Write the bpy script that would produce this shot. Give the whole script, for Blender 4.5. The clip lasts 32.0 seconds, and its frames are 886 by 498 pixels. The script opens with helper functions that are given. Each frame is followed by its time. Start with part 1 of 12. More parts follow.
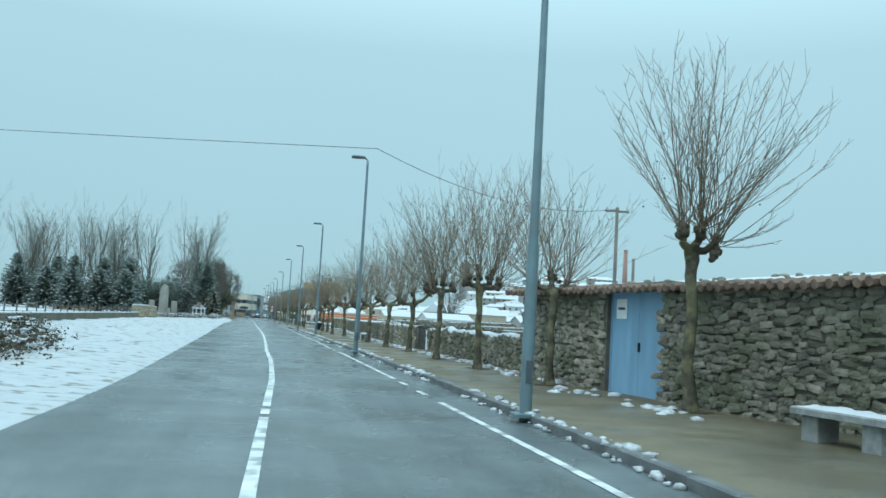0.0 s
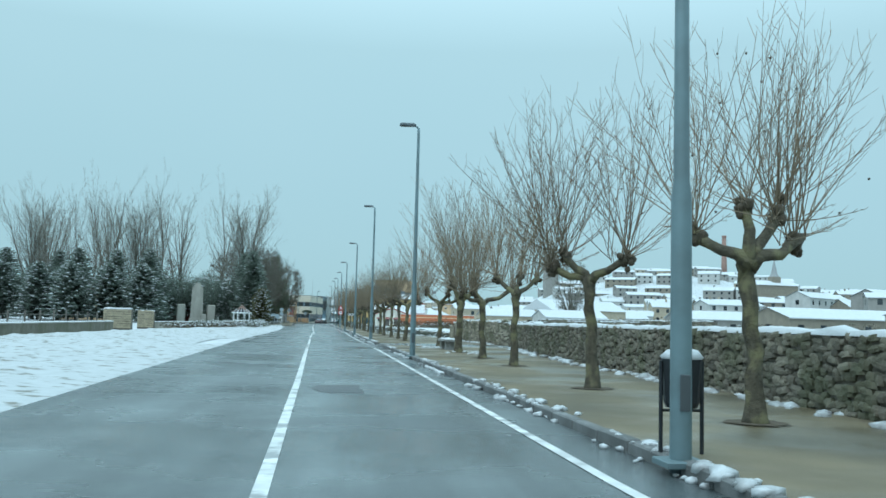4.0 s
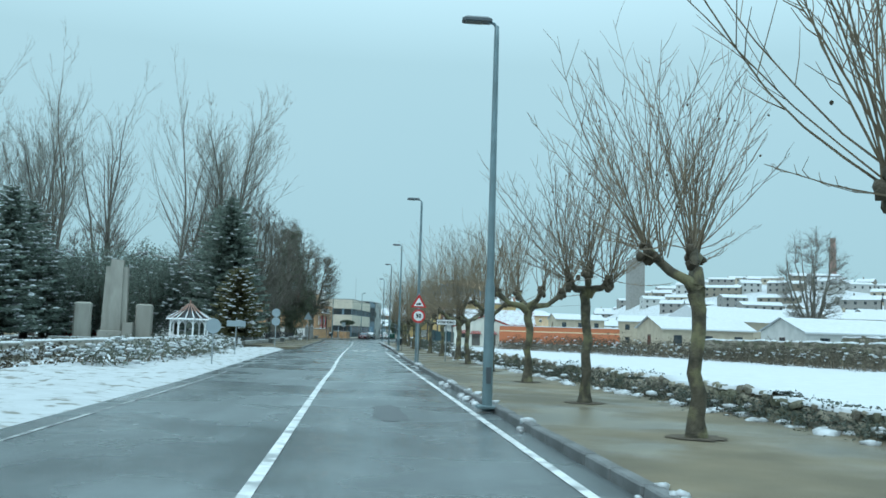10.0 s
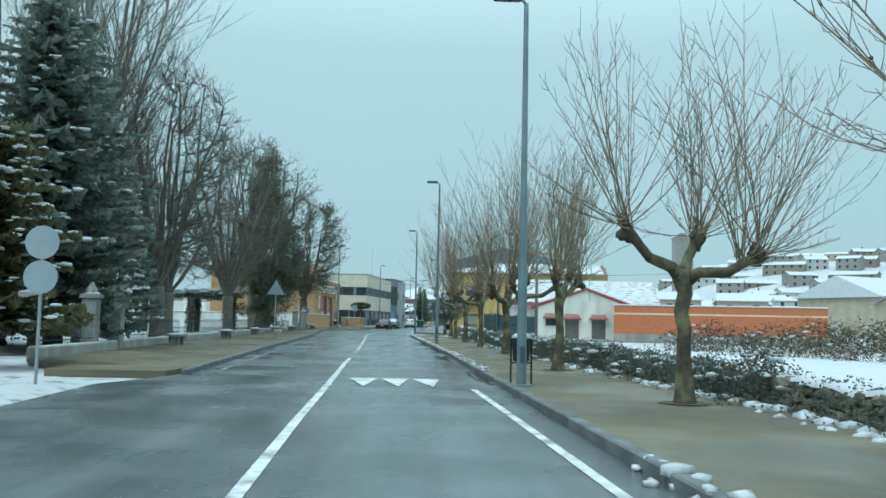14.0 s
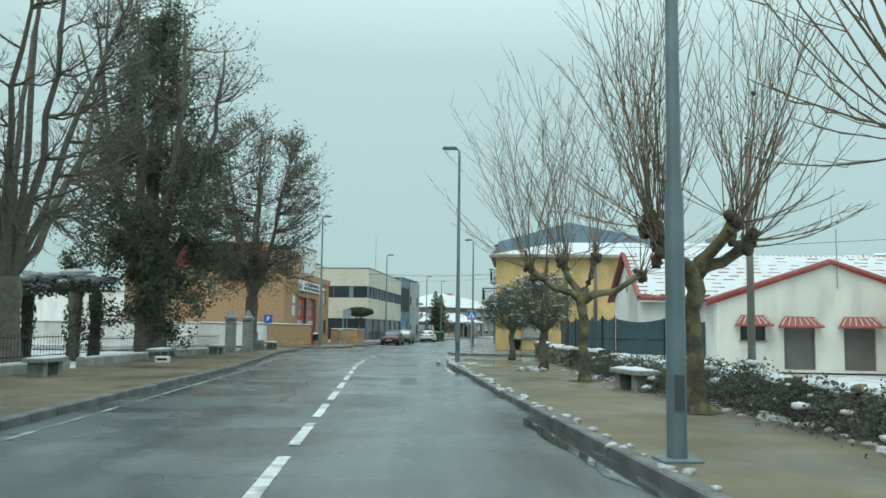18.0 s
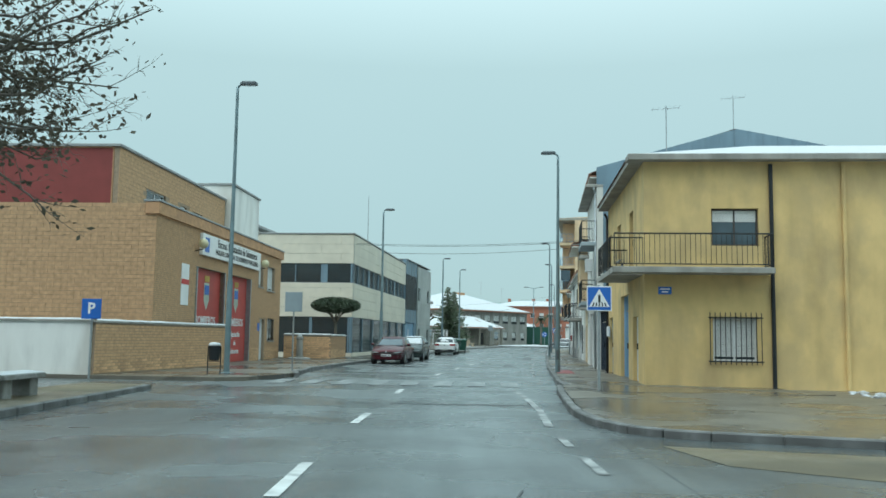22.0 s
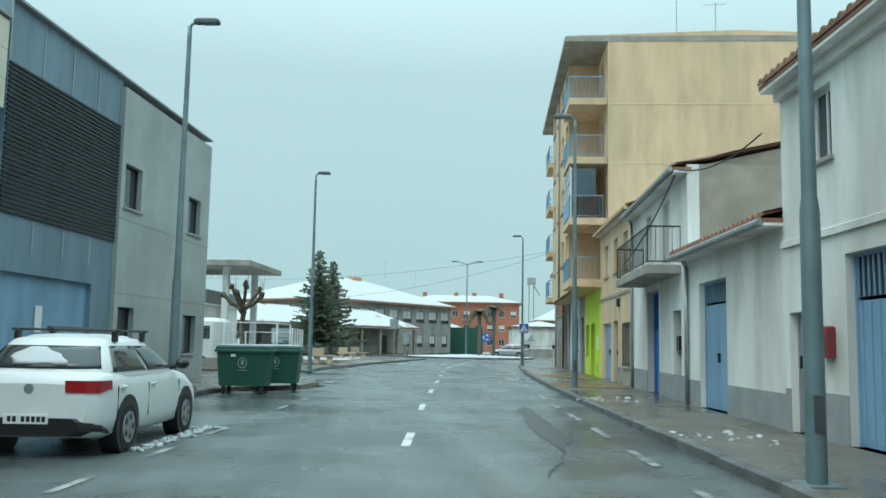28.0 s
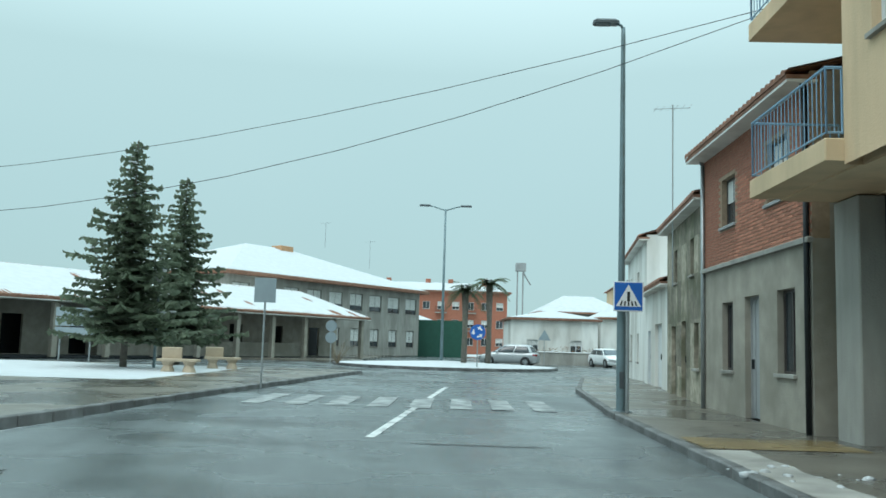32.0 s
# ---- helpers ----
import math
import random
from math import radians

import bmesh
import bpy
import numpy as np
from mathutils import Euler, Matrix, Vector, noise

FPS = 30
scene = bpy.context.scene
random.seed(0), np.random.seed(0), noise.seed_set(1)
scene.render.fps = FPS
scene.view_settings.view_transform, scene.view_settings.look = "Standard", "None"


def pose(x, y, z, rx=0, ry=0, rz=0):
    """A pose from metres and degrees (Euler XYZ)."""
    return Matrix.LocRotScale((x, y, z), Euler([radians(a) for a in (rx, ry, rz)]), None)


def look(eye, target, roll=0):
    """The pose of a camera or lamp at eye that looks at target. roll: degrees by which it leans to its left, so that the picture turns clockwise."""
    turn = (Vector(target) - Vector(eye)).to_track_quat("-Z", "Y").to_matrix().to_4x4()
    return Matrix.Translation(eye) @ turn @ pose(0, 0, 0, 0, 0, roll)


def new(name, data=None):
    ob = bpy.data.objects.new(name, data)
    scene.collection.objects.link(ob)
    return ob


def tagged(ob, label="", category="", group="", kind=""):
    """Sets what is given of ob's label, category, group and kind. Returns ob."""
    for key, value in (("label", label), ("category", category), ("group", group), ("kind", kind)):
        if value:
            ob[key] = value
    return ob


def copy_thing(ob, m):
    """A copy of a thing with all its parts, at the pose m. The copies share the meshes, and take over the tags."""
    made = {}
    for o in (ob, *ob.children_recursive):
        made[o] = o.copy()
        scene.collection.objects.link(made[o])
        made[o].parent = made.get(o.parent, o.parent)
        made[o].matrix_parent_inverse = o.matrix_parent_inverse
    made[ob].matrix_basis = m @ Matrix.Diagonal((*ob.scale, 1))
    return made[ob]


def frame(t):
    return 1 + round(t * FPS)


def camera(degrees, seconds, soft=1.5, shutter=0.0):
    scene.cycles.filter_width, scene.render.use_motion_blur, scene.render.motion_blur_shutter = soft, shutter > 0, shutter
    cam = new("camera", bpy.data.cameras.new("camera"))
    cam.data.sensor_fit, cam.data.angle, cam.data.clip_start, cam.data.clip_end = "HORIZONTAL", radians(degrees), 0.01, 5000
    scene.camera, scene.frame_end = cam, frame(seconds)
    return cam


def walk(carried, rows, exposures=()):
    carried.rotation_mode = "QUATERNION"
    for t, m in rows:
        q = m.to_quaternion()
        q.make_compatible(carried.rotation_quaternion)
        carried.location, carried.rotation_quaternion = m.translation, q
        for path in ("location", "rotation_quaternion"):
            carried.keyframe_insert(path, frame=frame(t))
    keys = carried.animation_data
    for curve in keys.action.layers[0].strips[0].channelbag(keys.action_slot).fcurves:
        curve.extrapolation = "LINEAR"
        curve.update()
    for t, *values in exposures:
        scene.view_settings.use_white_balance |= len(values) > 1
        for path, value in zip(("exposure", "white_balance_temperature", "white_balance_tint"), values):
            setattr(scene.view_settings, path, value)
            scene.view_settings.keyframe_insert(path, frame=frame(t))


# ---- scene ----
LENS = 53.81
cam = camera(LENS, 32.0, soft=1.6)
# seconds, place of the lens, yaw, pitch, roll
PATH = [
    (0.0, 0.00, 0.00, 1.44, -0.07, 4.93, -3.26),
    (0.5, -0.96, 6.26, 1.41, 0.77, 4.73, -2.77),
    (1.0, -2.35, 13.26, 1.38, 1.62, 4.69, -2.30),
    (1.5, -3.64, 20.26, 1.37, 2.42, 4.64, -1.98),
    (2.0, -5.06, 27.66, 1.36, 3.06, 4.64, -1.83),
    (2.5, -6.38, 34.58, 1.35, 3.51, 4.65, -1.77),
    (3.0, -7.96, 42.03, 1.33, 3.78, 4.64, -1.64),
    (3.5, -9.37, 48.79, 1.32, 4.12, 4.68, -1.46),
    (5.5, -14.64, 73.70, 1.39, 4.93, 5.12, -1.84),
    (6.0, -16.24, 80.82, 1.37, 5.23, 5.19, -1.70),
    (6.5, -17.71, 87.46, 1.36, 5.47, 5.27, -1.60),
    (7.0, -19.38, 94.24, 1.36, 5.66, 5.37, -1.53),
    (7.5, -20.53, 100.44, 1.37, 6.13, 5.50, -1.63),
    (8.0, -22.03, 107.18, 1.38, 6.52, 5.64, -1.72),
    (8.5, -23.32, 113.52, 1.40, 6.72, 5.74, -1.76),
    (9.0, -24.63, 119.88, 1.41, 7.02, 5.77, -1.77),
    (9.5, -25.82, 125.93, 1.42, 7.29, 5.70, -1.76),
    (10.0, -27.14, 132.41, 1.42, 7.47, 5.60, -1.80),
    (10.5, -28.41, 138.39, 1.42, 7.55, 5.46, -1.84),
    (11.0, -29.85, 144.62, 1.41, 7.61, 5.32, -1.77),
    (11.5, -31.16, 150.27, 1.38, 7.78, 5.17, -1.59),
    (12.0, -32.57, 156.45, 1.37, 8.04, 5.04, -1.41),
    (12.5, -33.86, 162.43, 1.36, 8.23, 4.94, -1.31),
    (13.0, -35.30, 168.26, 1.37, 8.39, 4.80, -1.29),
    (13.5, -36.48, 173.34, 1.37, 8.52, 4.80, -1.25),
    (14.0, -37.71, 178.63, 1.36, 8.65, 4.67, -1.19),
    (14.5, -38.74, 183.00, 1.36, 8.69, 4.58, -1.06),
    (16.5, -42.85, 202.20, 1.40, 9.04, 5.25, -0.29),
    (17.0, -43.94, 206.70, 1.37, 9.18, 5.22, -0.34),
    (17.5, -44.87, 210.75, 1.35, 9.18, 5.25, -0.55),
    (18.0, -45.89, 215.37, 1.35, 9.18, 5.39, -0.70),
    (18.5, -46.84, 219.74, 1.35, 9.23, 5.45, -0.82),
    (19.0, -47.86, 224.24, 1.35, 9.19, 5.45, -0.90),
    (19.5, -48.84, 228.43, 1.36, 9.23, 5.60, -0.93),
    (20.0, -49.80, 232.93, 1.36, 9.17, 5.54, -0.92),
    (20.5, -50.87, 237.43, 1.37, 9.15, 5.66, -0.89),
    (21.0, -51.95, 241.98, 1.38, 9.12, 5.61, -0.87),
    (21.5, -52.87, 246.56, 1.39, 9.18, 5.72, -0.88),
    (22.0, -53.86, 251.61, 1.40, 9.23, 5.80, -0.88),
    (22.5, -54.74, 256.33, 1.40, 9.01, 5.92, -0.82),
    (23.0, -55.63, 261.45, 1.40, 8.58, 6.00, -0.80),
    (23.5, -56.36, 266.16, 1.39, 8.03, 6.14, -0.74),
    (24.0, -57.03, 271.63, 1.40, 7.33, 6.30, -0.73),
    (24.5, -57.54, 276.21, 1.39, 6.64, 6.31, -0.79),
    (25.0, -57.90, 281.09, 1.39, 5.97, 6.16, -0.93),
    (25.5, -58.26, 285.48, 1.39, 5.33, 6.18, -1.01),
    (27.5, -59.38, 305.94, 1.40, 3.79, 6.32, -0.95),
    (28.0, -59.72, 311.73, 1.39, 3.47, 6.26, -1.03),
    (28.5, -59.98, 316.76, 1.38, 3.16, 6.20, -1.07),
    (29.0, -60.28, 322.23, 1.37, 2.95, 6.25, -1.17),
    (29.5, -60.49, 327.03, 1.36, 2.90, 6.30, -1.27),
    (30.0, -60.75, 332.32, 1.37, 2.69, 6.26, -1.37),
    (30.5, -60.98, 336.97, 1.39, 2.45, 6.28, -1.50),
    (31.0, -61.15, 341.87, 1.40, 2.30, 6.26, -1.58),
    (31.5, -61.25, 346.29, 1.42, 2.00, 6.21, -1.64),
    (32.0, -61.30, 351.11, 1.43, 1.65, 6.25, -1.70),
]
WHITE = [(0.0, 0.0, 5760, 8), (10.0, 0.0, 5760, 8), (14.5, 0.0, 6000, 8.5), (16.5, 0.02, 6600, 11.5), (20.0, 0.03, 6650, 11.5), (22.0, 0.05, 6350, 10.5), (24.0, 0.07, 6480, 11.0), (28.0, 0.08, 6280, 8.5), (31.0, 0.09, 6450, 10.0), (32.0, 0.09, 6350, 9.5)]
walk(cam, [(t, pose(x, y, z, 90 + pitch, roll, yaw)) for t, x, y, z, yaw, pitch, roll in PATH], WHITE)

# ---- light: an overcast winter sky, brighter overhead than at the horizon ----
world = bpy.data.worlds.new("overcast")
scene.world = world
world.use_nodes = True
wn, wl = world.node_tree.nodes, world.node_tree.links
wn.clear()
w_out, w_bg = wn.new("ShaderNodeOutputWorld"), wn.new("ShaderNodeBackground")
w_sky = wn.new("ShaderNodeTexSky")
w_sky.sky_type, w_sky.sun_disc = "NISHITA", False
w_sky.sun_elevation, w_sky.sun_rotation = radians(35), radians(200)
w_dim = wn.new("ShaderNodeMix")
w_dim.data_type, w_dim.blend_type = "RGBA", "MULTIPLY"
w_dim.inputs["Factor"].default_value = 1.0
w_dim.inputs["B"].default_value = (0.09, 0.09, 0.09, 1)
w_tc, w_sep = wn.new("ShaderNodeTexCoord"), wn.new("ShaderNodeSeparateXYZ")
w_ramp = wn.new("ShaderNodeValToRGB")
w_ramp.color_ramp.elements[0].position, w_ramp.color_ramp.elements[0].color = 0.0, (0.445, 0.665, 0.675, 1)
w_ramp.color_ramp.elements[1].position, w_ramp.color_ramp.elements[1].color = 1.0, (1.66, 2.2, 2.25, 1)
w_mid = w_ramp.color_ramp.elements.new(0.3)
w_mid.color = (0.55, 0.79, 0.795, 1)
w_high = w_ramp.color_ramp.elements.new(0.55)
w_high.color = (1.09, 1.48, 1.51, 1)
w_noise = wn.new("ShaderNodeTexNoise")
w_noise.inputs["Scale"].default_value, w_noise.inputs["Detail"].default_value = 1.6, 4
w_mixn = wn.new("ShaderNodeMix")
w_mixn.data_type, w_mixn.blend_type = "RGBA", "SOFT_LIGHT"
w_mixn.inputs["Factor"].default_value = 0.16
w_mix = wn.new("ShaderNodeMix")
w_mix.data_type = "RGBA"
w_mix.inputs["Factor"].default_value = 0.92
wl.new(w_sky.outputs[0], w_dim.inputs["A"])
wl.new(w_tc.outputs["Generated"], w_sep.inputs[0])
wl.new(w_sep.outputs["Z"], w_ramp.inputs[0])
wl.new(w_tc.outputs["Generated"], w_noise.inputs["Vector"])
wl.new(w_ramp.outputs[0], w_mixn.inputs["A"])
wl.new(w_noise.outputs["Fac"], w_mixn.inputs["B"])
wl.new(w_dim.outputs["Result"], w_mix.inputs["A"])
wl.new(w_mixn.outputs["Result"], w_mix.inputs["B"])
wl.new(w_mix.outputs["Result"], w_bg.inputs["Color"])
w_bg.inputs["Strength"].default_value = 0.92
wl.new(w_bg.outputs[0], w_out.inputs[0])
sun = new("sun", bpy.data.lights.new("sun", "SUN"))
sun.data.energy, sun.data.angle, sun.data.color = 1.0, radians(35), (1.0, 0.995, 0.97)
sun.matrix_world = look((0, 0, 0), (0.35, 0.55, -0.95))


# ---- materials ----
def mat(name, col, rough=0.8, var=0.25, scale=2.0, bump=0.3, bscale=30.0, metal=0.0, stain=None, amount=0.0, sscale=0.4, rand=0.0, wet=0.0, streak=0.0, lo=0.45, hi=0.62, island=0.0):
    m = bpy.data.materials.new(name)
    m.use_nodes = True
    n, k = m.node_tree.nodes, m.node_tree.links
    b = n["Principled BSDF"]
    tc = n.new("ShaderNodeTexCoord")
    src = tc.outputs["Object"]
    if streak:
        mp = n.new("ShaderNodeMapping")
        mp.inputs["Scale"].default_value = (1, 1, 1 / streak)
        k.new(src, mp.inputs["Vector"])
        vec = mp.outputs[0]
    else:
        vec = src
    n1 = n.new("ShaderNodeTexNoise")
    n1.inputs["Scale"].default_value, n1.inputs["Detail"].default_value = scale, 6
    k.new(vec, n1.inputs["Vector"])
    r1 = n.new("ShaderNodeMapRange")
    r1.inputs["From Min"].default_value, r1.inputs["From Max"].default_value = 0.3, 0.7
    r1.inputs["To Min"].default_value, r1.inputs["To Max"].default_value = 1 - var, 1 + var * 0.6
    k.new(n1.outputs["Fac"], r1.inputs["Value"])
    c = n.new("ShaderNodeMix")
    c.data_type, c.blend_type = "RGBA", "MULTIPLY"
    c.inputs["Factor"].default_value = 1
    c.inputs["A"].default_value = (*col, 1)
    k.new(r1.outputs[0], c.inputs["B"])
    out = c.outputs["Result"]
    if rand:
        oi = n.new("ShaderNodeObjectInfo")
        rr = n.new("ShaderNodeMapRange")
        rr.inputs["To Min"].default_value, rr.inputs["To Max"].default_value = 1 - rand, 1 + rand
        k.new(oi.outputs["Random"], rr.inputs["Value"])
        c2 = n.new("ShaderNodeMix")
        c2.data_type, c2.blend_type = "RGBA", "MULTIPLY"
        c2.inputs["Factor"].default_value = 1
        k.new(out, c2.inputs["A"])
        k.new(rr.outputs[0], c2.inputs["B"])
        out = c2.outputs["Result"]
    if island:
        gm, ri = n.new("ShaderNodeNewGeometry"), n.new("ShaderNodeMapRange")
        ri.inputs["To Min"].default_value, ri.inputs["To Max"].default_value = 1 - island, 1 + island
        k.new(gm.outputs["Random Per Island"], ri.inputs["Value"])
        c4 = n.new("ShaderNodeMix")
        c4.data_type, c4.blend_type = "RGBA", "MULTIPLY"
        c4.inputs["Factor"].default_value = 1
        k.new(out, c4.inputs["A"])
        k.new(ri.outputs[0], c4.inputs["B"])
        out = c4.outputs["Result"]
    mask = None
    if stain:
        n2 = n.new("ShaderNodeTexNoise")
        n2.inputs["Scale"].default_value, n2.inputs["Detail"].default_value = sscale, 5
        k.new(vec, n2.inputs["Vector"])
        r2 = n.new("ShaderNodeMapRange")
        r2.inputs["From Min"].default_value, r2.inputs["From Max"].default_value = lo, hi
        r2.inputs["To Max"].default_value = amount
        k.new(n2.outputs["Fac"], r2.inputs["Value"])
        mask = r2.outputs[0]
        c3 = n.new("ShaderNodeMix")
        c3.data_type = "RGBA"
        k.new(mask, c3.inputs["Factor"])
        k.new(out, c3.inputs["A"])
        c3.inputs["B"].default_value = (*stain, 1)
        out = c3.outputs["Result"]
    if streak:
        mp2 = n.new("ShaderNodeMapping")
        mp2.inputs["Scale"].default_value = (1.7, 1.7, 0.45)
        k.new(src, mp2.inputs["Vector"])
        n5 = n.new("ShaderNodeTexNoise")
        n5.inputs["Scale"].default_value, n5.inputs["Detail"].default_value = 1.0, 7
        k.new(mp2.outputs[0], n5.inputs["Vector"])
        r5 = n.new("ShaderNodeMapRange")
        r5.inputs["From Min"].default_value, r5.inputs["From Max"].default_value = 0.48, 0.72
        r5.inputs["To Min"].default_value, r5.inputs["To Max"].default_value = 1.03, 0.84
        k.new(n5.outputs["Fac"], r5.inputs["Value"])
        c5 = n.new("ShaderNodeMix")
        c5.data_type, c5.blend_type = "RGBA", "MULTIPLY"
        c5.inputs["Factor"].default_value = 1
        k.new(out, c5.inputs["A"])
        k.new(r5.outputs[0], c5.inputs["B"])
        out = c5.outputs["Result"]
    k.new(out, b.inputs["Base Color"])
    b.inputs["Roughness"].default_value, b.inputs["Metallic"].default_value = rough, metal
    if wet:
        n3 = n.new("ShaderNodeTexNoise")
        n3.inputs["Scale"].default_value, n3.inputs["Detail"].default_value = 0.35, 4
        k.new(src, n3.inputs["Vector"])
        r3 = n.new("ShaderNodeMapRange")
        r3.inputs["From Min"].default_value, r3.inputs["From Max"].default_value = 0.42, 0.6
        r3.inputs["To Min"].default_value, r3.inputs["To Max"].default_value = rough, wet
        k.new(n3.outputs["Fac"], r3.inputs["Value"])
        k.new(r3.outputs[0], b.inputs["Roughness"])
    if bump:
        n4 = n.new("ShaderNodeTexNoise")
        n4.inputs["Scale"].default_value, n4.inputs["Detail"].default_value = bscale, 4
        k.new(src, n4.inputs["Vector"])
        bp = n.new("ShaderNodeBump")
        bp.inputs["Strength"].default_value, bp.inputs["Distance"].default_value = bump, 0.02
        k.new(n4.outputs["Fac"], bp.inputs["Height"])
        k.new(bp.outputs[0], b.inputs["Normal"])
    return m


def leafy(m, share=0.4):
    """Leaves let part of the light through."""
    n, k = m.node_tree.nodes, m.node_tree.links
    b, o = n["Principled BSDF"], n["Material Output"]
    tr, mx = n.new("ShaderNodeBsdfTranslucent"), n.new("ShaderNodeMixShader")
    k.new(b.inputs["Base Color"].links[0].from_socket, tr.inputs["Color"])
    mx.inputs["Fac"].default_value = share
    k.new(b.outputs[0], mx.inputs[1])
    k.new(tr.outputs[0], mx.inputs[2])
    k.new(mx.outputs[0], o.inputs["Surface"])
    return m


def glassy(name, col, rough=0.08):
    m = mat(name, col, rough, 0.3, 0.8, 0.0)
    m.node_tree.nodes["Principled BSDF"].inputs["Specular IOR Level"].default_value = 0.8
    return m


ASPHALT = mat("wet_asphalt", (0.108, 0.126, 0.129), 0.36, 0.3, 0.6, 0.3, 60, stain=(0.066, 0.078, 0.081), amount=0.75, sscale=0.25, wet=0.1)



def worn_by_wheels(m, turn):
    """Long pale and dark streaks along the line of travel."""
    n, k = m.node_tree.nodes, m.node_tree.links
    b = n["Principled BSDF"]
    old = b.inputs["Base Color"].links[0].from_socket
    tc, mp, no, mr, mx = n.new("ShaderNodeTexCoord"), n.new("ShaderNodeMapping"), n.new("ShaderNodeTexNoise"), n.new("ShaderNodeMapRange"), n.new("ShaderNodeMix")
    mp.vector_type = "TEXTURE"
    mp.inputs["Rotation"].default_value = (0, 0, radians(turn))
    mp.inputs["Scale"].default_value = (1, 22, 1)
    no.inputs["Scale"].default_value, no.inputs["Detail"].default_value, no.inputs["Roughness"].default_value = 1.1, 7, 0.65
    mr.inputs["From Min"].default_value, mr.inputs["From Max"].default_value = 0.3, 0.7
    mr.inputs["To Min"].default_value, mr.inputs["To Max"].default_value = 0.62, 1.45
    mx.data_type, mx.blend_type = "RGBA", "MULTIPLY"
    mx.inputs["Factor"].default_value = 1.0
    k.new(tc.outputs["Object"], mp.inputs["Vector"])
    k.new(mp.outputs[0], no.inputs["Vector"])
    k.new(no.outputs["Fac"], mr.inputs["Value"])
    k.new(old, mx.inputs["A"])
    k.new(mr.outputs[0], mx.inputs["B"])
    k.new(mx.outputs["Result"], b.inputs["Base Color"])


worn_by_wheels(ASPHALT, 10)
PATCH = mat("asphalt_patch", (0.048, 0.051, 0.054), 0.4, 0.25, 1.5, 0.3, 60)
LINE = mat("worn_road_paint", (0.62, 0.64, 0.63), 0.5, 0.25, 3, 0.1, 50, stain=(0.16, 0.17, 0.175), amount=0.75, sscale=2.2, lo=0.5, hi=0.62)
SNOW = mat("snow", (0.54, 0.56, 0.575), 0.65, 0.07, 2.0, 0.5, 12)
SLUSH = mat("slush", (0.55, 0.575, 0.59), 0.4, 0.25, 5.0, 0.6, 16, stain=(0.2, 0.2, 0.19), amount=0.6, sscale=3.5)
FIELD = mat("snowy_field", (0.50, 0.52, 0.535), 0.75, 0.08, 0.5, 0.6, 8, stain=(0.14, 0.13, 0.09), amount=0.75, sscale=0.9, lo=0.56, hi=0.68)
EARTH = mat("wet_sandy_path", (0.152, 0.124, 0.074), 0.8, 0.28, 0.8, 0.5, 40, stain=(0.085, 0.074, 0.048), amount=0.8, sscale=0.3, wet=0.28)
DRIVE = mat("slushy_driveway", (0.2, 0.225, 0.235), 0.42, 0.3, 1.2, 0.4, 30, stain=(0.085, 0.08, 0.066), amount=0.8, sscale=0.9, wet=0.1)
PAVE = mat("wet_paving", (0.15, 0.135, 0.108), 0.42, 0.25, 1.0, 0.2, 40, stain=(0.075, 0.072, 0.066), amount=0.8, sscale=0.35, wet=0.14)
KERB = mat("granite_kerb", (0.145, 0.15, 0.148), 0.6, 0.3, 6, 0.4, 60, stain=(0.07, 0.07, 0.067), amount=0.6, sscale=1.5, rand=0.18)
STONE = mat("field_stone", (0.25, 0.225, 0.175), 0.85, 0.35, 5, 0.9, 30, stain=(0.1, 0.105, 0.06), amount=0.75, sscale=1.1, rand=0.3, island=0.42)
MORTAR = mat("rubble_mortar", (0.12, 0.108, 0.085), 0.9, 0.35, 5, 0.8, 20)
MOSS = mat("mossy_hedge_core", (0.055, 0.058, 0.04), 0.95, 0.5, 6, 1.0, 20)
BARK = mat("plane_bark", (0.085, 0.074, 0.05), 0.9, 0.5, 8, 1.0, 30, stain=(0.2, 0.185, 0.095), amount=0.75, sscale=2.6, lo=0.48, hi=0.6)
BARK2 = mat("dark_bark", (0.155, 0.14, 0.12), 0.9, 0.35, 7, 0.8, 30, stain=(0.13, 0.13, 0.085), amount=0.5, sscale=2)
KNOB = mat("knob_bark", (0.085, 0.07, 0.048), 0.95, 0.4, 9, 0.9, 30)
TWIG = mat("bare_twig", (0.2, 0.158, 0.105), 0.8, 0.3, 3, 0.0, rand=0.15)
TWIGP = mat("poplar_twig", (0.27, 0.27, 0.235), 0.8, 0.3, 0.8, 0.0)
NEEDLE = leafy(mat("conifer_needles", (0.2, 0.245, 0.205), 0.75, 0.5, 2.0, 0.0))
NEEDLE2 = leafy(mat("fir_needles", (0.15, 0.19, 0.125), 0.75, 0.5, 2.5, 0.0))
IVY = leafy(mat("ivy_leaves", (0.15, 0.165, 0.13), 0.6, 0.6, 1.2, 0.0))
RUST = leafy(mat("withered_leaves", (0.125, 0.11, 0.078), 0.8, 0.5, 3.0, 0.0))
RUSTY = mat("rusty_hedge_leaves", (0.24, 0.125, 0.06), 0.8, 0.5, 1.5, 0.0)
OLIVE = leafy(mat("olive_leaves", (0.115, 0.135, 0.10), 0.6, 0.5, 3.0, 0.0))
PALM = mat("palm_fronds", (0.07, 0.10, 0.04), 0.6, 0.4, 3.0, 0.0)
STEEL = mat("painted_steel_pole", (0.165, 0.235, 0.255), 0.5, 0.15, 2, 0.1, 30, metal=0.3, stain=(0.1, 0.125, 0.13), amount=0.5, sscale=1.2)
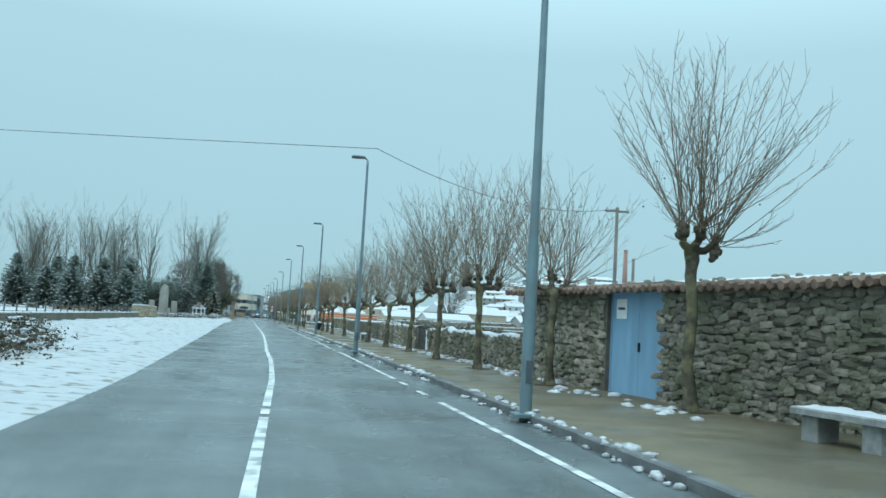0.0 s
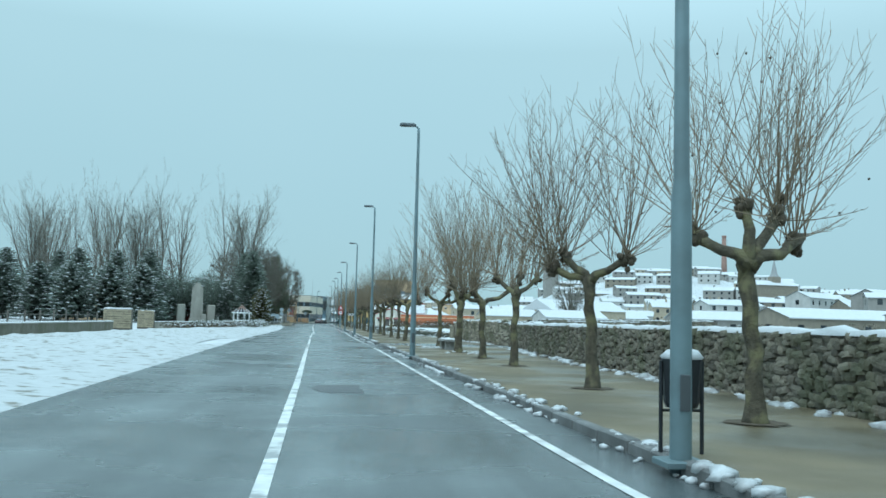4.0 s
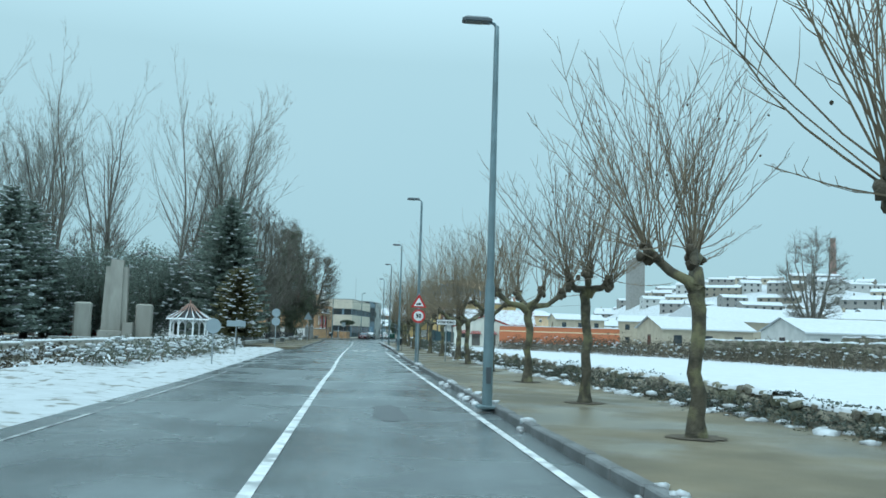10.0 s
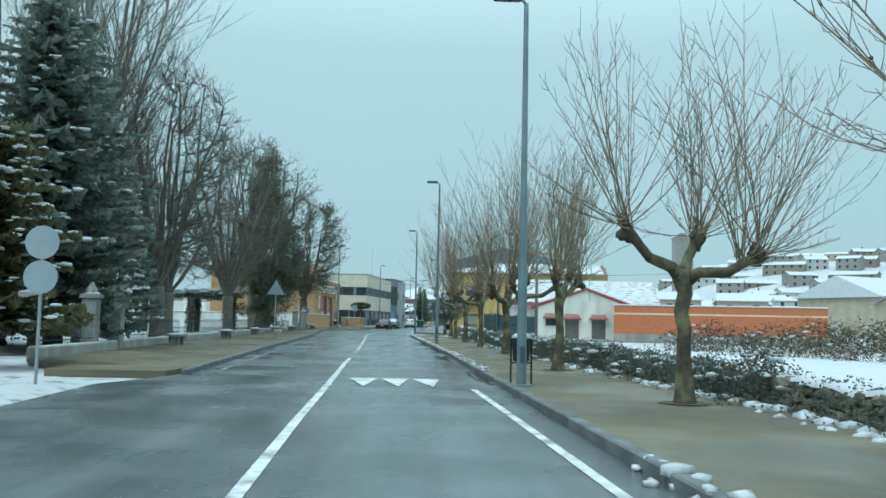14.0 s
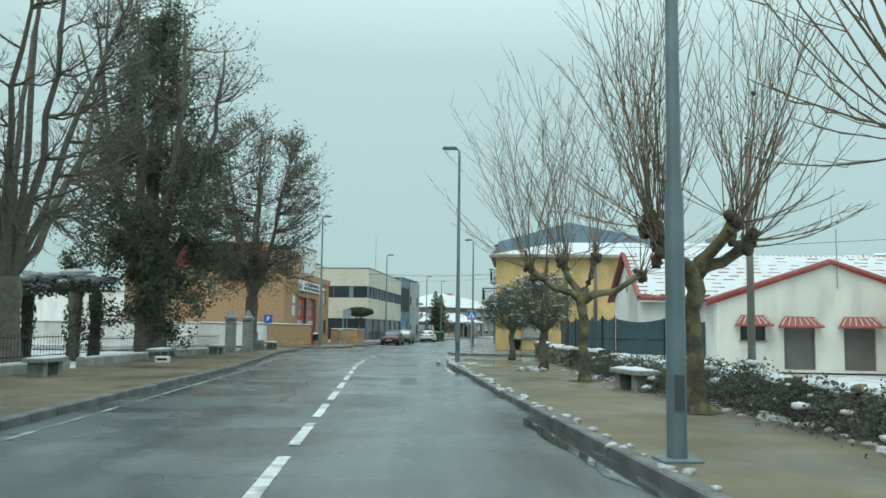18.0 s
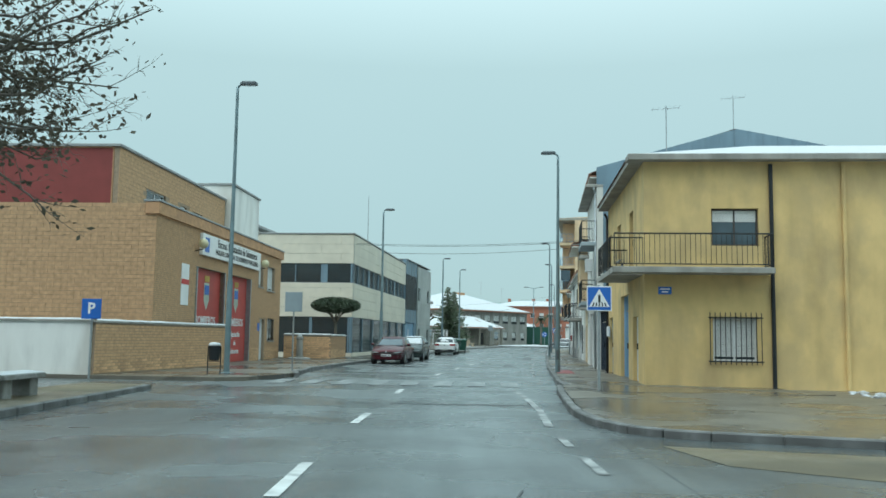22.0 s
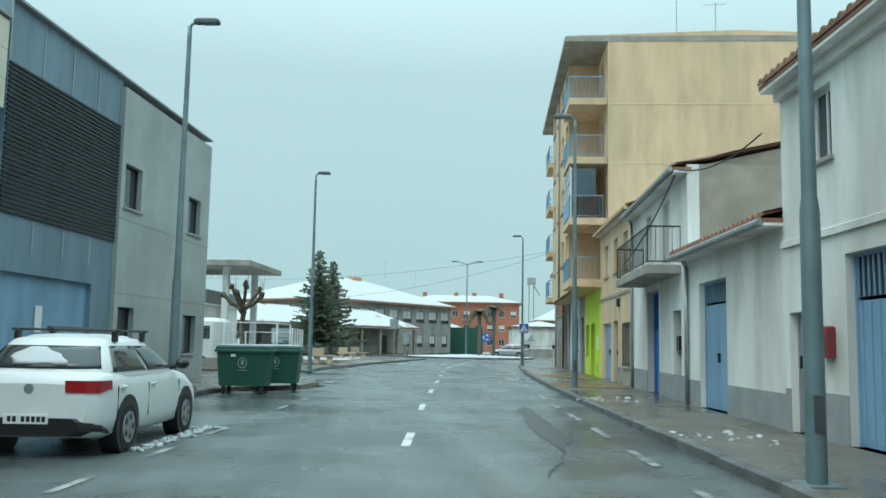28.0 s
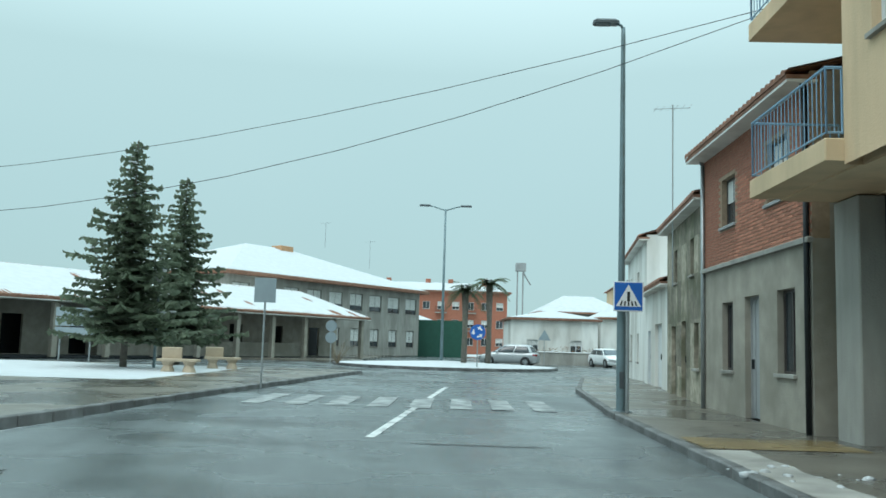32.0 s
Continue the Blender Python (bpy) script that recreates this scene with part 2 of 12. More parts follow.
HEADM = mat("lamp_head_grey", (0.10, 0.115, 0.125), 0.4, 0.1, 3, 0.05, 30, metal=0.4)
# iron parts; also the near-black that stands for shade inside the market hall
DARKM = mat("dark_iron_and_shade", (0.03, 0.034, 0.038), 0.5, 0.2, 6, 0.1, 40, metal=0.5)
GALV = mat("galvanised_metal", (0.36, 0.39, 0.40), 0.42, 0.15, 5, 0.05, 40, metal=0.6)
GRANITE = mat("bench_granite", (0.27, 0.275, 0.265), 0.7, 0.3, 9, 0.4, 60, stain=(0.14, 0.14, 0.12), amount=0.5, sscale=2)
CONC = mat("concrete", (0.34, 0.33, 0.30), 0.85, 0.2, 2, 0.4, 30, stain=(0.19, 0.185, 0.165), amount=0.6, sscale=0.8, streak=3)
WOODP = mat("weathered_pole_wood", (0.17, 0.155, 0.135), 0.85, 0.3, 4, 0.5, 20, streak=8)
SIGNR = mat("sign_red", (0.55, 0.03, 0.03), 0.35, 0.1, 2, 0.0)
SIGNW = mat("sign_white", (0.78, 0.79, 0.79), 0.35, 0.06, 2, 0.0)
SIGNB = mat("sign_blue", (0.02, 0.13, 0.48), 0.35, 0.1, 2, 0.0)
SIGNK = mat("sign_black", (0.015, 0.015, 0.016), 0.4, 0.1, 2, 0.0)
SIGNG = mat("sign_back_grey", (0.30, 0.36, 0.39), 0.45, 0.12, 2, 0.05, metal=0.3)
GLASS = glassy("window_glass", (0.035, 0.045, 0.052))
GLASSB = glassy("bluish_glass", (0.055, 0.085, 0.105))
BLIND = mat("roller_blind", (0.62, 0.63, 0.61), 0.7, 0.08, 3, 0.1)
FRAMEW = mat("white_frame", (0.66, 0.68, 0.68), 0.5, 0.08, 4, 0.0)
FRAMED = mat("dark_frame", (0.06, 0.05, 0.045), 0.5, 0.2, 4, 0.1)

# ---- mesh tools ----


class Geo:
    """Gathers vertices and faces of one part."""

    def __init__(self):
        self.v, self.f = [], []

    def add(self, vs, fs):
        o = len(self.v)
        self.v += [tuple(q) for q in vs]
        self.f += [tuple(i + o for i in q) for q in fs]
        return self

    def box(self, x0, x1, y0, y1, z0, z1, m=None):
        vs = [(x, y, z) for z in (z0, z1) for x, y in ((x0, y0), (x1, y0), (x1, y1), (x0, y1))]
        if m is not None:
            vs = [m @ Vector(q) for q in vs]
        return self.add(vs, [(3, 2, 1, 0), (4, 5, 6, 7), (0, 1, 5, 4), (1, 2, 6, 5), (2, 3, 7, 6), (3, 0, 4, 7)])

    def slab(self, x0, x1, y0, y1, z0, z1, c=0.02, m=None):
        """A box with chamfered edges along its top and sides."""
        vs = []
        for z, i in ((z0, 0), (z1 - c, 0), (z1, c)):
            a, b, d, e = x0 + i, x1 - i, y0 + i, y1 - i
            vs += [(a + c, d, z), (b - c, d, z), (b, d + c, z), (b, e - c, z), (b - c, e, z), (a + c, e, z), (a, e - c, z), (a, d + c, z)]
        if m is not None:
            vs = [m @ Vector(q) for q in vs]
        fs = [tuple(range(7, -1, -1)), tuple(range(16, 24))]
        for r in (0, 8):
            fs += [(r + i, r + (i + 1) % 8, r + 8 + (i + 1) % 8, r + 8 + i) for i in range(8)]
        return self.add(vs, fs)

    def tube(self, pts, radii, n=6, cap=True):
        pts = [Vector(q) for q in pts]
        if isinstance(radii, (int, float)):
            radii = [radii] * len(pts)
        o = len(self.v)
        up = Vector((0.13, 0.31, 0.94))
        for i, q in enumerate(pts):
            d = (pts[min(i + 1, len(pts) - 1)] - pts[max(i - 1, 0)]).normalized()
            a = d.cross(up if abs(d.dot(up)) < 0.95 else Vector((1, 0, 0))).normalized()
            b = d.cross(a)
            for k in range(n):
                w = 2 * math.pi * k / n
                self.v.append(tuple(q + (a * math.cos(w) + b * math.sin(w)) * radii[i]))
        for i in range(len(pts) - 1):
            for k in range(n):
                j = o + i * n
                self.f.append((j + k, j + n + k, j + n + (k + 1) % n, j + (k + 1) % n))
        if cap:
            self.f.append(tuple(o + k for k in range(n)))
            self.f.append(tuple(o + (len(pts) - 1) * n + k for k in range(n - 1, -1, -1)))
        return self

    def prism(self, poly, z0, z1, m=None):
        n = len(poly)
        vs = [(x, y, z0) for x, y in poly] + [(x, y, z1) for x, y in poly]
        if m is not None:
            vs = [m @ Vector(q) for q in vs]
        return self.add(vs, [tuple(range(n - 1, -1, -1)), tuple(range(n, 2 * n))] + [(i, (i + 1) % n, n + (i + 1) % n, n + i) for i in range(n)])

    def blob(self, c, r, seed=0, sq=1.0, n=7, rings=4, rough=0.25):
        """A lumpy rounded mass."""
        rnd = random.Random(seed)
        o = len(self.v)
        self.v.append((c[0], c[1], c[2] - r * sq))
        for i in range(1, rings):
            a = -math.pi / 2 + math.pi * i / rings
            for k in range(n):
                w = 2 * math.pi * k / n
                g = r * (1 + rnd.uniform(-rough, rough))
                self.v.append((c[0] + g * math.cos(a) * math.cos(w), c[1] + g * math.cos(a) * math.sin(w), c[2] + g * sq * math.sin(a)))
        self.v.append((c[0], c[1], c[2] + r * sq))
        for k in range(n):
            self.f.append((o, o + 1 + (k + 1) % n, o + 1 + k))
            e = o + 1 + (rings - 2) * n
            self.f.append((e + k, e + (k + 1) % n, o + 1 + (rings - 1) * n))
        for i in range(rings - 2):
            for k in range(n):
                a = o + 1 + i * n
                self.f.append((a + k, a + (k + 1) % n, a + n + (k + 1) % n, a + n + k))
        return self

    def mesh(self, name, material, smooth=False):
        me = bpy.data.meshes.new(name)
        me.from_pydata(self.v, [], self.f)
        if material is not None:
            me.materials.append(material)
        if smooth:
            me.polygons.foreach_set("use_smooth", [True] * len(me.polygons))
        me.update()
        return me


def part(name, geo, material, parent=None, label="", smooth=False, kind=""):
    ob = new(name, geo.mesh(name, material, smooth))
    if parent is not None:
        ob.parent = parent
    return tagged(ob, label, kind=kind)


def thing(name, m, label, category, group="", kind=""):
    ob = new(name)
    ob.empty_display_size = 0.2
    ob.matrix_world = m
    return tagged(ob, label, category, group, kind)


def structure(name, geo, material, label="", category="", smooth=False):
    ob = new(name, geo.mesh(name, material, smooth))
    return tagged(ob, label, category, kind="structure")


def text_mesh(body, size, depth=0.004, bold=0.0):
    """Flat letters, centred on the origin, in the x-z plane facing -y."""
    cu = bpy.data.curves.new("letters", "FONT")
    cu.body, cu.size, cu.extrude, cu.align_x, cu.align_y, cu.offset = body, size, depth, "CENTER", "CENTER", bold
    cu.resolution_u = 2
    ob = bpy.data.objects.new("letters", cu)
    scene.collection.objects.link(ob)
    bpy.context.view_layer.update()
    me = bpy.data.meshes.new_from_object(ob.evaluated_get(bpy.context.evaluated_depsgraph_get()))
    bpy.data.objects.remove(ob)
    bpy.data.curves.remove(cu)
    me.transform(Matrix.Rotation(radians(90), 4, "X"))
    return me


def letters(name, body, size, material, parent, x, y, z, bold=0.0):
    me = text_mesh(body, size, bold=bold)
    me.materials.clear()
    me.materials.append(material)
    ob = new(name, me)
    ob.parent = parent
    ob.location = (x, y, z)
    return ob


# ---- the line of the road: distance along it, metres to its right ----
REF = [(-400, 84.0, -391.0), (-60, 12.0, -58.8), (0, 0.0, 0.0), (20, -3.53, 19.67), (40, -7.42, 39.3), (60, -11.49, 58.88), (80, -15.75, 78.44), (100, -20.0, 98.0), (120, -24.14, 117.54), (140, -28.15, 137.13), (160, -32.62, 156.63), (180, -37.1, 176.12), (200, -41.4, 195.66), (220, -45.84, 215.17), (240, -50.3, 234.65), (255, -53.5, 249.3), (270, -55.95, 264.1), (285, -57.85, 279.0), (300, -58.85, 293.95), (320, -59.85, 313.9), (340, -60.82, 333.9), (350, -61.17, 343.9), (360, -61.4, 353.9), (470, -62.5, 463.9), (800, -65.8, 793.9)]
RS = [r[0] for r in REF]


def ref_at(s):
    x, y = np.interp(s, RS, [r[1] for r in REF]), np.interp(s, RS, [r[2] for r in REF])
    return float(x), float(y)


def run_dir(s):
    a, b = ref_at(s - 6), ref_at(s + 6)
    return Vector((b[0] - a[0], b[1] - a[1], 0)).normalized()


def P(s, d, z=0.0):
    x, y = ref_at(s)
    t = run_dir(s)
    return Vector((x + t.y * d, y - t.x * d, z))


def at(s, d, z=0.0, turn=0.0):
    """A pose beside the road: x to its right, y ahead."""
    t = run_dir(s)
    return Matrix.Translation(P(s, d, z)) @ Matrix.Rotation(math.atan2(-t.x, t.y) + radians(turn), 4, "Z")


def lerp(s, table):
    return float(np.interp(s, [q[0] for q in table], [q[1] for q in table]))


def steps(a, b, n):
    return [a + (b - a) * i / n for i in range(n + 1)]
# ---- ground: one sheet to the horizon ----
def lift(x, y):
    """Height of the land: flat along the road, a low rise with the town to the right and hills beyond."""
    d = x - float(np.interp(y, [r[2] for r in REF], [r[1] for r in REF]))
    a = min(max((d - 45) / 160, 0), 1)
    b = min(max((y - 540) / 700, 0), 1)
    c = min(max((-d - 250) / 900, 0), 1)
    e = min(max((d - 25) / 60, 0), 1)
    h = 8 * a * a * (3 - 2 * a) + 24 * b * b * (3 - 2 * b) + 20 * c * c + 30 * e * math.exp(-((x - 85) / 125) ** 2 - ((y - 690) / 170) ** 2)
    if abs(d) > 60 or y > 520:
        h += 1.2 * noise.noise(Vector((x * 0.012, y * 0.012, 0))) * min(1, (abs(d) - 40) / 80 if abs(d) > 40 else (y - 520) / 60)
    return h - 0.06


def build_ground():
    ds = [-2600, -1600, -1000, -650, -420, -300, -220, -160, -120, -90, -70, -55, -42, -32, -24, -17, -10, 0, 10, 17, 24, 32, 42, 55, 70, 85, 100, 120, 145, 175, 210, 260, 330, 450, 650, 1000, 1600, 2600]
    ys = [-900, -500, -250, -120] + list(range(-60, 800, 20)) + [860, 1000, 1200, 1500, 2000, 2800, 3600]
    g = Geo()
    for y in ys:
        for d in ds:
            x = float(np.interp(y, [r[2] for r in REF], [r[1] for r in REF])) + d
            g.v.append((x, y, lift(x, y)))
    w = len(ds)
    g.f = [(j * w + i, j * w + i + 1, (j + 1) * w + i + 1, (j + 1) * w + i) for j in range(len(ys) - 1) for i in range(w - 1)]
    structure("ground", g, FIELD, "snow-dusted flat fields rising to low hills", "ground", True)


build_ground()

LK = [(-60, -2.9), (15, -2.95), (40, -3.6), (60, -3.95), (95, -4.4), (105, -4.6), (135, -4.7), (160, -4.65), (192, -5.4), (200.5, -5.6), (203, -4.5), (222, -4.88), (240, -5.0), (250, -5.1), (256, -5.5), (262, -6.2), (270, -7.0), (279, -7.5)]
CL = [(-60, -0.28), (28, -0.24), (36, -0.42), (55, -0.45), (75, -0.5), (90, -0.6), (105, -0.7), (130, -1.03), (145, -1.05), (160, -1.1), (168, -1.06), (181, -1.15), (195, -1.26), (209, -1.24), (221, -1.12), (240, -1.12), (254, -1.33), (262, -1.5), (282, -1.45), (292, -1.2), (304.5, -0.82), (330, -0.67), (353, -0.8), (365, -1.15), (395, -1.1)]
RK = [(-60, 4.1), (7, 3.9), (20, 3.7), (37, 3.52), (57, 3.3), (92, 3.12), (110, 2.88), (131, 2.58), (160, 2.42), (186, 2.36), (200, 2.35), (216, 2.5), (235, 2.42), (250, 2.37), (256, 2.3), (262, 2.3), (280, 3.1), (300, 3.15), (330, 3.2), (360, 3.15), (376, 3.3), (386, 3.9), (400, 6.0)]


def ribbon(name, ss, left, right, z, material, label, category, up=None):
    g = Geo()
    for s in ss:
        a, b = left(s), right(s)
        for k in range(5):
            g.v.append(P(s, a + (b - a) * k / 4, z))
    for i in range(len(ss) - 1):
        for k in range(4):
            j = i * 5 + k
            g.f.append((j, j + 1, j + 6, j + 5))
    return structure(name, g, material, label, category)


def road_left(s):
    if s < 281:
        return lerp(s, LK) - 0.05
    return lerp(s, [(281, -9.0), (283, -6.6), (287, -5.6), (291, -6.2), (300, -6.5), (342, -6.4), (344, -4.3), (346.5, -4.2), (348, -20), (357, -20), (358, -6.8), (378, -6.3), (398, -4.2), (402, -26), (470, -30)])


def road_right(s):
    return lerp(s, RK + [(404, 26), (470, 40)]) + 0.05


SS = [x * 2.0 for x in range(-30, 134)] + [x * 0.5 for x in range(534, 830)] + [420, 430, 445, 470]
ribbon("road", SS, road_left, road_right, 0.0, ASPHALT, "wet dark asphalt road with worn lines", "road")
# side street to the right and yard to the left, at the junction
g = Geo()
g.v = [P(261.6, 2.35, 0.004), P(273, 2.45, 0.004), P(270.3, 3.2, 0.004), P(269.3, 6.5, 0.004), P(268.8, 9.3, 0.004), P(262.3, 9.3, 0.004)]
g.f = [(0, 5, 4, 3, 2, 1)]
structure("side_street", g, ASPHALT, "wet asphalt side street", "road")
g = Geo()
g.v = [P(271, -6.5, 0.004), P(283.5, -6.3, 0.004), P(283.5, -60, 0.004), P(276, -60, 0.004)]
g.f = [(0, 1, 2, 3)]
structure("side_street_west", g, ASPHALT, "wet asphalt side street", "road")

# ---- road paint ----
LINEW = mat("rubbed_road_paint", (0.36, 0.38, 0.375), 0.5, 0.3, 3, 0.1, 50, stain=(0.11, 0.117, 0.12), amount=0.9, sscale=2.2, lo=0.42, hi=0.58)


def painted(name, runs, label, material=LINE):
    """runs: (s0, s1, offset function, half width)."""
    root = thing(name, Matrix(), label, "road marking", kind="structure")
    for s0, s1, off, hw in runs:
        gg = Geo()
        n = max(1, int((s1 - s0) / 3))
        for s in steps(s0, s1, n):
            o = off(s)
            gg.v += [P(s, o - hw, 0.007), P(s, o + hw, 0.007)]
        gg.f = [(2 * i, 2 * i + 1, 2 * i + 3, 2 * i + 2) for i in range(n)]
        part("line", gg, material, root)
    return root


def centre(s):
    return lerp(s, CL) + 0.06


runs = [(-55, 12.6, centre, 0.065), (13, 13.7, centre, 0.065), (14.1, 95.5, centre, 0.065), (96.3, 97.0, centre, 0.065), (97.8, 98.6, centre, 0.065), (99.6, 100.6, centre, 0.065), (101.6, 113.5, centre, 0.065), (114.8, 115.8, centre, 0.065), (117.3, 213, centre, 0.065)]
runs += [(217.3 + 3.35 * i, 219.7 + 3.35 * i, centre, 0.07) for i in range(13)]
runs += [(265.1, 267.2, centre, 0.07), (271.6, 273.5, centre, 0.07), (279.2, 281.0, centre, 0.07)] + [(289.9 + 6.67 * i, 291.8 + 6.67 * i, centre, 0.065) for i in range(12)]
runs += [(370.6, 387, lambda s: -1.25 + (s - 370.6) * 0.055, 0.075)]
painted("centre_line", runs, "worn white centre line, solid then dashed")


def edge_r(s):
    return lerp(s, [(-60, 3.1), (8, 3.1), (18, 2.88), (35, 2.75), (41, 2.62), (55, 2.66), (63, 2.52), (95, 2.58), (131, 2.12), (160, 2.03), (182, 1.93), (195, 1.8), (205, 1.65)])


er = [(-55, 16, edge_r, 0.06), (17.5, 18.5, edge_r, 0.06), (20, 21, edge_r, 0.06), (22, 38, edge_r, 0.06), (39.3, 40.3, edge_r, 0.06), (41.4, 98, edge_r, 0.06)] + [(99 + 1.6 * i, 99.8 + 1.6 * i, edge_r, 0.06) for i in range(6)] + [(109, 122, edge_r, 0.06), (123.5, 124.5, edge_r, 0.06), (126, 200, edge_r, 0.06)]
eg = [(271.6, 281.5, lambda s: lerp(s, [(271, 1.72), (276, 1.85), (282, 1.6)]), 0.07), (269.0, 270.2, lambda s: 1.75, 0.06), (266.6, 267.9, lambda s: 1.75, 0.06)] + [(290 + 3.2 * i, 291.6 + 3.2 * i, lambda s: 2.45, 0.06) for i in range(24)]
painted("edge_line_east", er, "worn white edge line beside the kerb")
painted("edge_line_town", eg, "rubbed white edge line beside the kerb", LINEW)
el = [(104, 192, lambda s: lerp(s, LK) + 0.42, 0.035), (204, 270, lambda s: lerp(s, LK) + 0.45, 0.045)] + [(292 + 2.6 * i, 293 + 2.6 * i, lambda s: -3.6, 0.05) for i in range(20)]
painted("edge_line_west", el, "worn white edge line, almost rubbed away", LINEW)


def zebra(name, s0, s1, offs, hw, material=LINE):
    root = thing(name, Matrix(), "worn white zebra crossing bars", "zebra crossing", kind="structure")
    for o in offs:
        gg = Geo()
        gg.v = [P(s0, o - hw, 0.011), P(s0, o + hw, 0.011), P(s1, o + hw, 0.011), P(s1, o - hw, 0.011)]
        gg.f = [(0, 1, 2, 3)]
        part("bar", gg, material, root)


zebra("zebra_crossing", 282.9, 285.4, [-5.4 + 1.0 * i for i in range(8)], 0.26, mat("faded_zebra_paint", (0.31, 0.33, 0.33), 0.4, 0.4, 3, 0.1, 50, stain=(0.13, 0.145, 0.15), amount=1.0, sscale=1.6, lo=0.4, hi=0.55))
zebra("zebra_crossing", 377.0, 380.6, [-4.6 + 0.95 * i for i in range(8)], 0.25, LINEW)
root = thing("speed_cushion_markings", Matrix(), "white triangles painted before the crossing", "road marking", kind="structure")
for i in range(3):
    gg = Geo()
    o = -0.5 + 0.71 * i
    gg.v = [P(202.8, o - 0.32, 0.009), P(202.8, o + 0.32, 0.009), P(200.4, o + 0.03, 0.009)]
    gg.f = [(0, 2, 1)]
    part("triangle", gg, LINE, root)
root = thing("parking_bay_line", Matrix(), "worn white parking bay lines", "road marking", kind="structure")
for s in (299.2, 306.4, 312.5, 332):
    gg = Geo()
    gg.v = [P(s, -6.2, 0.009), P(s, -3.6, 0.009), P(s + 0.1, -3.6, 0.009), P(s + 0.1, -6.2, 0.009)]
    gg.f = [(0, 1, 2, 3)]
    part("bar", gg, LINE, root)
root = thing("give_way_line", Matrix(), "broken white line across the side street mouth", "road marking", kind="structure")
for s0, s1, o in ((348.0, 348.9, -4.45), (349.2, 350.0, -4.5), (350.4, 350.9, -4.55), (351.5, 352.2, -4.6), (349.5, 350.7, -5.4), (353.0, 353.8, -4.65), (354.6, 355.4, -4.7)):
    gg = Geo()
    gg.v = [P(s0, o - 0.2, 0.009), P(s0, o + 0.2, 0.009), P(s1, o + 0.2, 0.009), P(s1, o - 0.2, 0.009)]
    gg.f = [(0, 1, 2, 3)]
    part("bar", gg, LINEW, root)
# tar seams, repairs and iron covers in the road
rnd = random.Random(4)
for i, (s, o, w, l) in enumerate(((73, 0.4, 0.5, 2), (151, 0.5, 0.3, 3), (244, 0.6, 0.25, 3), (276, 0.3, 1.6, 0.2), (289, 0.8, 1.2, 0.16), (303, 1.2, 0.25, 3), (320, 1.9, 0.3, 9), (334, 1.6, 0.2, 8), (355, 1.4, 0.7, 0.2), (363, -2.5, 0.35, 2), (370, 0.4, 1.0, 0.16), (366, -5.2, 0.7, 1.0))):
    gg = Geo()
    n = 22
    gg.v = [P(s + l * 0.5 * math.copysign(abs(math.sin(t)) ** 0.5, math.sin(t)) * rnd.uniform(0.8, 1.1), o + w * math.copysign(abs(math.cos(t)) ** 0.5, math.cos(t)) * rnd.uniform(0.75, 1.15), 0.0045 + 0.0002 * i) for t in [2 * math.pi * k / n for k in range(n)]]
    gg.f = [tuple(range(n))]
    structure("road_repair", gg, PATCH, "darker tar repair in the asphalt", "road repair")


PUDDLE = mat("puddle_water", (0.05, 0.055, 0.055), 0.04, 0.1, 2, 0.03, 6)
rnd = random.Random(31)
for s, o, w, l, z in ((231, 2.25, 0.22, 7, 0.0056), (222.5, 2.3, 0.2, 8, 0.0056), (214.5, 2.2, 0.22, 5, 0.0056), (204, 2.25, 0.18, 5, 0.0056), (250.5, 2.2, 0.25, 6, 0.0056), (256.5, 4.4, 0.5, 2.2, 0.1135), (252.3, 4.0, 0.35, 1.6, 0.1135), (248.6, 4.6, 0.4, 1.5, 0.1135), (259.2, 3.6, 0.6, 1.3, 0.1135)):
    gg = Geo()
    n = 48
    gg.v = [P(s + l * 0.5 * math.sin(t) * (1 + 0.3 * noise.noise(Vector((math.cos(t) * 1.6, math.sin(t) * 1.6, s)))), o + w * math.cos(t) * (1 + 1.0 * noise.noise(Vector((math.cos(t) * 2.6, math.sin(t) * 4.5, s + 9)))), z) for t in [2 * math.pi * k / n for k in range(n)]]
    gg.f = [tuple(range(n))]
    structure("puddle", gg, PUDDLE, "shallow puddle of melt water", "puddle")
rnd = random.Random(9)
for i in range(26):
    s, o = rnd.uniform(205, 392), rnd.uniform(-3.5, 2.6)
    across = i % 3 == 0
    q, pts = (s, o), []
    for k in range(14):
        q = (q[0] + (rnd.gauss(0, 0.12) if across else rnd.uniform(0.1, 0.6)), q[1] + (rnd.uniform(0.08, 0.3) if across else rnd.gauss(0, 0.09)))
        if not -4.2 < q[1] < 2.8:
            break
        pts.append(q)
    if len(pts) < 4:
        continue
    gg = Geo()
    for k, (s, o) in enumerate(pts):
        e = 0.006 + 0.012 * rnd.random()
        gg.v += [P(s, o - e, 0.0086), P(s + (e if across else 0), o + e, 0.0086)] if not across else [P(s - e, o, 0.0086), P(s + e, o, 0.0086)]
    gg.f = [(2 * k, 2 * k + 1, 2 * k + 3, 2 * k + 2) if not across else (2 * k + 1, 2 * k, 2 * k + 2, 2 * k + 3) for k in range(len(pts) - 1)]
    structure("road_crack", gg, PATCH, "thin dark crack in the asphalt", "road crack")


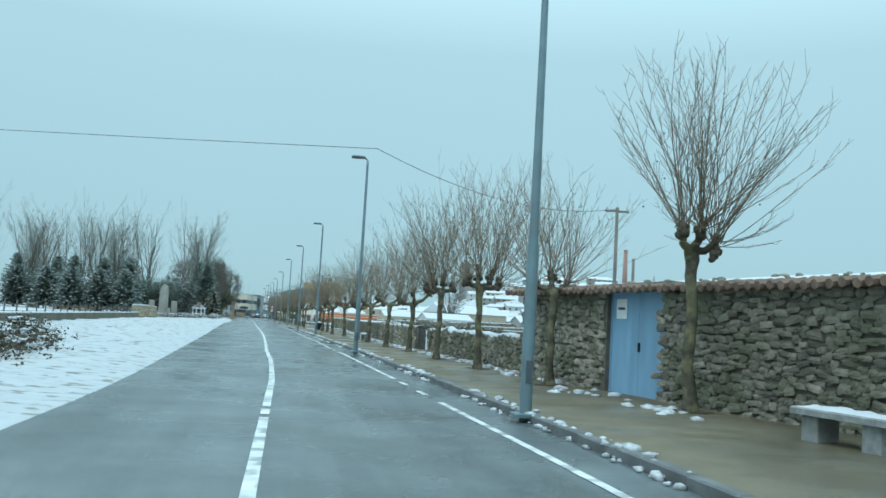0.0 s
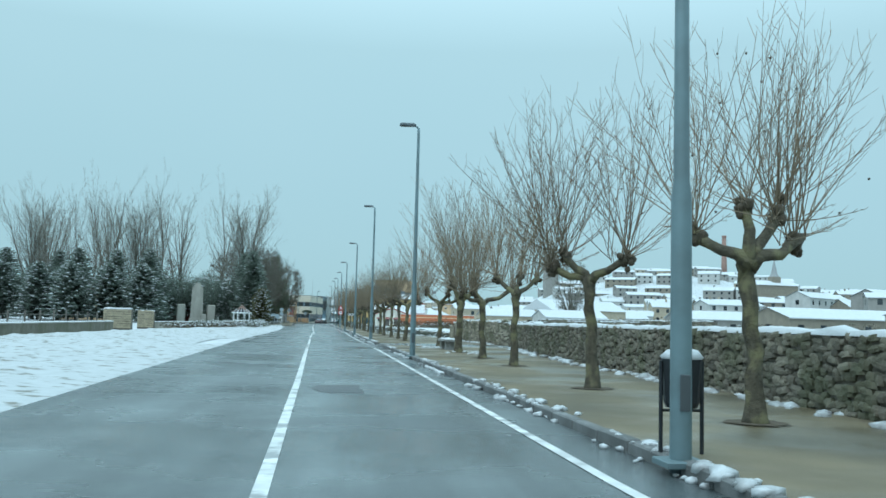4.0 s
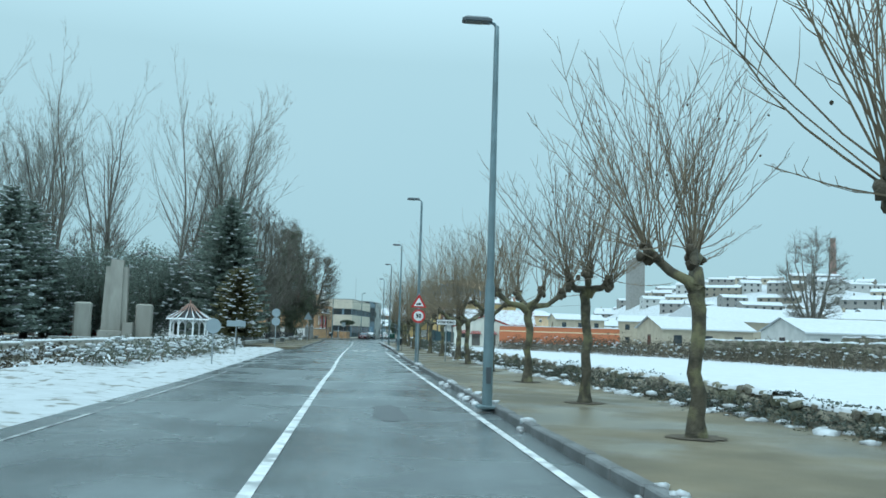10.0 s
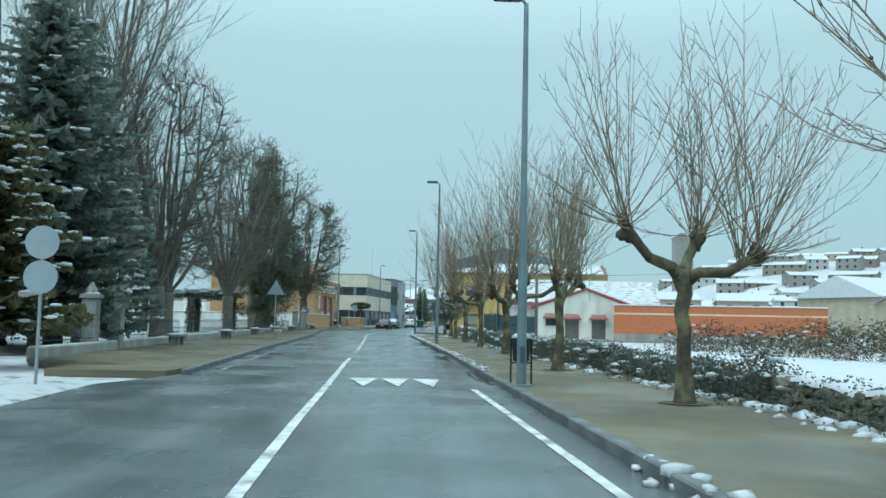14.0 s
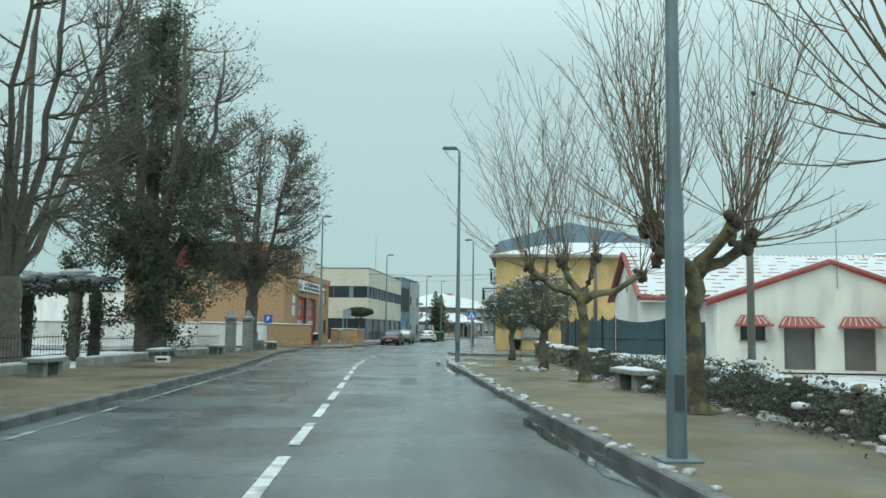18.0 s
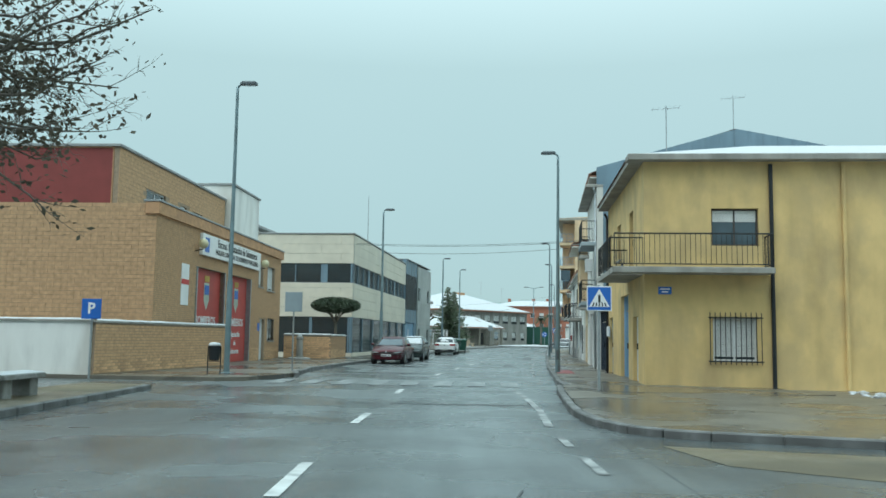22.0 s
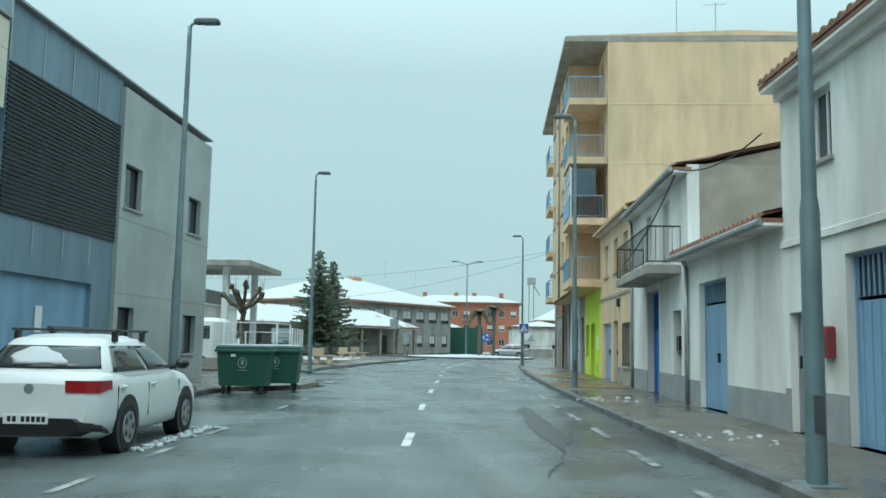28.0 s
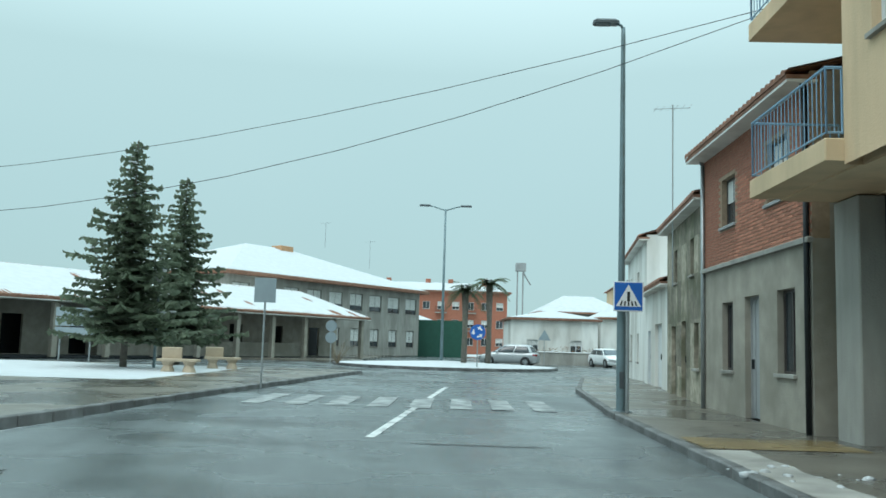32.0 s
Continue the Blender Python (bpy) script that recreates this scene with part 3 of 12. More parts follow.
# ---- pavements and kerbs ----
def walkway(name, ss, inner, outer, z, material, label):
    g = Geo()
    for s in ss:
        a, b = inner(s), outer(s)
        g.v += [P(s, a, -0.05), P(s, a, z)] + [P(s, a + (b - a) * k / 3, z) for k in (1, 2)] + [P(s, b, z + 0.02), P(s, b, -0.05)]
    for i in range(len(ss) - 1):
        for k in range(5):
            j = i * 6 + k
            g.f.append((j, j + 1, j + 7, j + 6))
    n = len(ss) - 1
    g.f += [tuple(range(6)), tuple(n * 6 + k for k in range(5, -1, -1))]
    return structure(name, g, material, label, "pavement")


WALLR = [(-60, 26), (5, 10.7), (14, 8.9), (23.8, 6.85), (27, 7.15), (40, 6.8), (56, 7.0), (70, 7.8), (90, 8.6), (99, 9.5), (103.8, 10.0), (114.6, 9.1), (119, 9.8), (125, 8.9), (139, 8.0), (160, 6.4), (183, 5.9), (200, 5.9), (221, 5.6), (240, 6.1), (262, 6.6)]
KW = 0.17
walkway("pavement_east", [-55 + 2 * i for i in range(int(155 / 2) + 1)] + [99.5], lambda s: lerp(s, RK) + KW, lambda s: lerp(s, WALLR) + 0.6, 0.11, EARTH, "wet sandy-brown roadside path")
walkway("driveway_east", [99.5, 101, 102.5, 103.9], lambda s: lerp(s, RK) + KW, lambda s: 24.0, 0.104, DRIVE, "wet lowered driveway across the path")
walkway("pavement_middle", [103.9, 105] + [107 + 2 * i for i in range(77)] + [261.5], lambda s: lerp(s, RK) + KW, lambda s: lerp(s, WALLR) + 0.4, 0.11, EARTH, "wet sandy-brown roadside path")
walkway("pavement_town", [279.5, 280.2, 281, 282] + [284 + 2 * i for i in range(59)], lambda s: lerp(s, RK) + KW + (0 if s > 281 else (281 - s) * 0.8), lambda s: lerp(s, [(279, 10), (282.6, 6.2), (283, 6.1), (400, 8)]), 0.12, PAVE, "wet brown paved footway along the houses")
walkway("pavement_corner", [276.5, 277.5, 279, 280.5, 282], lambda s: 7.0 - (s - 276.5) * 0.55, lambda s: 24.0, 0.115, PAVE, "wet paving beside the yellow house")
walkway("pavement_west", [202.5 + 2 * i for i in range(39)] + [279.5], lambda s: lerp(s, LK) - KW, lambda s: -9.4 if s > 206 else -7.5, 0.11, EARTH, "wet brown paved footway beside the park")
walkway("pavement_northwest", [283.2, 284, 286, 287.5, 290, 293, 297, 300, 310, 320, 330, 340, 342.5, 344, 346.5, 348], lambda s: lerp(s, [(283, -7.2), (284.5, -5.8), (287, -5.55), (288.5, -6.0), (293, -6.5), (342, -6.4), (344, -4.4), (346.5, -4.3), (348, -5.0)]) - KW, lambda s: -13.5 if s < 306 else -10.5, 0.12, PAVE, "wet paved footway in front of the fire station")
walkway("pavement_plaza", [357.6, 358.4, 360, 364, 370, 378, 386, 394, 397, 398.5], lambda s: lerp(s, [(357.5, -8.2), (358.4, -6.9), (362, -7.3), (370, -6.9), (378, -6.2), (398, -4.4)]) - KW, lambda s: -40, 0.12, PAVE, "wet paved square with snow left on it")
walkway("pavement_market", [418, 422, 430, 440, 460], lambda s: -7.4, lambda s: -60, 0.12, PAVE, "wet pavement before the market hall")

YPAVE = mat("yellow_paving", (0.235, 0.165, 0.07), 0.5, 0.25, 2.0, 0.2, 40, stain=(0.12, 0.092, 0.05), amount=0.7, sscale=0.9, wet=0.25)
REDP = mat("red_ramp_paint", (0.34, 0.045, 0.045), 0.5, 0.2, 3, 0.2, 40, stain=(0.16, 0.03, 0.03), amount=0.6, sscale=1.5)
for mt, lab, spans in ((PATCH, "dark asphalt strip laid in the footway", ((294.4, 302.0, 3.36, 3.95), (303.9, 306.0, 3.36, 4.1))), (REDP, "red painted ramp strip in the footway", ((291.0, 294.35, 3.36, 4.0),)), (YPAVE, "yellowish paving strip", ((302.1, 303.8, 3.4, 5.4), (346.0, 349.6, 3.4, 5.7), (353.6, 360.8, 3.4, 5.8), (369.5, 371, 3.5, 5.8))), (CONC, "pale ribbed concrete ramp", ((361.6, 369.3, 3.4, 4.0),))):
    for s0, s1, o0, o1 in spans:
        gg = Geo()
        n = max(2, int((s1 - s0) / 0.5))
        for k, s in enumerate(steps(s0, s1, n)):
            e = 0.05 * math.sin(k * 2.7)
            gg.v += [P(s, o0 + e * 0.3, 0.1255), P(s, o1 + e, 0.1285)]
        gg.f = [(2 * k, 2 * k + 1, 2 * k + 3, 2 * k + 2) for k in range(n)]
        structure("footway_strip", gg, mt, lab, "pavement")
kerb_mesh = Geo().slab(-KW / 2, KW / 2, -0.49, 0.49, -0.06, 0.135, 0.02).mesh("kerbstone", KERB)


CORNER = [(282.4, 2.95), (280, 2.75), (277.4, 2.6), (275, 2.48), (273.6, 2.44), (272.4, 2.5), (271.5, 2.65), (270.8, 2.9), (270.3, 3.3), (270.0, 3.9), (269.7, 4.8), (269.3, 6.0), (269.0, 7.5), (268.8, 9.2)]
cg = Geo()
n = len(CORNER)
cg.v = [P(s, d + 0.1, 0.113) for s, d in CORNER] + [P(276, 9.2, 0.113), P(283.2, 9.2, 0.113), P(283.2, 3.2, 0.113)]
cg.f = [tuple(range(len(cg.v)))]
structure("pavement_junction", cg, PAVE, "wet worn paving at the street corner", "pavement")
yg = Geo()
yg.v = [P(269.2, 3.0, 0.009), P(268.4, 5.7, 0.009), P(268.0, 9.2, 0.009), P(264.5, 9.2, 0.009), P(266.4, 4.6, 0.009), P(267.4, 3.3, 0.009)]
yg.f = [tuple(range(6))]
structure("tactile_strip", yg, EARTH, "muddy brown gravel washed along the kerb", "pavement")


def kerb(name, s0, s1, off, drop=(), label="grey granite kerb with snow along it", singly=True):
    root = thing(name, Matrix(), label, "kerb", kind="structure")
    s = s0 + 0.5
    gg = Geo()
    rr = random.Random(int(s0))
    while s < s1:
        t = math.degrees(math.atan2(off(s + 0.5) - off(s - 0.5), 1.0))
        dz = -0.085 if any(a < s < b for a, b in drop) else 0
        m = at(s, off(s) + KW / 2, dz + rr.uniform(-0.008, 0.008), -t + rr.uniform(-0.6, 0.6))
        if singly:
            ob = new("kerbstone", kerb_mesh)
            ob.matrix_world, ob.parent = m, root
        else:
            gg.slab(-KW / 2, KW / 2, -0.49, 0.49, -0.06, 0.135, 0.02, m)
        s += 1.0
    if not singly:
        part("kerbstones", gg, KERB, root, kind="stuff")


kerb("kerb_east", 0, 261, lambda s: lerp(s, RK), [(99, 104.5)])
kroot = thing("kerb_junction", Matrix(), "curved granite kerb at the street corner", "kerb", kind="structure")
for (s0, d0), (s1, d1) in zip(CORNER[:-1], CORNER[1:]):
    a, b = P(s0, d0, -0.005), P(s1, d1, -0.005)
    u = b - a
    for k in range(max(1, round(u.length / 1.0))):
        kk = max(1, round(u.length / 1.0))
        ob = new("kerbstone", kerb_mesh)
        ob.matrix_world = Matrix.Translation(a.lerp(b, (k + 0.5) / kk)) @ Matrix.Rotation(math.atan2(-u.x, u.y), 4, "Z") @ Matrix.Diagonal((1, u.length / kk / 0.98, 1, 1))
        ob.parent = kroot
kerb("kerb_town", 282.5, 398, lambda s: lerp(s, RK))
kerb("kerb_west", 203, 279, lambda s: lerp(s, LK) - KW)
kerb("kerb_northwest", 287, 342, lambda s: lerp(s, [(287, -5.55), (288.5, -6.0), (293, -6.5), (342, -6.4)]) - KW)
kerb("kerb_plaza", 359, 398, lambda s: lerp(s, [(358.4, -6.9), (362, -7.3), (370, -6.9), (378, -6.2), (398, -4.4)]) - KW)


# ---- lying snow ----
def snow_sheet(name, s0, s1, a, b, label, height=0.12, step=0.8, cells=14, seed=1, base=-0.03, material=SNOW):
    g = Geo()
    n = max(2, int((s1 - s0) / step))
    for i, s in enumerate(steps(s0, s1, n)):
        for k in range(cells + 1):
            u = k / cells
            d = a(s) + (b(s) - a(s)) * u
            if k == 0:
                d += 0.22 * noise.noise(Vector((s * 0.9, seed, 0))) + 0.12 * noise.noise(Vector((s * 3.1, seed, 4)))
            q = P(s, d)
            h = height * (0.55 + 0.6 * noise.noise(Vector((q.x * 0.55, q.y * 0.55, seed))) + 0.35 * noise.noise(Vector((q.x * 2.3, q.y * 2.3, seed)))) * min(1, u * 5 + 0.05)
            if i in (0, n):
                h = -0.05
            g.v.append((q.x, q.y, base + max(h, -0.02)))
    w = cells + 1
    g.f = [(j * w + k, j * w + k + 1, (j + 1) * w + k + 1, (j + 1) * w + k) if b(s0) > a(s0) else (j * w + k, (j + 1) * w + k, (j + 1) * w + k + 1, j * w + k + 1) for j in range(n) for k in range(cells)]
    ob = new(name, g.mesh(name, material, True))
    return tagged(ob, label, "snow", kind="stuff")


VERGE = mat("verge_snow", (0.43, 0.45, 0.46), 0.7, 0.1, 2.0, 0.8, 9, stain=(0.12, 0.11, 0.075), amount=0.85, sscale=2.4, lo=0.55, hi=0.66)
snow_sheet("snow_verge", -40, 99, lambda s: lerp(s, LK), lambda s: -15.5, "trodden snow over the grassy verge", 0.24, material=VERGE)
snow_sheet("snow_verge", 99, 112, lambda s: lerp(s, LK) - 1.6, lambda s: -15.5, "snow beside a field track", 0.22, seed=3, material=VERGE)
snow_sheet("snow_verge", 112, 201, lambda s: lerp(s, LK), lambda s: lerp(s, [(112, -16), (145, -14), (160, -10), (175, -8.5), (190, -9), (201, -9.5)]), "smooth snow over the verge", 0.2, seed=5, material=VERGE)
snow_sheet("snow_field", 112, 232, lambda s: lerp(s, WALLR) + 0.8, lambda s: lerp(s, WALLR) + 52, "smooth snow on a small field", 0.16, 2.0, 16, seed=7, base=0.06)
snow_sheet("snow_patch", 383, 397, lambda s: -9.5, lambda s: -25, "snow left lying on the square", 0.1, seed=8, base=0.12)
snow_sheet("snow_patch", 365, 381, lambda s: -13.5, lambda s: -26, "snow left lying on the square", 0.1, seed=9, base=0.12)


def clods(name, spots, label, seed=2):
    g = Geo()
    rr = random.Random(seed)
    for s, d, z, r in spots:
        c = P(s, d, z)
        g.blob((c.x, c.y, c.z), r, rr.random(), 0.55, 6, 3, 0.45)
    ob = new(name, g.mesh(name, SLUSH, True))
    return tagged(ob, label, "snow", kind="stuff")


rr = random.Random(11)
spots = []
for i in range(1900):
    s = rr.uniform(2, 204)
    if 99 < s < 104.5 or noise.noise(Vector((s * 0.23, 3, 1))) < -0.12 + max(0, (s - 100) * 0.003):
        continue
    spots.append((s, lerp(s, RK) + rr.choice((rr.gauss(-0.04, 0.06), rr.gauss(0.12, 0.07))), 0.12 if rr.random() < 0.5 else 0.03, abs(rr.gauss(0, 0.045)) + 0.025))
spots = [(s, d, 0.13 if d > lerp(s, RK) + 0.02 else 0.02, r) for s, d, z, r in spots]
clods("kerb_snow", spots, "lumps of melting snow along the kerb")
clods("kerb_snow", [(s, lerp(s, RK) + rr.uniform(0.02, 0.3), 0.13, rr.uniform(0.03, 0.09)) for s in [rr.uniform(204, 262) for _ in range(170)]], "last crumbs of snow along the kerb")
clods("path_snow", [(s + rr.gauss(0, 0.5), lerp(s, WALLR) - rr.uniform(0.0, 0.55), 0.11, rr.uniform(0.06, 0.2)) for s in [rr.uniform(10, 246) for _ in range(900)] if not 99 < s < 104], "snow lying at the foot of the wall")
clods("path_snow", [(s, rr.uniform(3.4, 4.4) + rr.gauss(0, 0.2), 0.122, rr.uniform(0.02, 0.08)) for s in [rr.choice((297, 305, 311.5, 331, 339.5, 352, 361, 367)) + rr.gauss(0, 0.5) for _ in range(150)]], "scraps of slush on the footway")
clods("path_snow", [(s, d + rr.gauss(0, 0.35), 0.1, rr.uniform(0.05, 0.16)) for s, d in [(rr.gauss(a, 0.7), b) for a, b in ((19, 6.4), (15, 6.8), (250, 5.1), (259, 6.1), (261, 6.3), (254.5, 3.0), (60, 6.0), (91, 6.0), (135, 5.6), (141, 5.4), (97, 5.2), (280, 11), (181, 5.3), (225, 5.3)) for _ in range(16)]], "snow round the tree pits")


# ---- lamp posts ----
def lamp_post(h=8.5):
    root = thing("street_lamp", Matrix(), "tall blue-grey steel lamp post with flat head", "street lamp", "street lamps")
    g = Geo().tube([(0, 0, -0.1), (0, 0, 0.02), (0, 0, 2.6), (0, 0, 2.75), (0, 0, h - 0.25), (0, 0, h)], [0.1, 0.1, 0.095, 0.075, 0.05, 0.045], 10)
    part("pole", g, STEEL, root, smooth=True)
    part("base_plate", Geo().slab(-0.2, 0.2, -0.2, 0.2, -0.03, 0.03, 0.01), STEEL, root)
    part("service_hatch", Geo().slab(-0.05, 0.05, -0.107, -0.09, 0.5, 0.85, 0.005), HEADM, root)
    part("arm", Geo().tube([(0, 0, h - 0.05), (-0.05, 0, h + 0.05), (-0.2, 0, h + 0.11)], 0.032, 8), STEEL, root, smooth=True)
    g = Geo().slab(-0.68, -0.1, -0.12, 0.12, h + 0.07, h + 0.18, 0.045)
    part("lamp_head", g, HEADM, root, "flat dark grey lantern")
    part("lens", Geo().slab(-0.62, -0.3, -0.1, 0.1, h + 0.055, h + 0.075, 0.005), GLASSB, root)
    return root


lamp0 = lamp_post()
lamp0.matrix_world = at(13.3, 3.78, 0.11)
for s, d, k in ((36.2, 3.25, 0.94), (63.7, 3.3, 0.94), (86.5, 3.2, 0.95), (110, 3.0, 0.96), (129.2, 2.55, 0.88), (151.5, 2.35, 0.86), (175.6, 2.6, 0.88), (199.8, 2.65, 0.91), (228.8, 2.88, 1.0), (255, 2.68, 1.0), (292.4, 3.4, 1.02), (326.4, 3.52, 1.02), (345.9, 3.8, 1.02), (376.2, 3.55, 1.0)):
    copy_thing(lamp0, at(s, d, 0.11) @ Matrix.Diagonal((1, 1, k, 1)))
for s, d, k in ((286.2, -7.8, 1.15), (309.8, -6.75, 1.05), (337.0, -6.12, 0.99), (357.6, -6.85, 1.06)):
    copy_thing(lamp0, at(s, d, 0.11, 180) @ Matrix.Diagonal((1, 1, k, 1)))


# ---- plane trees: pollarded heads with long bare shoots ----
def shoot(g, p0, d, length, r, rr, segs=4, up=0.25, n=3, twigs=0):
    pts, q, v = [Vector(p0)], Vector(p0), Vector(d).normalized()
    for i in range(segs):
        v = (v + Vector((rr.gauss(0, 0.09), rr.gauss(0, 0.09), up / segs))).normalized()
        q = q + v * (length / segs)
        pts.append(q.copy())
    g.tube(pts, [r * (1 - 0.82 * i / segs) for i in range(segs + 1)], n, False)
    for _ in range(twigs):
        i = rr.randint(1, segs - 1)
        w = (v + Vector((rr.gauss(0, 0.42), rr.gauss(0, 0.42), rr.uniform(0.1, 0.5)))).normalized()
        e = pts[i] + w * length * rr.uniform(0.12, 0.3)
        g.tube([pts[i], (pts[i] + e) / 2 + Vector((0, 0, 0.03)), e], [r * 0.5, r * 0.38, r * 0.18], 3, False)
    return pts


def lumpy(g, pts, radii, rr, n=10, rough=0.1):
    """A bough or trunk with swellings and an uneven outline."""
    o = len(g.v)
    g.tube(pts, radii, n)
    for i, q in enumerate(pts):
        c = Vector(q)
        for k in range(n):
            v = Vector(g.v[o + i * n + k])
            g.v[o + i * n + k] = tuple(c + (v - c) * (1 + rr.uniform(-rough, rough)))
    return g


def plane_shoot(g, p0, v, length, r, rr, up=0.5, twigs=8):
    """A long springy shoot that bends upwards, with fine side twigs along its outer part."""
    segs, pts, q, v = 7, [Vector(p0)], Vector(p0), Vector(v).normalized()
    bend = Vector((rr.gauss(0, 0.05), rr.gauss(0, 0.05), 0))
    dirs = []
    for i in range(segs):
        v = (v + bend + Vector((rr.gauss(0, 0.05), rr.gauss(0, 0.05), up / segs))).normalized()
        q = q + v * (length / segs)
        pts.append(q.copy())
        dirs.append(v.copy())
    g.tube(pts, [r * (1 - 0.72 * (i / segs) ** 0.8) for i in range(segs + 1)], 3, False)
    for k in range(twigs):
        u = 0.25 + 0.72 * (k + rr.random()) / twigs
        i = min(segs - 1, int(u * segs))
        b = pts[i].lerp(pts[i + 1], u * segs - i)
        w = rr.uniform(0, 2 * math.pi)
        side = Vector((math.cos(w), math.sin(w), rr.uniform(-0.1, 0.5)))
        d = (dirs[i] + side * rr.uniform(0.45, 0.95)).normalized()
        ln = length * rr.uniform(0.09, 0.24) * (1.25 - 0.6 * u)
        e = b + d * ln + Vector((0, 0, 0.05 * ln))
        g.tube([b, b.lerp(e, 0.5) + Vector((rr.gauss(0, 0.02), rr.gauss(0, 0.02), -0.02)), e], [r * 0.42, r * 0.34, r * 0.2], 3, False)


def plane_tree(seed, crotch, top, heads, shoots=110, fan=0.55, thick=1.0, girth=1.0):
    """heads: (across, rise) of each pruned head from the fork, in metres."""
    rr = random.Random(seed)
    root = thing("plane_tree", Matrix(), "bare pollarded plane tree with knobbly limbs and long shoots", "tree", "plane trees along the road")
    lean = Vector((rr.uniform(-0.08, 0.08), rr.uniform(-0.1, 0.1), 0))
    pts = [Vector((0, 0, -0.1)), Vector((0, 0, 0.08)), Vector((0, 0, 0.28))] + [lean * u + Vector((rr.gauss(0, 0.025), rr.gauss(0, 0.025), crotch * u)) for u in (0.28, 0.42, 0.56, 0.7, 0.84, 0.94, 1.0)]
    rad = [0.235, 0.185, 0.15, 0.135, 0.125, 0.12, 0.12, 0.13, 0.15, 0.16]
    part("trunk", lumpy(Geo(), pts, [q * girth for q in rad], rr, 12, 0.07), BARK, root, smooth=True)
    fork = pts[-1]
    ends = []
    for i, (across, rise) in enumerate(heads):
        deep = rr.choice((-1, 1)) * rr.uniform(0.1, 0.55) if len(heads) > 2 else rr.uniform(-0.2, 0.2)
        end = fork + Vector((across, deep, rise))
        mid = fork.lerp(end, 0.55) + Vector((rr.gauss(0, 0.04), rr.gauss(0, 0.05), -0.12 * abs(across) - 0.02))
        line = [fork - Vector((0, 0, 0.15)), fork.lerp(mid, 0.35), fork.lerp(mid, 0.7), mid, mid.lerp(end, 0.4), mid.lerp(end, 0.75), end]
        part("limb", lumpy(Geo(), line, [0.13 * girth, 0.105 * girth, 0.092 * girth, 0.085 * girth, 0.08 * girth, 0.092 * girth, 0.11 * girth], rr, 10, 0.12), BARK, root, smooth=True)
        out = Vector((across, deep, 0))
        out = out.normalized() if out.length > 0.05 else Vector((0, 0, 0))
        kg = Geo()
        for k in range(8):
            kg.blob(end + Vector((rr.gauss(0, 0.055), rr.gauss(0, 0.055), rr.gauss(-0.02, 0.085))), rr.uniform(0.055, 0.105) * girth, rr.random(), 1.15, 8, 5, 0.3)
        part("knob", kg, KNOB, root, "dark knobbly pruned head", smooth=True)
        ends.append((end, out, 1.0))
        if abs(across) > 0.45 and rr.random() < 0.7:
            ends.append((mid.lerp(end, 0.35) + Vector((0, 0, 0.07)), out * 0.3, 0.35))
    g = Geo()
    weight = [e[2] for e in ends]
    for i in range(shoots):
        end, out, _ = rr.choices(ends, weight)[0]
        tilt, w = min(abs(rr.gauss(0, fan)), 1.25), rr.uniform(0, 2 * math.pi)
        v = Vector((math.sin(tilt) * math.cos(w), math.sin(tilt) * math.sin(w), math.cos(tilt))) + out * rr.uniform(-0.1, 0.5)
        ln = (top - end.z) * rr.choice((rr.uniform(0.5, 0.85), rr.uniform(0.82, 1.04))) * (1.0 - 0.16 * tilt)
        if rr.random() < 0.16:
            v = out * rr.uniform(0.3, 1.0) + Vector((rr.gauss(0, 0.6), rr.gauss(0, 0.6), rr.uniform(-0.15, 0.35)))
            ln = (top - end.z) * rr.uniform(0.2, 0.45)
        plane_shoot(g, end + Vector((rr.gauss(0, 0.06), rr.gauss(0, 0.06), rr.gauss(0.03, 0.05))), v, ln, rr.uniform(0.0085, 0.0145) * thick, rr, 0.5, 9)
    part("brushwood", g, TWIG, root, "long thin bare shoots", kind="stuff")
    g = Geo()
    for i in range(16):
        end, out, _ = ends[i % len(ends)]
        q = end + out * rr.uniform(-0.3, 0.8) + Vector((rr.gauss(0, 0.45), rr.gauss(0, 0.45), rr.uniform(0.3, 2.4)))
        g.blob(q, 0.02, i, 1, 5, 3, 0.2)
    part("withered_foliage", g, RUST, root, "a few withered leaves and seed balls", kind="stuff")
    return root


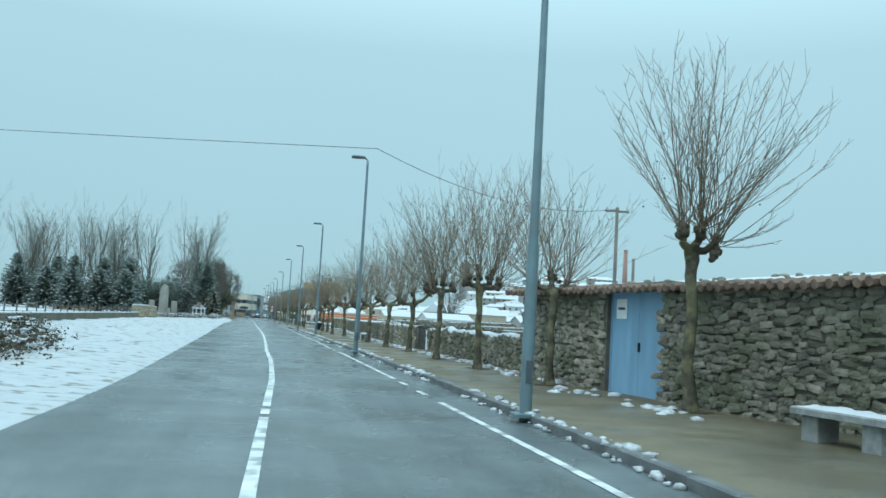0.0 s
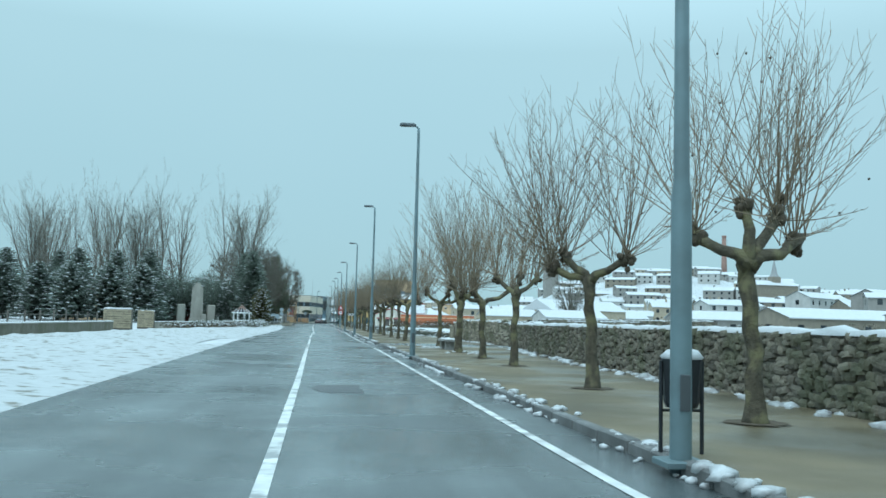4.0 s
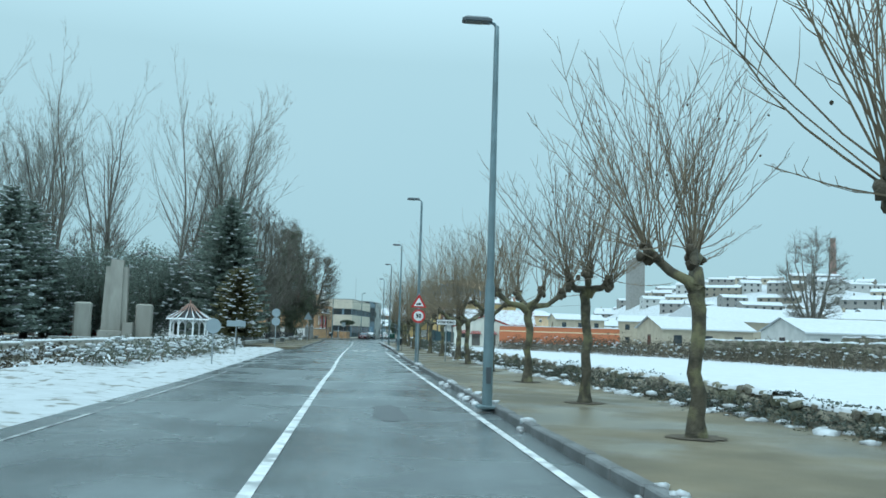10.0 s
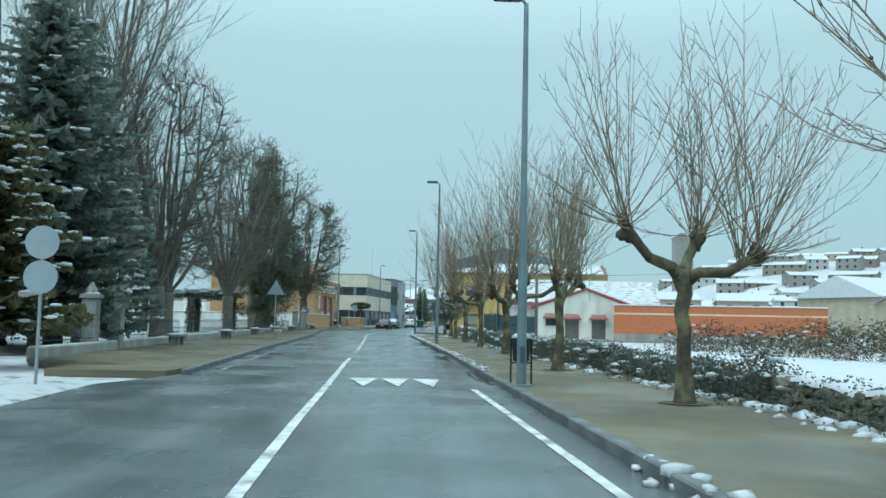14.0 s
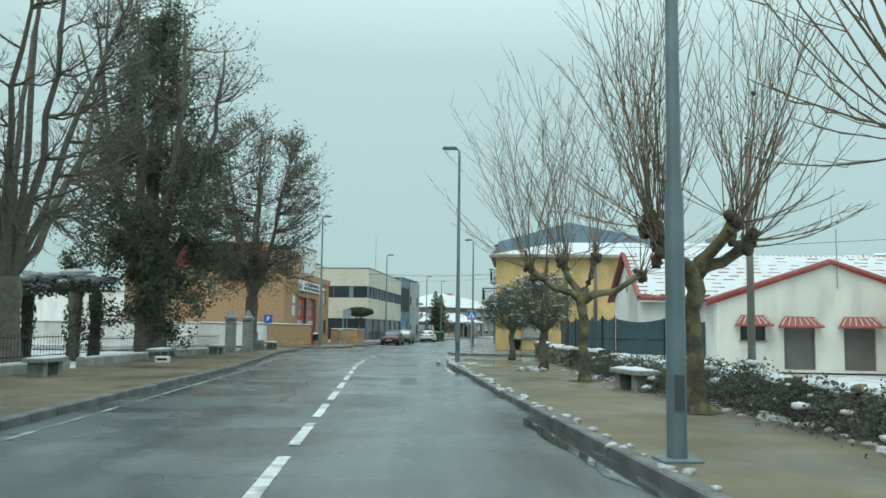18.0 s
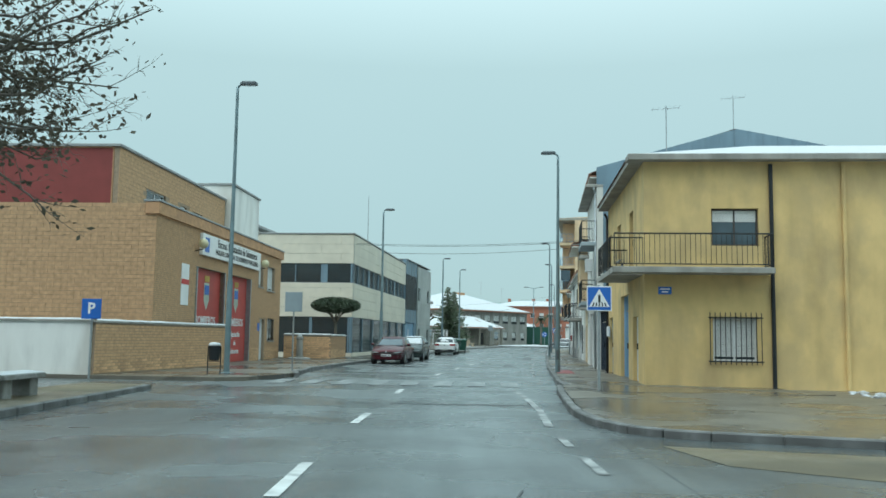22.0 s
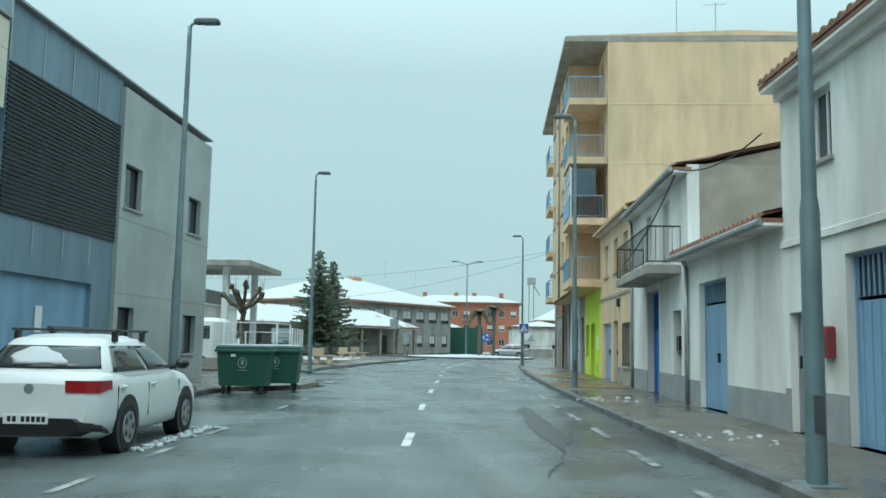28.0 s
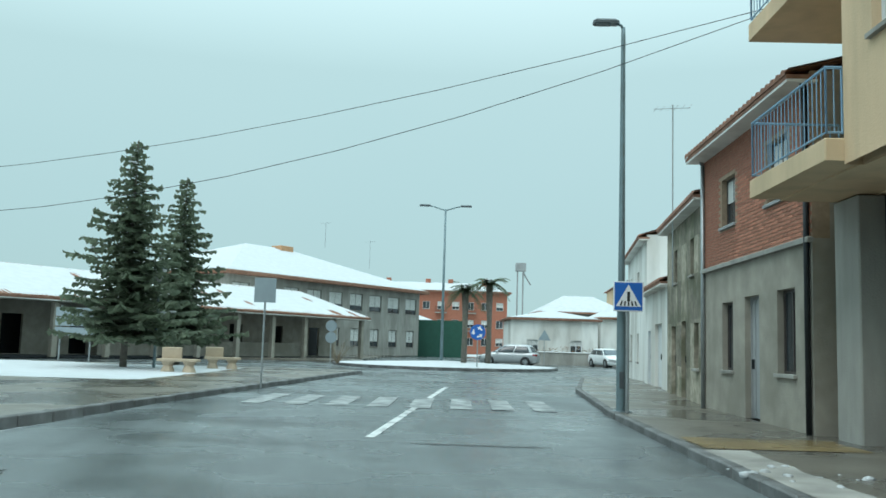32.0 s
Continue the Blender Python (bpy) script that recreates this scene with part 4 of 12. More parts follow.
# fork height, top, pruned heads, shoots, fan, thickness of the shoots, girth
FORMS = [
    (2.95, 6.8, ((-0.35, 0.3), (0.02, 0.38), (0.3, 0.1)), 105, 0.66, 0.95, 0.84),
    (2.35, 5.7, ((-0.4, 0.15), (0.1, 0.3), (0.45, 0.1)), 105, 0.55, 0.95, 0.79),
    (2.6, 6.8, ((-0.45, 0.15), (0.0, 0.25), (0.3, 0.2), (0.55, 0.05)), 130, 0.58, 1.00, 0.84),
    (2.2, 6.3, ((-0.75, 0.12), (-0.1, 0.44), (0.8, 0.56)), 105, 0.55, 1.04, 0.88),
    (2.2, 6.1, ((-0.57, 0.34), (0.46, 0.4), (0.7, 0.17)), 105, 0.6, 0.95, 0.88),
    (2.05, 5.9, ((-0.5, 0.3), (-0.17, 0.33), (0.45, 0.45), (0.72, 0.3)), 120, 0.52, 1.04, 0.97),
    (2.2, 5.85, ((-0.6, 0.3), (0.0, 0.68), (0.55, 0.6), (0.85, 0.3)), 110, 0.62, 0.90, 0.88),
    (2.1, 6.9, ((-0.3, 0.65), (0.55, 0.6)), 105, 0.55, 1.14, 1.06),
    (2.2, 6.8, ((-0.65, 0.5), (0.3, 0.35), (1.0, 0.25)), 130, 0.6, 1.00, 0.88),
    (2.1, 6.4, ((-1.05, 0.28), (-0.28, 0.56), (1.05, 0.68)), 120, 0.55, 1.09, 0.97),
    (2.0, 6.4, ((-0.75, 0.2), (-0.25, 0.28), (1.1, 0.45)), 110, 0.55, 1.00, 0.84),
    (2.2, 5.3, ((-0.97, 0.4), (-0.2, 0.4), (0.36, 0.47), (1.1, 0.43)), 105, 0.42, 1.00, 0.88),
    (2.1, 5.9, ((-0.5, 0.5), (0.17, 0.5), (0.77, 0.5)), 90, 0.45, 1.00, 0.79),
    (2.0, 6.3, ((-0.65, 0.44), (0.45, 0.54), (0.9, 0.4)), 110, 0.5, 1.04, 0.92),
    (2.0, 7.2, ((-1.15, 0.6), (-0.65, 0.35), (0.27, 1.1), (1.15, 0.5)), 120, 0.5, 1.16, 1.10),
    (2.1, 7.8, ((-0.35, 0.4), (0.2, 0.5), (1.15, 0.36)), 100, 0.42, 1.16, 0.88),
    (2.2, 8.4, ((-1.3, 0.7), (-0.5, 0.95), (0.43, 1.05), (1.5, 0.6)), 105, 0.42, 1.16, 0.97),
    (2.3, 7.4, ((-0.8, 0.6), (-0.75, 0.3), (0.45, 0.65), (0.8, 0.4)), 115, 0.46, 1.16, 1.10),
]
TREES = [(15.1, 7.4, 0), (20.6, 6.45, 1), (27.0, 6.2, 2), (32.6, 5.95, 2), (39.8, 6.05, 3), (45.2, 5.75, 4), (52.6, 5.7, 4), (59.3, 5.8, 5), (66.9, 5.7, 6), (72.6, 5.3, 4), (81, 5.6, 12), (86, 5.6, 10), (91.5, 5.6, 7), (99.6, 5.9, 8), (109.7, 5.1, 4), (116.2, 5.2, 1), (121.5, 5.1, 1), (127.5, 4.9, 12), (134.5, 4.97, 9), (141.2, 4.7, 10), (147, 4.6, 12), (153, 4.6, 1), (160.7, 4.88, 11), (167.8, 4.88, 12), (175.4, 4.95, 10), (181.2, 5.15, 14), (189.1, 4.95, 13), (196.4, 4.75, 9), (205.5, 4.55, 13), (211.5, 4.5, 15), (216.9, 4.85, 14), (225.2, 4.8, 15), (234, 4.95, 17), (242.7, 5.1, 16)]
PLANES = [plane_tree(121 + i, *f) for i, f in enumerate(FORMS)]
used = set()
for i, (s, d, k) in enumerate(TREES):
    first = k not in used
    m = at(s, d, 0.11, 0 if first else (180 if i % 2 else 35))
    if first:
        PLANES[k].matrix_world = m
        used.add(k)
    else:
        copy_thing(PLANES[k], m)
pit = Geo()
n = 22
pit.v = [((0.42 + 0.16 * noise.noise(Vector((math.cos(k), math.sin(k * 1.7), 2)))) * math.cos(2 * math.pi * k / n), (0.42 + 0.16 * noise.noise(Vector((math.cos(k), math.sin(k * 1.7), 2)))) * math.sin(2 * math.pi * k / n), 0.0) for k in range(n)]
pit.f = [tuple(range(n))]
pit_mesh = pit.mesh("tree_pit", mat("pit_soil", (0.085, 0.066, 0.043), 0.95, 0.4, 6, 0.8, 20))
for s, d, k in TREES:
    ob = tagged(new("tree_pit", pit_mesh), "dark soil round a tree", "tree pit", kind="structure")
    ob.matrix_world = at(s, d, 0.125)


# ---- benches: granite slabs on two blocks ----
def stone_bench(length=1.75):
    root = thing("stone_bench", Matrix(), "grey granite slab bench on two stone blocks, snow on the seat", "bench", "stone benches")
    part("seat", Geo().slab(-0.28, 0.28, -length / 2, length / 2, 0.36, 0.46, 0.02), GRANITE, root)
    for y in (-length / 2 + 0.32, length / 2 - 0.32):
        part("leg", Geo().slab(-0.2, 0.2, y - 0.16, y + 0.16, -0.02, 0.362, 0.02), GRANITE, root)
    g = Geo()
    w, l = 7, 18
    for j in range(l + 1):
        for i in range(w + 1):
            u, v = i / w, j / l
            e = min(u, 1 - u, v, 1 - v)
            g.v.append((-0.26 + 0.52 * u, (v - 0.5) * (length - 0.05), 0.461 + min(1, e * 9) * 0.035 * (0.8 + noise.noise(Vector((u * 3, v * 9, length))))))
    g.f = [(j * (w + 1) + i, j * (w + 1) + i + 1, (j + 1) * (w + 1) + i + 1, (j + 1) * (w + 1) + i) for j in range(l) for i in range(w)]
    part("snow_cover", g, SNOW, root, "snow on the seat", smooth=True)
    return root


bench0 = stone_bench()
bench0.matrix_world = at(10.7, 7.55, 0.11, 8)
for s, d, t in ((55.7, 5.95, 3), (95.0, 5.65, 3), (138.2, 5.1, 2), (185.4, 5.5, 2), (239.5, 5.5, 4)):
    copy_thing(bench0, at(s, d, 0.11, t))


# ---- rubble walls ----
def stone_variants(name, size, material):
    out = []
    for i in range(12):
        rr = random.Random(90 + i)
        g = Geo().blob((0, 0, 0), 0.5, i, 1.0, 7, 4, 0.16)
        lx, lz = size[0] * rr.uniform(0.55, 1.5), size[1] * rr.uniform(0.7, 1.35)
        tilt = rr.uniform(-0.25, 0.25)
        g.v = [((max(-0.33, min(0.33, x)) + tilt * z * 0.5) * lx * 1.5, max(-0.36, min(0.36, y)) * 0.2, max(-0.3, min(0.3, z + 0.15 * x * tilt)) * lz * 1.62) for x, y, z in g.v]
        out.append((g, lx, lz, g.mesh(name, material)))
    return out


FIELDSTONES = stone_variants("stone", (0.25, 0.115), STONE)
SLABSTONES = stone_variants("stone", (0.46, 0.2), STONE)


def rubble_wall(name, a, b, height, thick, label, variants, near=0, cap=0.05, seed=5, category="wall", ragged=0.1, z0=0.05):
    """A wall of laid stones from point a to point b, its face to the right of a to b."""
    a, b = Vector(b), Vector(a)
    ln = (b - a).length
    u = (b - a) / ln
    m = Matrix.Translation(a) @ Matrix.Rotation(math.atan2(u.y, u.x), 4, "Z")
    root = thing(name, m, label, category, kind="structure")
    rr = random.Random(seed)
    hs = [height + ragged * noise.noise(Vector((x * 0.7, seed, 0))) + 0.5 * ragged * noise.noise(Vector((x * 3, seed, 2))) for x in steps(0, ln, max(2, int(ln / 0.5)))]
    xs = steps(0, ln, len(hs) - 1)
    core = Geo()
    for x, h in zip(xs, hs):
        core.v += [(x, 0.0, -0.1), (x, 0.0, h - 0.05), (x, -thick, h - 0.05), (x, -thick, -0.1)]
    core.f = [(j * 4 + k, j * 4 + k + 1, j * 4 + 5 + k, j * 4 + 4 + k) for j in range(len(xs) - 1) for k in range(3)] + [(0, 1, 2, 3), tuple(len(core.v) - 4 + k for k in (3, 2, 1, 0))]
    part("core", core, MORTAR, root)
    rest = Geo()
    count = 0
    z = z0
    while z < height + ragged:
        x = rr.uniform(-0.1, 0.1)
        row = rr.uniform(0.8, 1.2)
        rh = None
        while x < ln:
            g, lx, lz, me = rr.choice(variants)
            hh = float(np.interp(x, xs, hs))
            if z + lz * 0.3 < hh and 0 <= x <= ln:
                mm = Matrix.Translation((x + lx / 2, 0.0 + rr.uniform(-0.03, 0.035), z + rr.uniform(-0.055, 0.055))) @ Matrix.Rotation(rr.gauss(0, 0.14), 4, "Y") @ Matrix.Rotation(rr.gauss(0, 0.08), 4, "Z")
                if count < near:
                    ob = new("stone", me)
                    ob.parent, ob.matrix_local = root, mm
                    count += 1
                else:
                    rest.add([mm @ Vector(q) for q in g.v], g.f)
            x += lx * 1.02
        z += sum(v[2] for v in variants) / len(variants) * row * 0.95
    if rest.v:
        part("stonework", rest, STONE, root, kind="stuff")
    if cap:
        g = Geo()
        for x, h in zip(xs, hs):
            e = cap * (0.7 + 1.5 * noise.noise(Vector((x * 1.7, seed, 7))))
            g.v += [(x, 0.05, h - 0.05), (x, 0.03, h + max(e, -0.05)), (x, -thick * 0.5, h + max(e * 1.6, -0.06)), (x, -thick, h - 0.02)]
        g.f = [(j * 4 + k, j * 4 + k + 1, j * 4 + 5 + k, j * 4 + 4 + k) for j in range(len(xs) - 1) for k in range(3)]
        part("snow_cap", g, SNOW, root, "snow along the top", smooth=True, kind="stuff")
    return root
# ---- houses ----
BRICKM = mat("brick_veneer", (0.525, 0.294, 0.156), 0.85, 0.2, 5, 0.3, 40, stain=(0.375, 0.213, 0.125), amount=0.5, sscale=1.2)
BRICKP = mat("tan_brick", (0.60, 0.37, 0.205), 0.85, 0.22, 6, 0.3, 40, rand=0.22)
BRICKR = mat("red_facing_brick", (0.40, 0.165, 0.105), 0.85, 0.22, 6, 0.3, 40, rand=0.25)
JOINT = mat("brick_joint", (0.324, 0.24, 0.168), 0.9, 0.2, 8, 0.3, 40)
OCHRE = mat("ochre_render", (0.66, 0.47, 0.205), 0.85, 0.12, 1.5, 0.35, 30, stain=(0.43, 0.32, 0.165), amount=0.6, sscale=0.8, streak=1.3)
TAN = mat("tan_render", (0.68, 0.49, 0.31), 0.85, 0.1, 1.5, 0.25, 30, stain=(0.468, 0.377, 0.24), amount=0.5, sscale=0.4, streak=4)
CREAM = mat("cream_render", (0.688, 0.537, 0.35), 0.8, 0.08, 1.5, 0.2, 30, stain=(0.525, 0.413, 0.275), amount=0.4, sscale=0.5)
WHITE_R = mat("white_render", (0.79, 0.79, 0.755), 0.85, 0.1, 1.2, 0.3, 25, stain=(0.456, 0.432, 0.384), amount=0.65, sscale=0.6, streak=3.5)
PANEL = mat("cream_stone_panels", (0.672, 0.624, 0.516), 0.6, 0.07, 2, 0.1, 30, stain=(0.54, 0.504, 0.42), amount=0.5, sscale=0.4)
GREYP = mat("grey_cladding", (0.40, 0.43, 0.42), 0.6, 0.1, 1, 0.15, 30, stain=(0.247, 0.267, 0.267), amount=0.6, sscale=0.3)
SLATEB = mat("blue_grey_steel_cladding", (0.17, 0.255, 0.315), 0.55, 0.15, 2, 0.2, 30, stain=(0.12, 0.18, 0.225), amount=0.5, sscale=0.8, streak=6)
LIME = mat("lime_green_paint", (0.546, 0.728, 0.039), 0.75, 0.08, 2, 0.2, 30, stain=(0.442, 0.598, 0.052), amount=0.4, sscale=0.6)
GREYB = mat("grey_plinth", (0.3, 0.312, 0.312), 0.8, 0.15, 2, 0.3, 30)
ROOFT = mat("roof_tiles", (0.26, 0.13, 0.085), 0.85, 0.35, 4, 0.4, 20)
DOORB = mat("pale_blue_steel", (0.219, 0.375, 0.525), 0.55, 0.12, 2, 0.15, 30, stain=(0.163, 0.275, 0.388), amount=0.5, sscale=0.9, streak=4)
DOORS = mat("strong_blue_paint", (0.012, 0.14, 0.42), 0.5, 0.12, 2, 0.1, 30)
DOORN = mat("navy_gate", (0.025, 0.04, 0.06), 0.5, 0.2, 3, 0.2, 30)
DOORR = mat("red_roller_door", (0.504, 0.077, 0.063), 0.5, 0.15, 1.5, 0.1, 30, stain=(0.378, 0.063, 0.056), amount=0.5, sscale=0.5)
DOORG = mat("grey_shutter", (0.16, 0.15, 0.135), 0.6, 0.15, 3, 0.1)
MAROON = mat("dark_red_render", (0.24, 0.05, 0.045), 0.8, 0.12, 1.5, 0.2)
ORANGEB = mat("orange_brick", (0.50, 0.165, 0.075), 0.85, 0.12, 3, 0.3, 30)
GABLE = mat("weathered_gable_render", (0.3, 0.265, 0.21), 0.9, 0.2, 1.5, 0.3, 30, stain=(0.2, 0.18, 0.145), amount=0.6, sscale=0.7)
PORTICO = mat("grey_stone", (0.338, 0.312, 0.263), 0.85, 0.2, 2, 0.4, 25, stain=(0.213, 0.2, 0.163), amount=0.6, sscale=0.7)


def front(s_a, s_b, d_a, d_b):
    """A pose whose x runs along a front from (s_a, d_a) to (s_b, d_b), y into the house; also the front's length."""
    a, b = P(s_a, d_a, 0.0), P(s_b, d_b, 0.0)
    u = b - a
    return Matrix.Translation(a) @ Matrix.Rotation(math.atan2(u.y, u.x), 4, "Z"), u.length


def wall_geo(w, h, holes, thick=0.28, z0=0.0, g=None, top=None):
    """A wall in the x-z plane, front at y = 0, with holes (x0, x1, z0, z1) that go through it."""
    g = g or Geo()
    xs = sorted({0.0, w, *[min(max(q, 0), w) for o in holes for q in o[:2]]})
    zs = sorted({z0, h, *[min(max(q, z0), h) for o in holes for q in o[2:4]]})
    solid = lambda x, z: not any(o[0] < x < o[1] and o[2] < z < o[3] for o in holes)
    for i in range(len(xs) - 1):
        for j in range(len(zs) - 1):
            a, b, c, d = xs[i], xs[i + 1], zs[j], zs[j + 1]
            if b - a < 1e-5 or d - c < 1e-5 or not solid((a + b) / 2, (c + d) / 2):
                continue
            g.add([(a, 0, c), (b, 0, c), (b, 0, d), (a, 0, d)], [(0, 1, 2, 3)])
            g.add([(a, thick, c), (b, thick, c), (b, thick, d), (a, thick, d)], [(3, 2, 1, 0)])
    for x0, x1, c, d in [o[:4] for o in holes]:
        c, d = max(c, z0), min(d, h)
        g.add([(x0, 0, c), (x0, thick, c), (x0, thick, d), (x0, 0, d)], [(0, 1, 2, 3)])
        g.add([(x1, 0, c), (x1, thick, c), (x1, thick, d), (x1, 0, d)], [(3, 2, 1, 0)])
        g.add([(x0, 0, d), (x1, 0, d), (x1, thick, d), (x0, thick, d)], [(0, 3, 2, 1)])
        g.add([(x0, 0, c), (x1, 0, c), (x1, thick, c), (x0, thick, c)], [(0, 1, 2, 3)])
    g.add([(0, 0, z0), (0, thick, z0), (0, thick, h), (0, 0, h)], [(3, 2, 1, 0)])
    g.add([(w, 0, z0), (w, thick, z0), (w, thick, h), (w, 0, h)], [(0, 1, 2, 3)])
    g.add([(0, 0, h), (w, 0, h), (w, thick, h), (0, thick, h)], [(0, 1, 2, 3)])
    return g


def window(parent, x0, x1, z0, z1, y=0.12, frame=FRAMEW, pane=GLASS, blind=0.0, sill=True, bars=0, mullions=1, sill_mat=None):
    """Frame, panes and sill set into a reveal."""
    t = 0.055
    g = Geo()
    g.box(x0, x1, y, y + 0.07, z0, z0 + t).box(x0, x1, y, y + 0.07, z1 - t, z1)
    g.box(x0, x0 + t, y, y + 0.07, z0 + t, z1 - t).box(x1 - t, x1, y, y + 0.07, z0 + t, z1 - t)
    for i in range(1, mullions + 1):
        c = x0 + (x1 - x0) * i / (mullions + 1)
        g.box(c - 0.025, c + 0.025, y + 0.005, y + 0.065, z0 + t, z1 - t)
    win = part("window", g, frame, parent)
    part("pane", Geo().box(x0 + t * 0.5, x1 - t * 0.5, y + 0.03, y + 0.045, z0 + t * 0.5, z1 - t * 0.5), pane, win)
    if blind:
        zb = z1 - (z1 - z0) * blind
        g = Geo()
        z = zb
        while z < z1 - 0.01:
            g.box(x0 + t, x1 - t, y + 0.012, y + 0.026, z + 0.004, min(z + 0.05, z1))
            z += 0.05
        part("blind", g, BLIND, win, "lowered pale roller blind", kind="stuff")
    if sill:
        part("sill", Geo().slab(x0 - 0.06, x1 + 0.06, -0.07, y, z0 - 0.06, z0 + 0.005, 0.01), sill_mat or CONC, win)
    if bars:
        for i in range(bars):
            c = x0 + (x1 - x0) * (i + 0.5) / bars
            part("bar", Geo().tube([(c, -0.03, z0 - 0.03), (c, -0.03, z1 + 0.03)], 0.011, 5), bars_mat(), win)
        for zz in (z0 + 0.05, (z0 + z1) / 2, z1 - 0.05):
            part("rail", Geo().box(x0 - 0.02, x1 + 0.02, -0.045, -0.025, zz - 0.012, zz + 0.012), bars_mat(), win)
    return win


def bars_mat():
    return DARKM


def door(parent, x0, x1, z0, z1, material, y=0.14, leaves=1, ribs=0, grille=0.0, handle=True, slats=0):
    """A door leaf or gate set into a reveal, ribbed or slatted, with an optional grille over it."""
    zt = z1 - grille
    w = (x1 - x0) / leaves
    fr = [(x0, z0), (x0 + 0.05, z0), (x0 + 0.05, z1 - 0.05), (x1 - 0.05, z1 - 0.05), (x1 - 0.05, z0), (x1, z0), (x1, z1), (x0, z1)]
    g = Geo().add([(a, y - 0.02, b) for a, b in fr] + [(a, y + 0.06, b) for a, b in fr], [(0, 1, 2, 7), (7, 2, 3, 6), (3, 4, 5, 6)] + [((i + 1) % 8, i, 8 + i, 8 + (i + 1) % 8) for i in range(8)])
    leaf = part("door", g, material, parent)
    for i in range(leaves):
        a, b = x0 + i * w + (0.055 if i == 0 else 0.006), x0 + (i + 1) * w - (0.055 if i == leaves - 1 else 0.006)
        part("door_leaf", Geo().box(a, b, y, y + 0.05, z0 + 0.015, zt - 0.052), material, leaf)
        rb = Geo()
        for k in range(ribs):
            c = a + (b - a) * (k + 0.5) / ribs
            rb.box(c - 0.02, c + 0.02, y - 0.018, y - 0.001, z0 + 0.06, zt - 0.06)
        if ribs:
            part("ribbing", rb, material, leaf, kind="stuff")
    if slats:
        sl = Geo()
        n = int((zt - z0) / 0.16)
        for k in range(n):
            z = z0 + (zt - z0) * (k + 0.1) / n
            sl.box(x0 + 0.055, x1 - 0.055, y - 0.014, y - 0.001, z, z + (zt - z0) / n * 0.78)
        part("slatting", sl, material, leaf, kind="stuff")
    if grille:
        part("fanlight", Geo().box(x0 + 0.05, x1 - 0.05, y + 0.02, y + 0.03, zt, z1 - 0.05), GLASS, leaf)
        n = max(3, int((x1 - x0) / 0.14))
        for i in range(n):
            c = x0 + (x1 - x0) * (i + 0.5) / n
            part("bar", Geo().box(c - 0.012, c + 0.012, y - 0.005, y + 0.015, zt, z1 - 0.05), material, leaf)
    if handle:
        c = x0 + (x1 - x0) * (0.5 if leaves > 1 else 0.12) + 0.05
        part("handle", Geo().slab(c, c + 0.03, y - 0.06, y, z0 + 1.0, z0 + 1.2, 0.008), DARKM, leaf)
    return leaf


def railing(parent, pts, height, material, gap=0.12, z=0.0, name="railing"):
    """Posts, rails and balusters along a line of points."""
    rail = part(name, Geo().tube([(x, y, z + height) for x, y in pts], 0.022, 6), material, parent)
    part("bottom_rail", Geo().tube([(x, y, z + 0.08) for x, y in pts], 0.015, 6), material, rail)
    for (ax, ay), (bx, by) in zip(pts[:-1], pts[1:]):
        n = max(2, int(math.hypot(bx - ax, by - ay) / gap))
        for i in range(n + 1):
            x, y = ax + (bx - ax) * i / n, ay + (by - ay) * i / n
            part("baluster", Geo().tube([(x, y, z + 0.06), (x, y, z + height)], 0.008 if i % n else 0.016, 4, False), material, rail)
    return rail


def balcony(parent, x0, x1, out, z, rail_mat=DARKM, slab_mat=CONC, h=0.95, thick=0.16):
    b = part("balcony", Geo().slab(x0, x1, -out, 0.0, z - thick, z, 0.02), slab_mat, parent)
    railing(b, [(x0 + 0.04, 0.0), (x0 + 0.04, -out + 0.04), (x1 - 0.04, -out + 0.04), (x1 - 0.04, 0.0)], h, rail_mat, 0.17, z)
    return b


